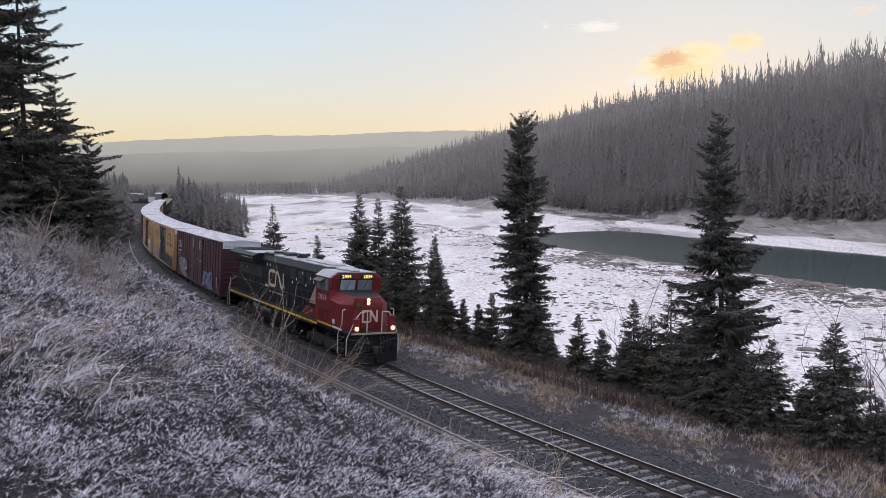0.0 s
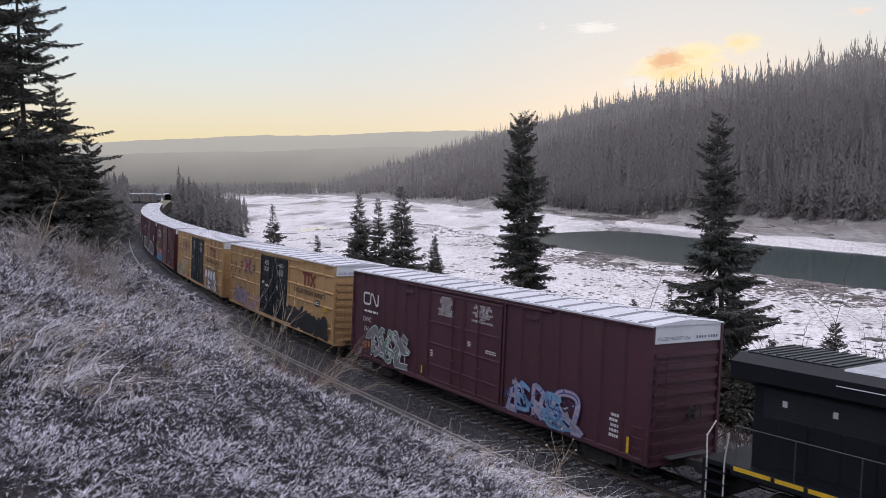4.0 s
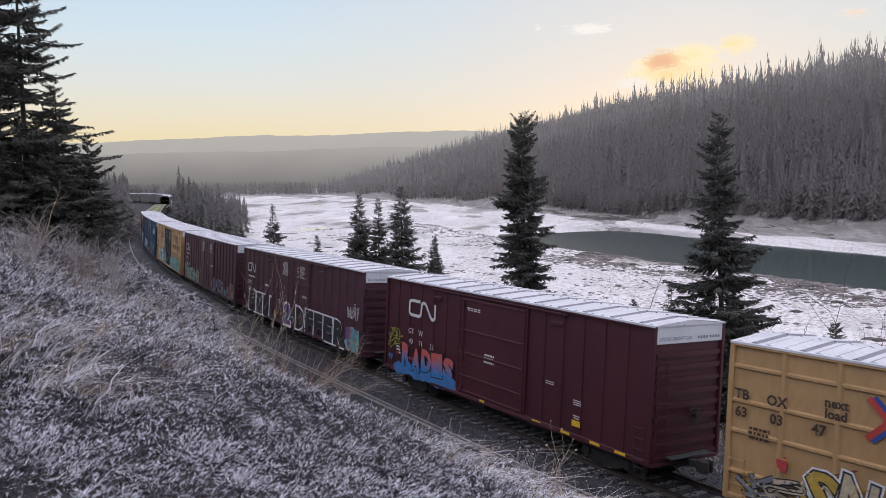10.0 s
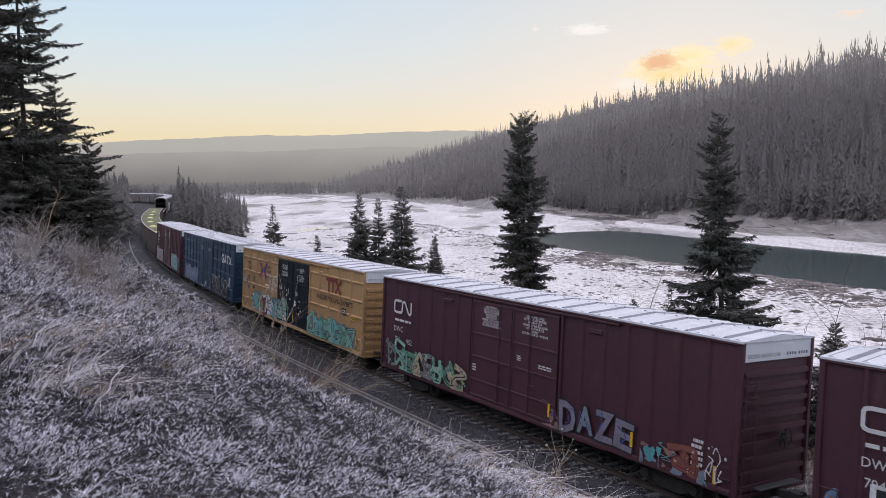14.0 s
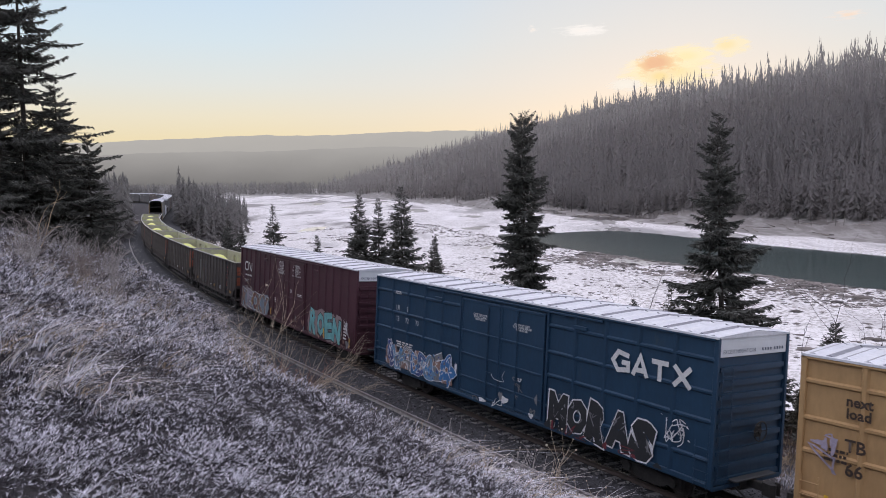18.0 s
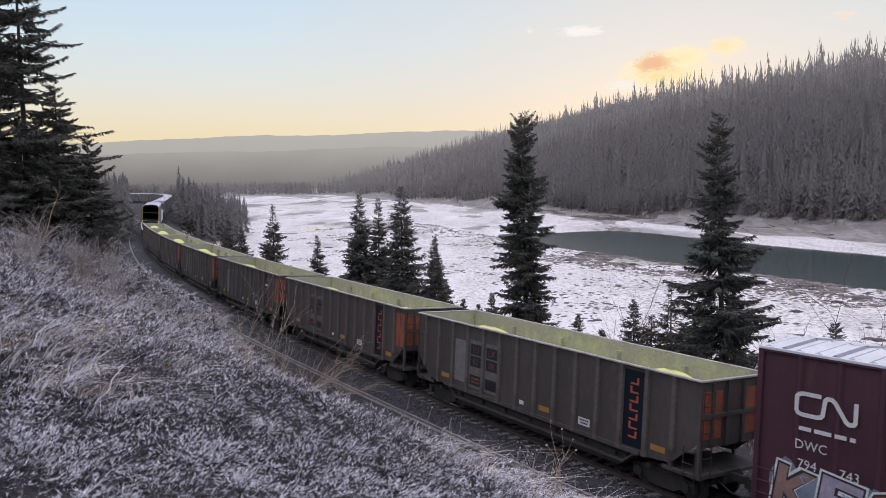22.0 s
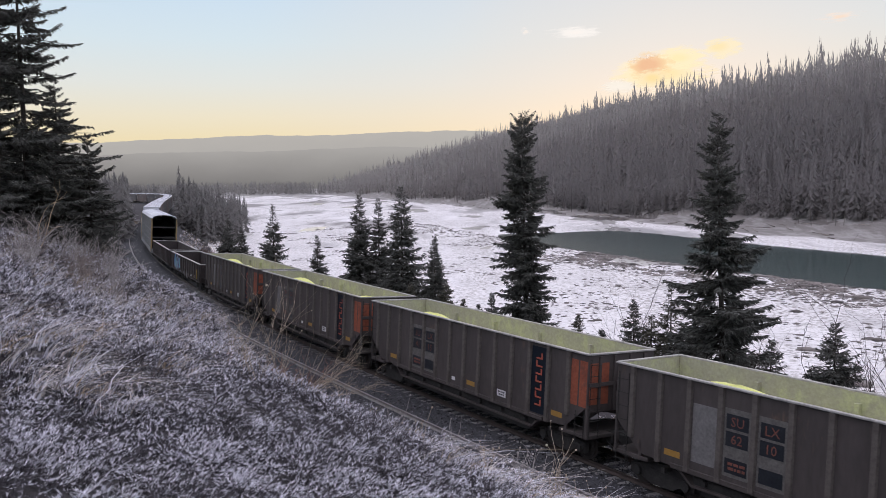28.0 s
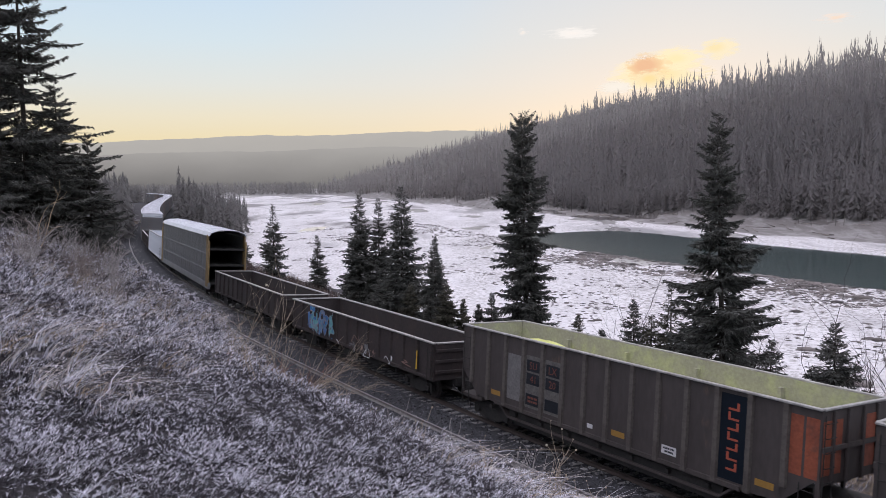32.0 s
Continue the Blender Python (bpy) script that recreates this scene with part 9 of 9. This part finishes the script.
    for s in (-1, 1):
        for j in range(4):
            part("step_edge", G().box(10.08, 10.72, s * 1.50, s * 1.52, .42 + j * .32, .46 + j * .32), M_STEELPIPE, pilot, "worn steel step edge")
        for j, y0 in enumerate((.38, .55, .72, .9)):
            g = G()
            g.tube([(11.02, s * y0, 1.45), (11.22, s * y0, 1.25), (11.26, s * (y0 - .05), .95), (11.15, s * (y0 - .12), .70)], .03, 6)
            part("air_hose", g, M_UNDER, loco)
        g = G()
        g.tube([(11.12, s * 1.36, 1.35), (11.16, s * .9, 1.28), (11.30, s * .25, 1.10)], .018, 6)
        part("uncoupling_lever", g, M_STEELPIPE, loco)
    for y in (-1.0, 1.0):
        g = G()
        g.box(10.95, 11.18, y - .17, y + .17, 1.68, 2.55 if y > 0 else 2.4, .03)
        b = part("corner_post", g, M_LRED, loco)
        g = G()
        g.cyl((y * 1.02, 1.90), .10, 11.17, 11.23, "x", 16)
        part("ditch_light", g, M_HEADLIGHT, b, "lit warm ditch light")
    # handrails
    for s in (-1, 1):
        g = G()
        g.tube([(10.98, s * 1.47, .50), (10.98, s * 1.47, 1.35), (11.10, s * 1.05, 2.40), (11.12, s * .80, 2.72), (11.12, s * .42, 2.74), (11.12, s * .42, 1.70)], .026, 6)
        g.tube([(9.98, s * 1.52, .50), (9.98, s * 1.52, 1.50), (10.32, s * 1.47, 2.05), (10.36, s * 1.47, 2.75), (10.30, s * 1.30, 2.80)], .026, 6)
        part("front_handrail", g, M_HANDRAIL, loco, "white front handrails")
        g = G()
        posts = [-9.9 + k * 1.62 for k in range(11)]
        g.tube([(-10.6, s * 1.30, 2.2), (-9.9, s * 1.44, 2.72), (6.3, s * 1.44, 2.72)], .018, 6)
        for x in posts[:10]:
            g.tube([(x, s * 1.44, 1.6), (x, s * 1.44, 2.72)], .018, 5)
        part("side_handrail", g, M_STEELPIPE, loco)
        g = G()
        g.tube([(-10.75, s * 1.45, .5), (-10.75, s * 1.45, 1.6), (-10.95, s * 1.2, 2.2), (-10.95, s * .8, 2.55)], .022, 6)
        g.tube([(-10.2, s * 1.48, .5), (-10.2, s * 1.48, 1.7), (-10.1, s * 1.48, 2.5)], .022, 6)
        part("rear_handrail", g, M_HANDRAIL, loco)
    # under the frame
    g = G()
    g.prism([(-1.42, 1.35), (1.42, 1.35), (1.42, .75), (1.05, .35), (-1.05, .35), (-1.42, .75)], -3.0, 3.4, "x")
    part("fuel_tank", g, M_LBLACK, loco)
    for x0, x1 in ((-4.6, -3.3), (-3.1, -0.9)):
        g = G()
        g.cyl((-1.30, 1.18), .19, x0, x1, "x", 14)
        part("air_tank", g, M_STEELPIPE, loco)
    for x in (-6.9, 6.9):
        bogie(loco, x, 3, 1.95, 0.53)
    coupler(loco, 10.75, 1)
    coupler(loco, -10.75, -1)
    rp = part("rear_pilot", G().box(-10.9, -10.8, -1.42, 1.42, .35, 1.55), M_LBLACK, loco)
    for s in (-1, 1):
        for j in range(4):
            part("step", G().box(-10.75, -10.15, s * 1.05, s * 1.5, .40 + j * .32, .44 + j * .32), M_LBLACK, rp)
    TRAIN.append((loco, -137.2, 13.8))


M_GREENB = plain("dark_green_badge", (0.03, 0.12, 0.06))


def cab_mesh():
    g = G()
    o = [(6.60, 1.66), (8.60, 1.66), (8.60, 3.60), (8.76, 4.22), (8.72, 4.50), (6.60, 4.50)]
    w = [1.47, 1.47, 1.47, 1.47, 1.05, 1.05]
    n = len(o)
    # walls up to the eaves, then sloping in
    eav = 4.24
    pts = [(6.60, 1.66), (8.66, 1.66), (8.60, 3.58), (8.76, eav), (6.60, eav)]
    g.prism(pts, -1.47, 1.47, "y")
    g.prism([(-1.47, eav), (1.47, eav), (1.05, 4.52), (-1.05, 4.52)], 6.60, 8.74, "x")
    return g.mesh("cab", M_LRED)


def nose_mesh():
    g = G()
    A = [(8.60, -1.47, 1.66), (8.60, -1.47, 3.10), (8.60, -1.10, 3.58), (8.60, 1.10, 3.58), (8.60, 1.47, 3.10), (8.60, 1.47, 1.66)]
    B = [(9.75, -1.40, 1.66), (9.75, -1.38, 2.98), (10.06, -.82, 3.38), (10.06, .82, 3.38), (9.75, 1.38, 2.98), (9.75, 1.40, 1.66)]
    C = [(10.22, -.86, 1.66), (10.24, -.86, 3.02), (10.16, -.74, 3.36), (10.16, .74, 3.36), (10.24, .86, 3.02), (10.22, .86, 1.66)]
    g.v += A + B + C
    for r in (0, 6):
        for k in range(5):
            g.f.append((r + k, r + 6 + k, r + 7 + k, r + 1 + k))
            g.m.append(0)
    g.f.append((12, 13, 14, 15, 16, 17)[::-1])
    g.m.append(0)
    return g.mesh("nose", M_LRED)
make_loco()
make_boxcars()
make_rest()
# ------------------------------------------------------------------ motion
V_T = [0, 5, 10, 14, 18, 22, 26, 32]
V_V = [10.987, 10.983, 10.824, 10.517, 10.679, 10.23, 9.874, 10.075]
TT = np.arange(0, 32.01, 0.1)
TD = np.concatenate([[0], np.cumsum((np.interp(TT[1:], V_T, V_V) + np.interp(TT[:-1], V_T, V_V)) * 0.05)])
TD = TD - np.interp(16.0, TT, TD)


def car_pose(u, bogies):
    """Where a car stands whose middle is at u: its two bogies on the rails, its front towards smaller u."""
    a, b = Vector(on_track(u - bogies / 2)), Vector(on_track(u + bogies / 2))
    fw = (a - b).normalized()
    side = Vector(on_track(u, -1.0) - on_track(u, 0.0)).normalized()
    up = fw.cross(side).normalized()
    side = up.cross(fw)
    return Matrix.Translation((a + b) / 2) @ Matrix((fw, side, up)).transposed().to_4x4()


def motions():
    times = [0.5 * k for k in range(65)]
    for ob, s0, bogies in TRAIN:
        walk(ob, [(t, car_pose(s0 - float(np.interp(t, TT, TD)), bogies)) for t in times])

    for ob, c in CLOUDS:
        face = look(c, EYE)
        walk(ob, [(t, Matrix.Translation((-3.55 * t, 0.9 * t, -0.75 * t)) @ face) for t in (0.0, 16.0, 32.0)])


motions()
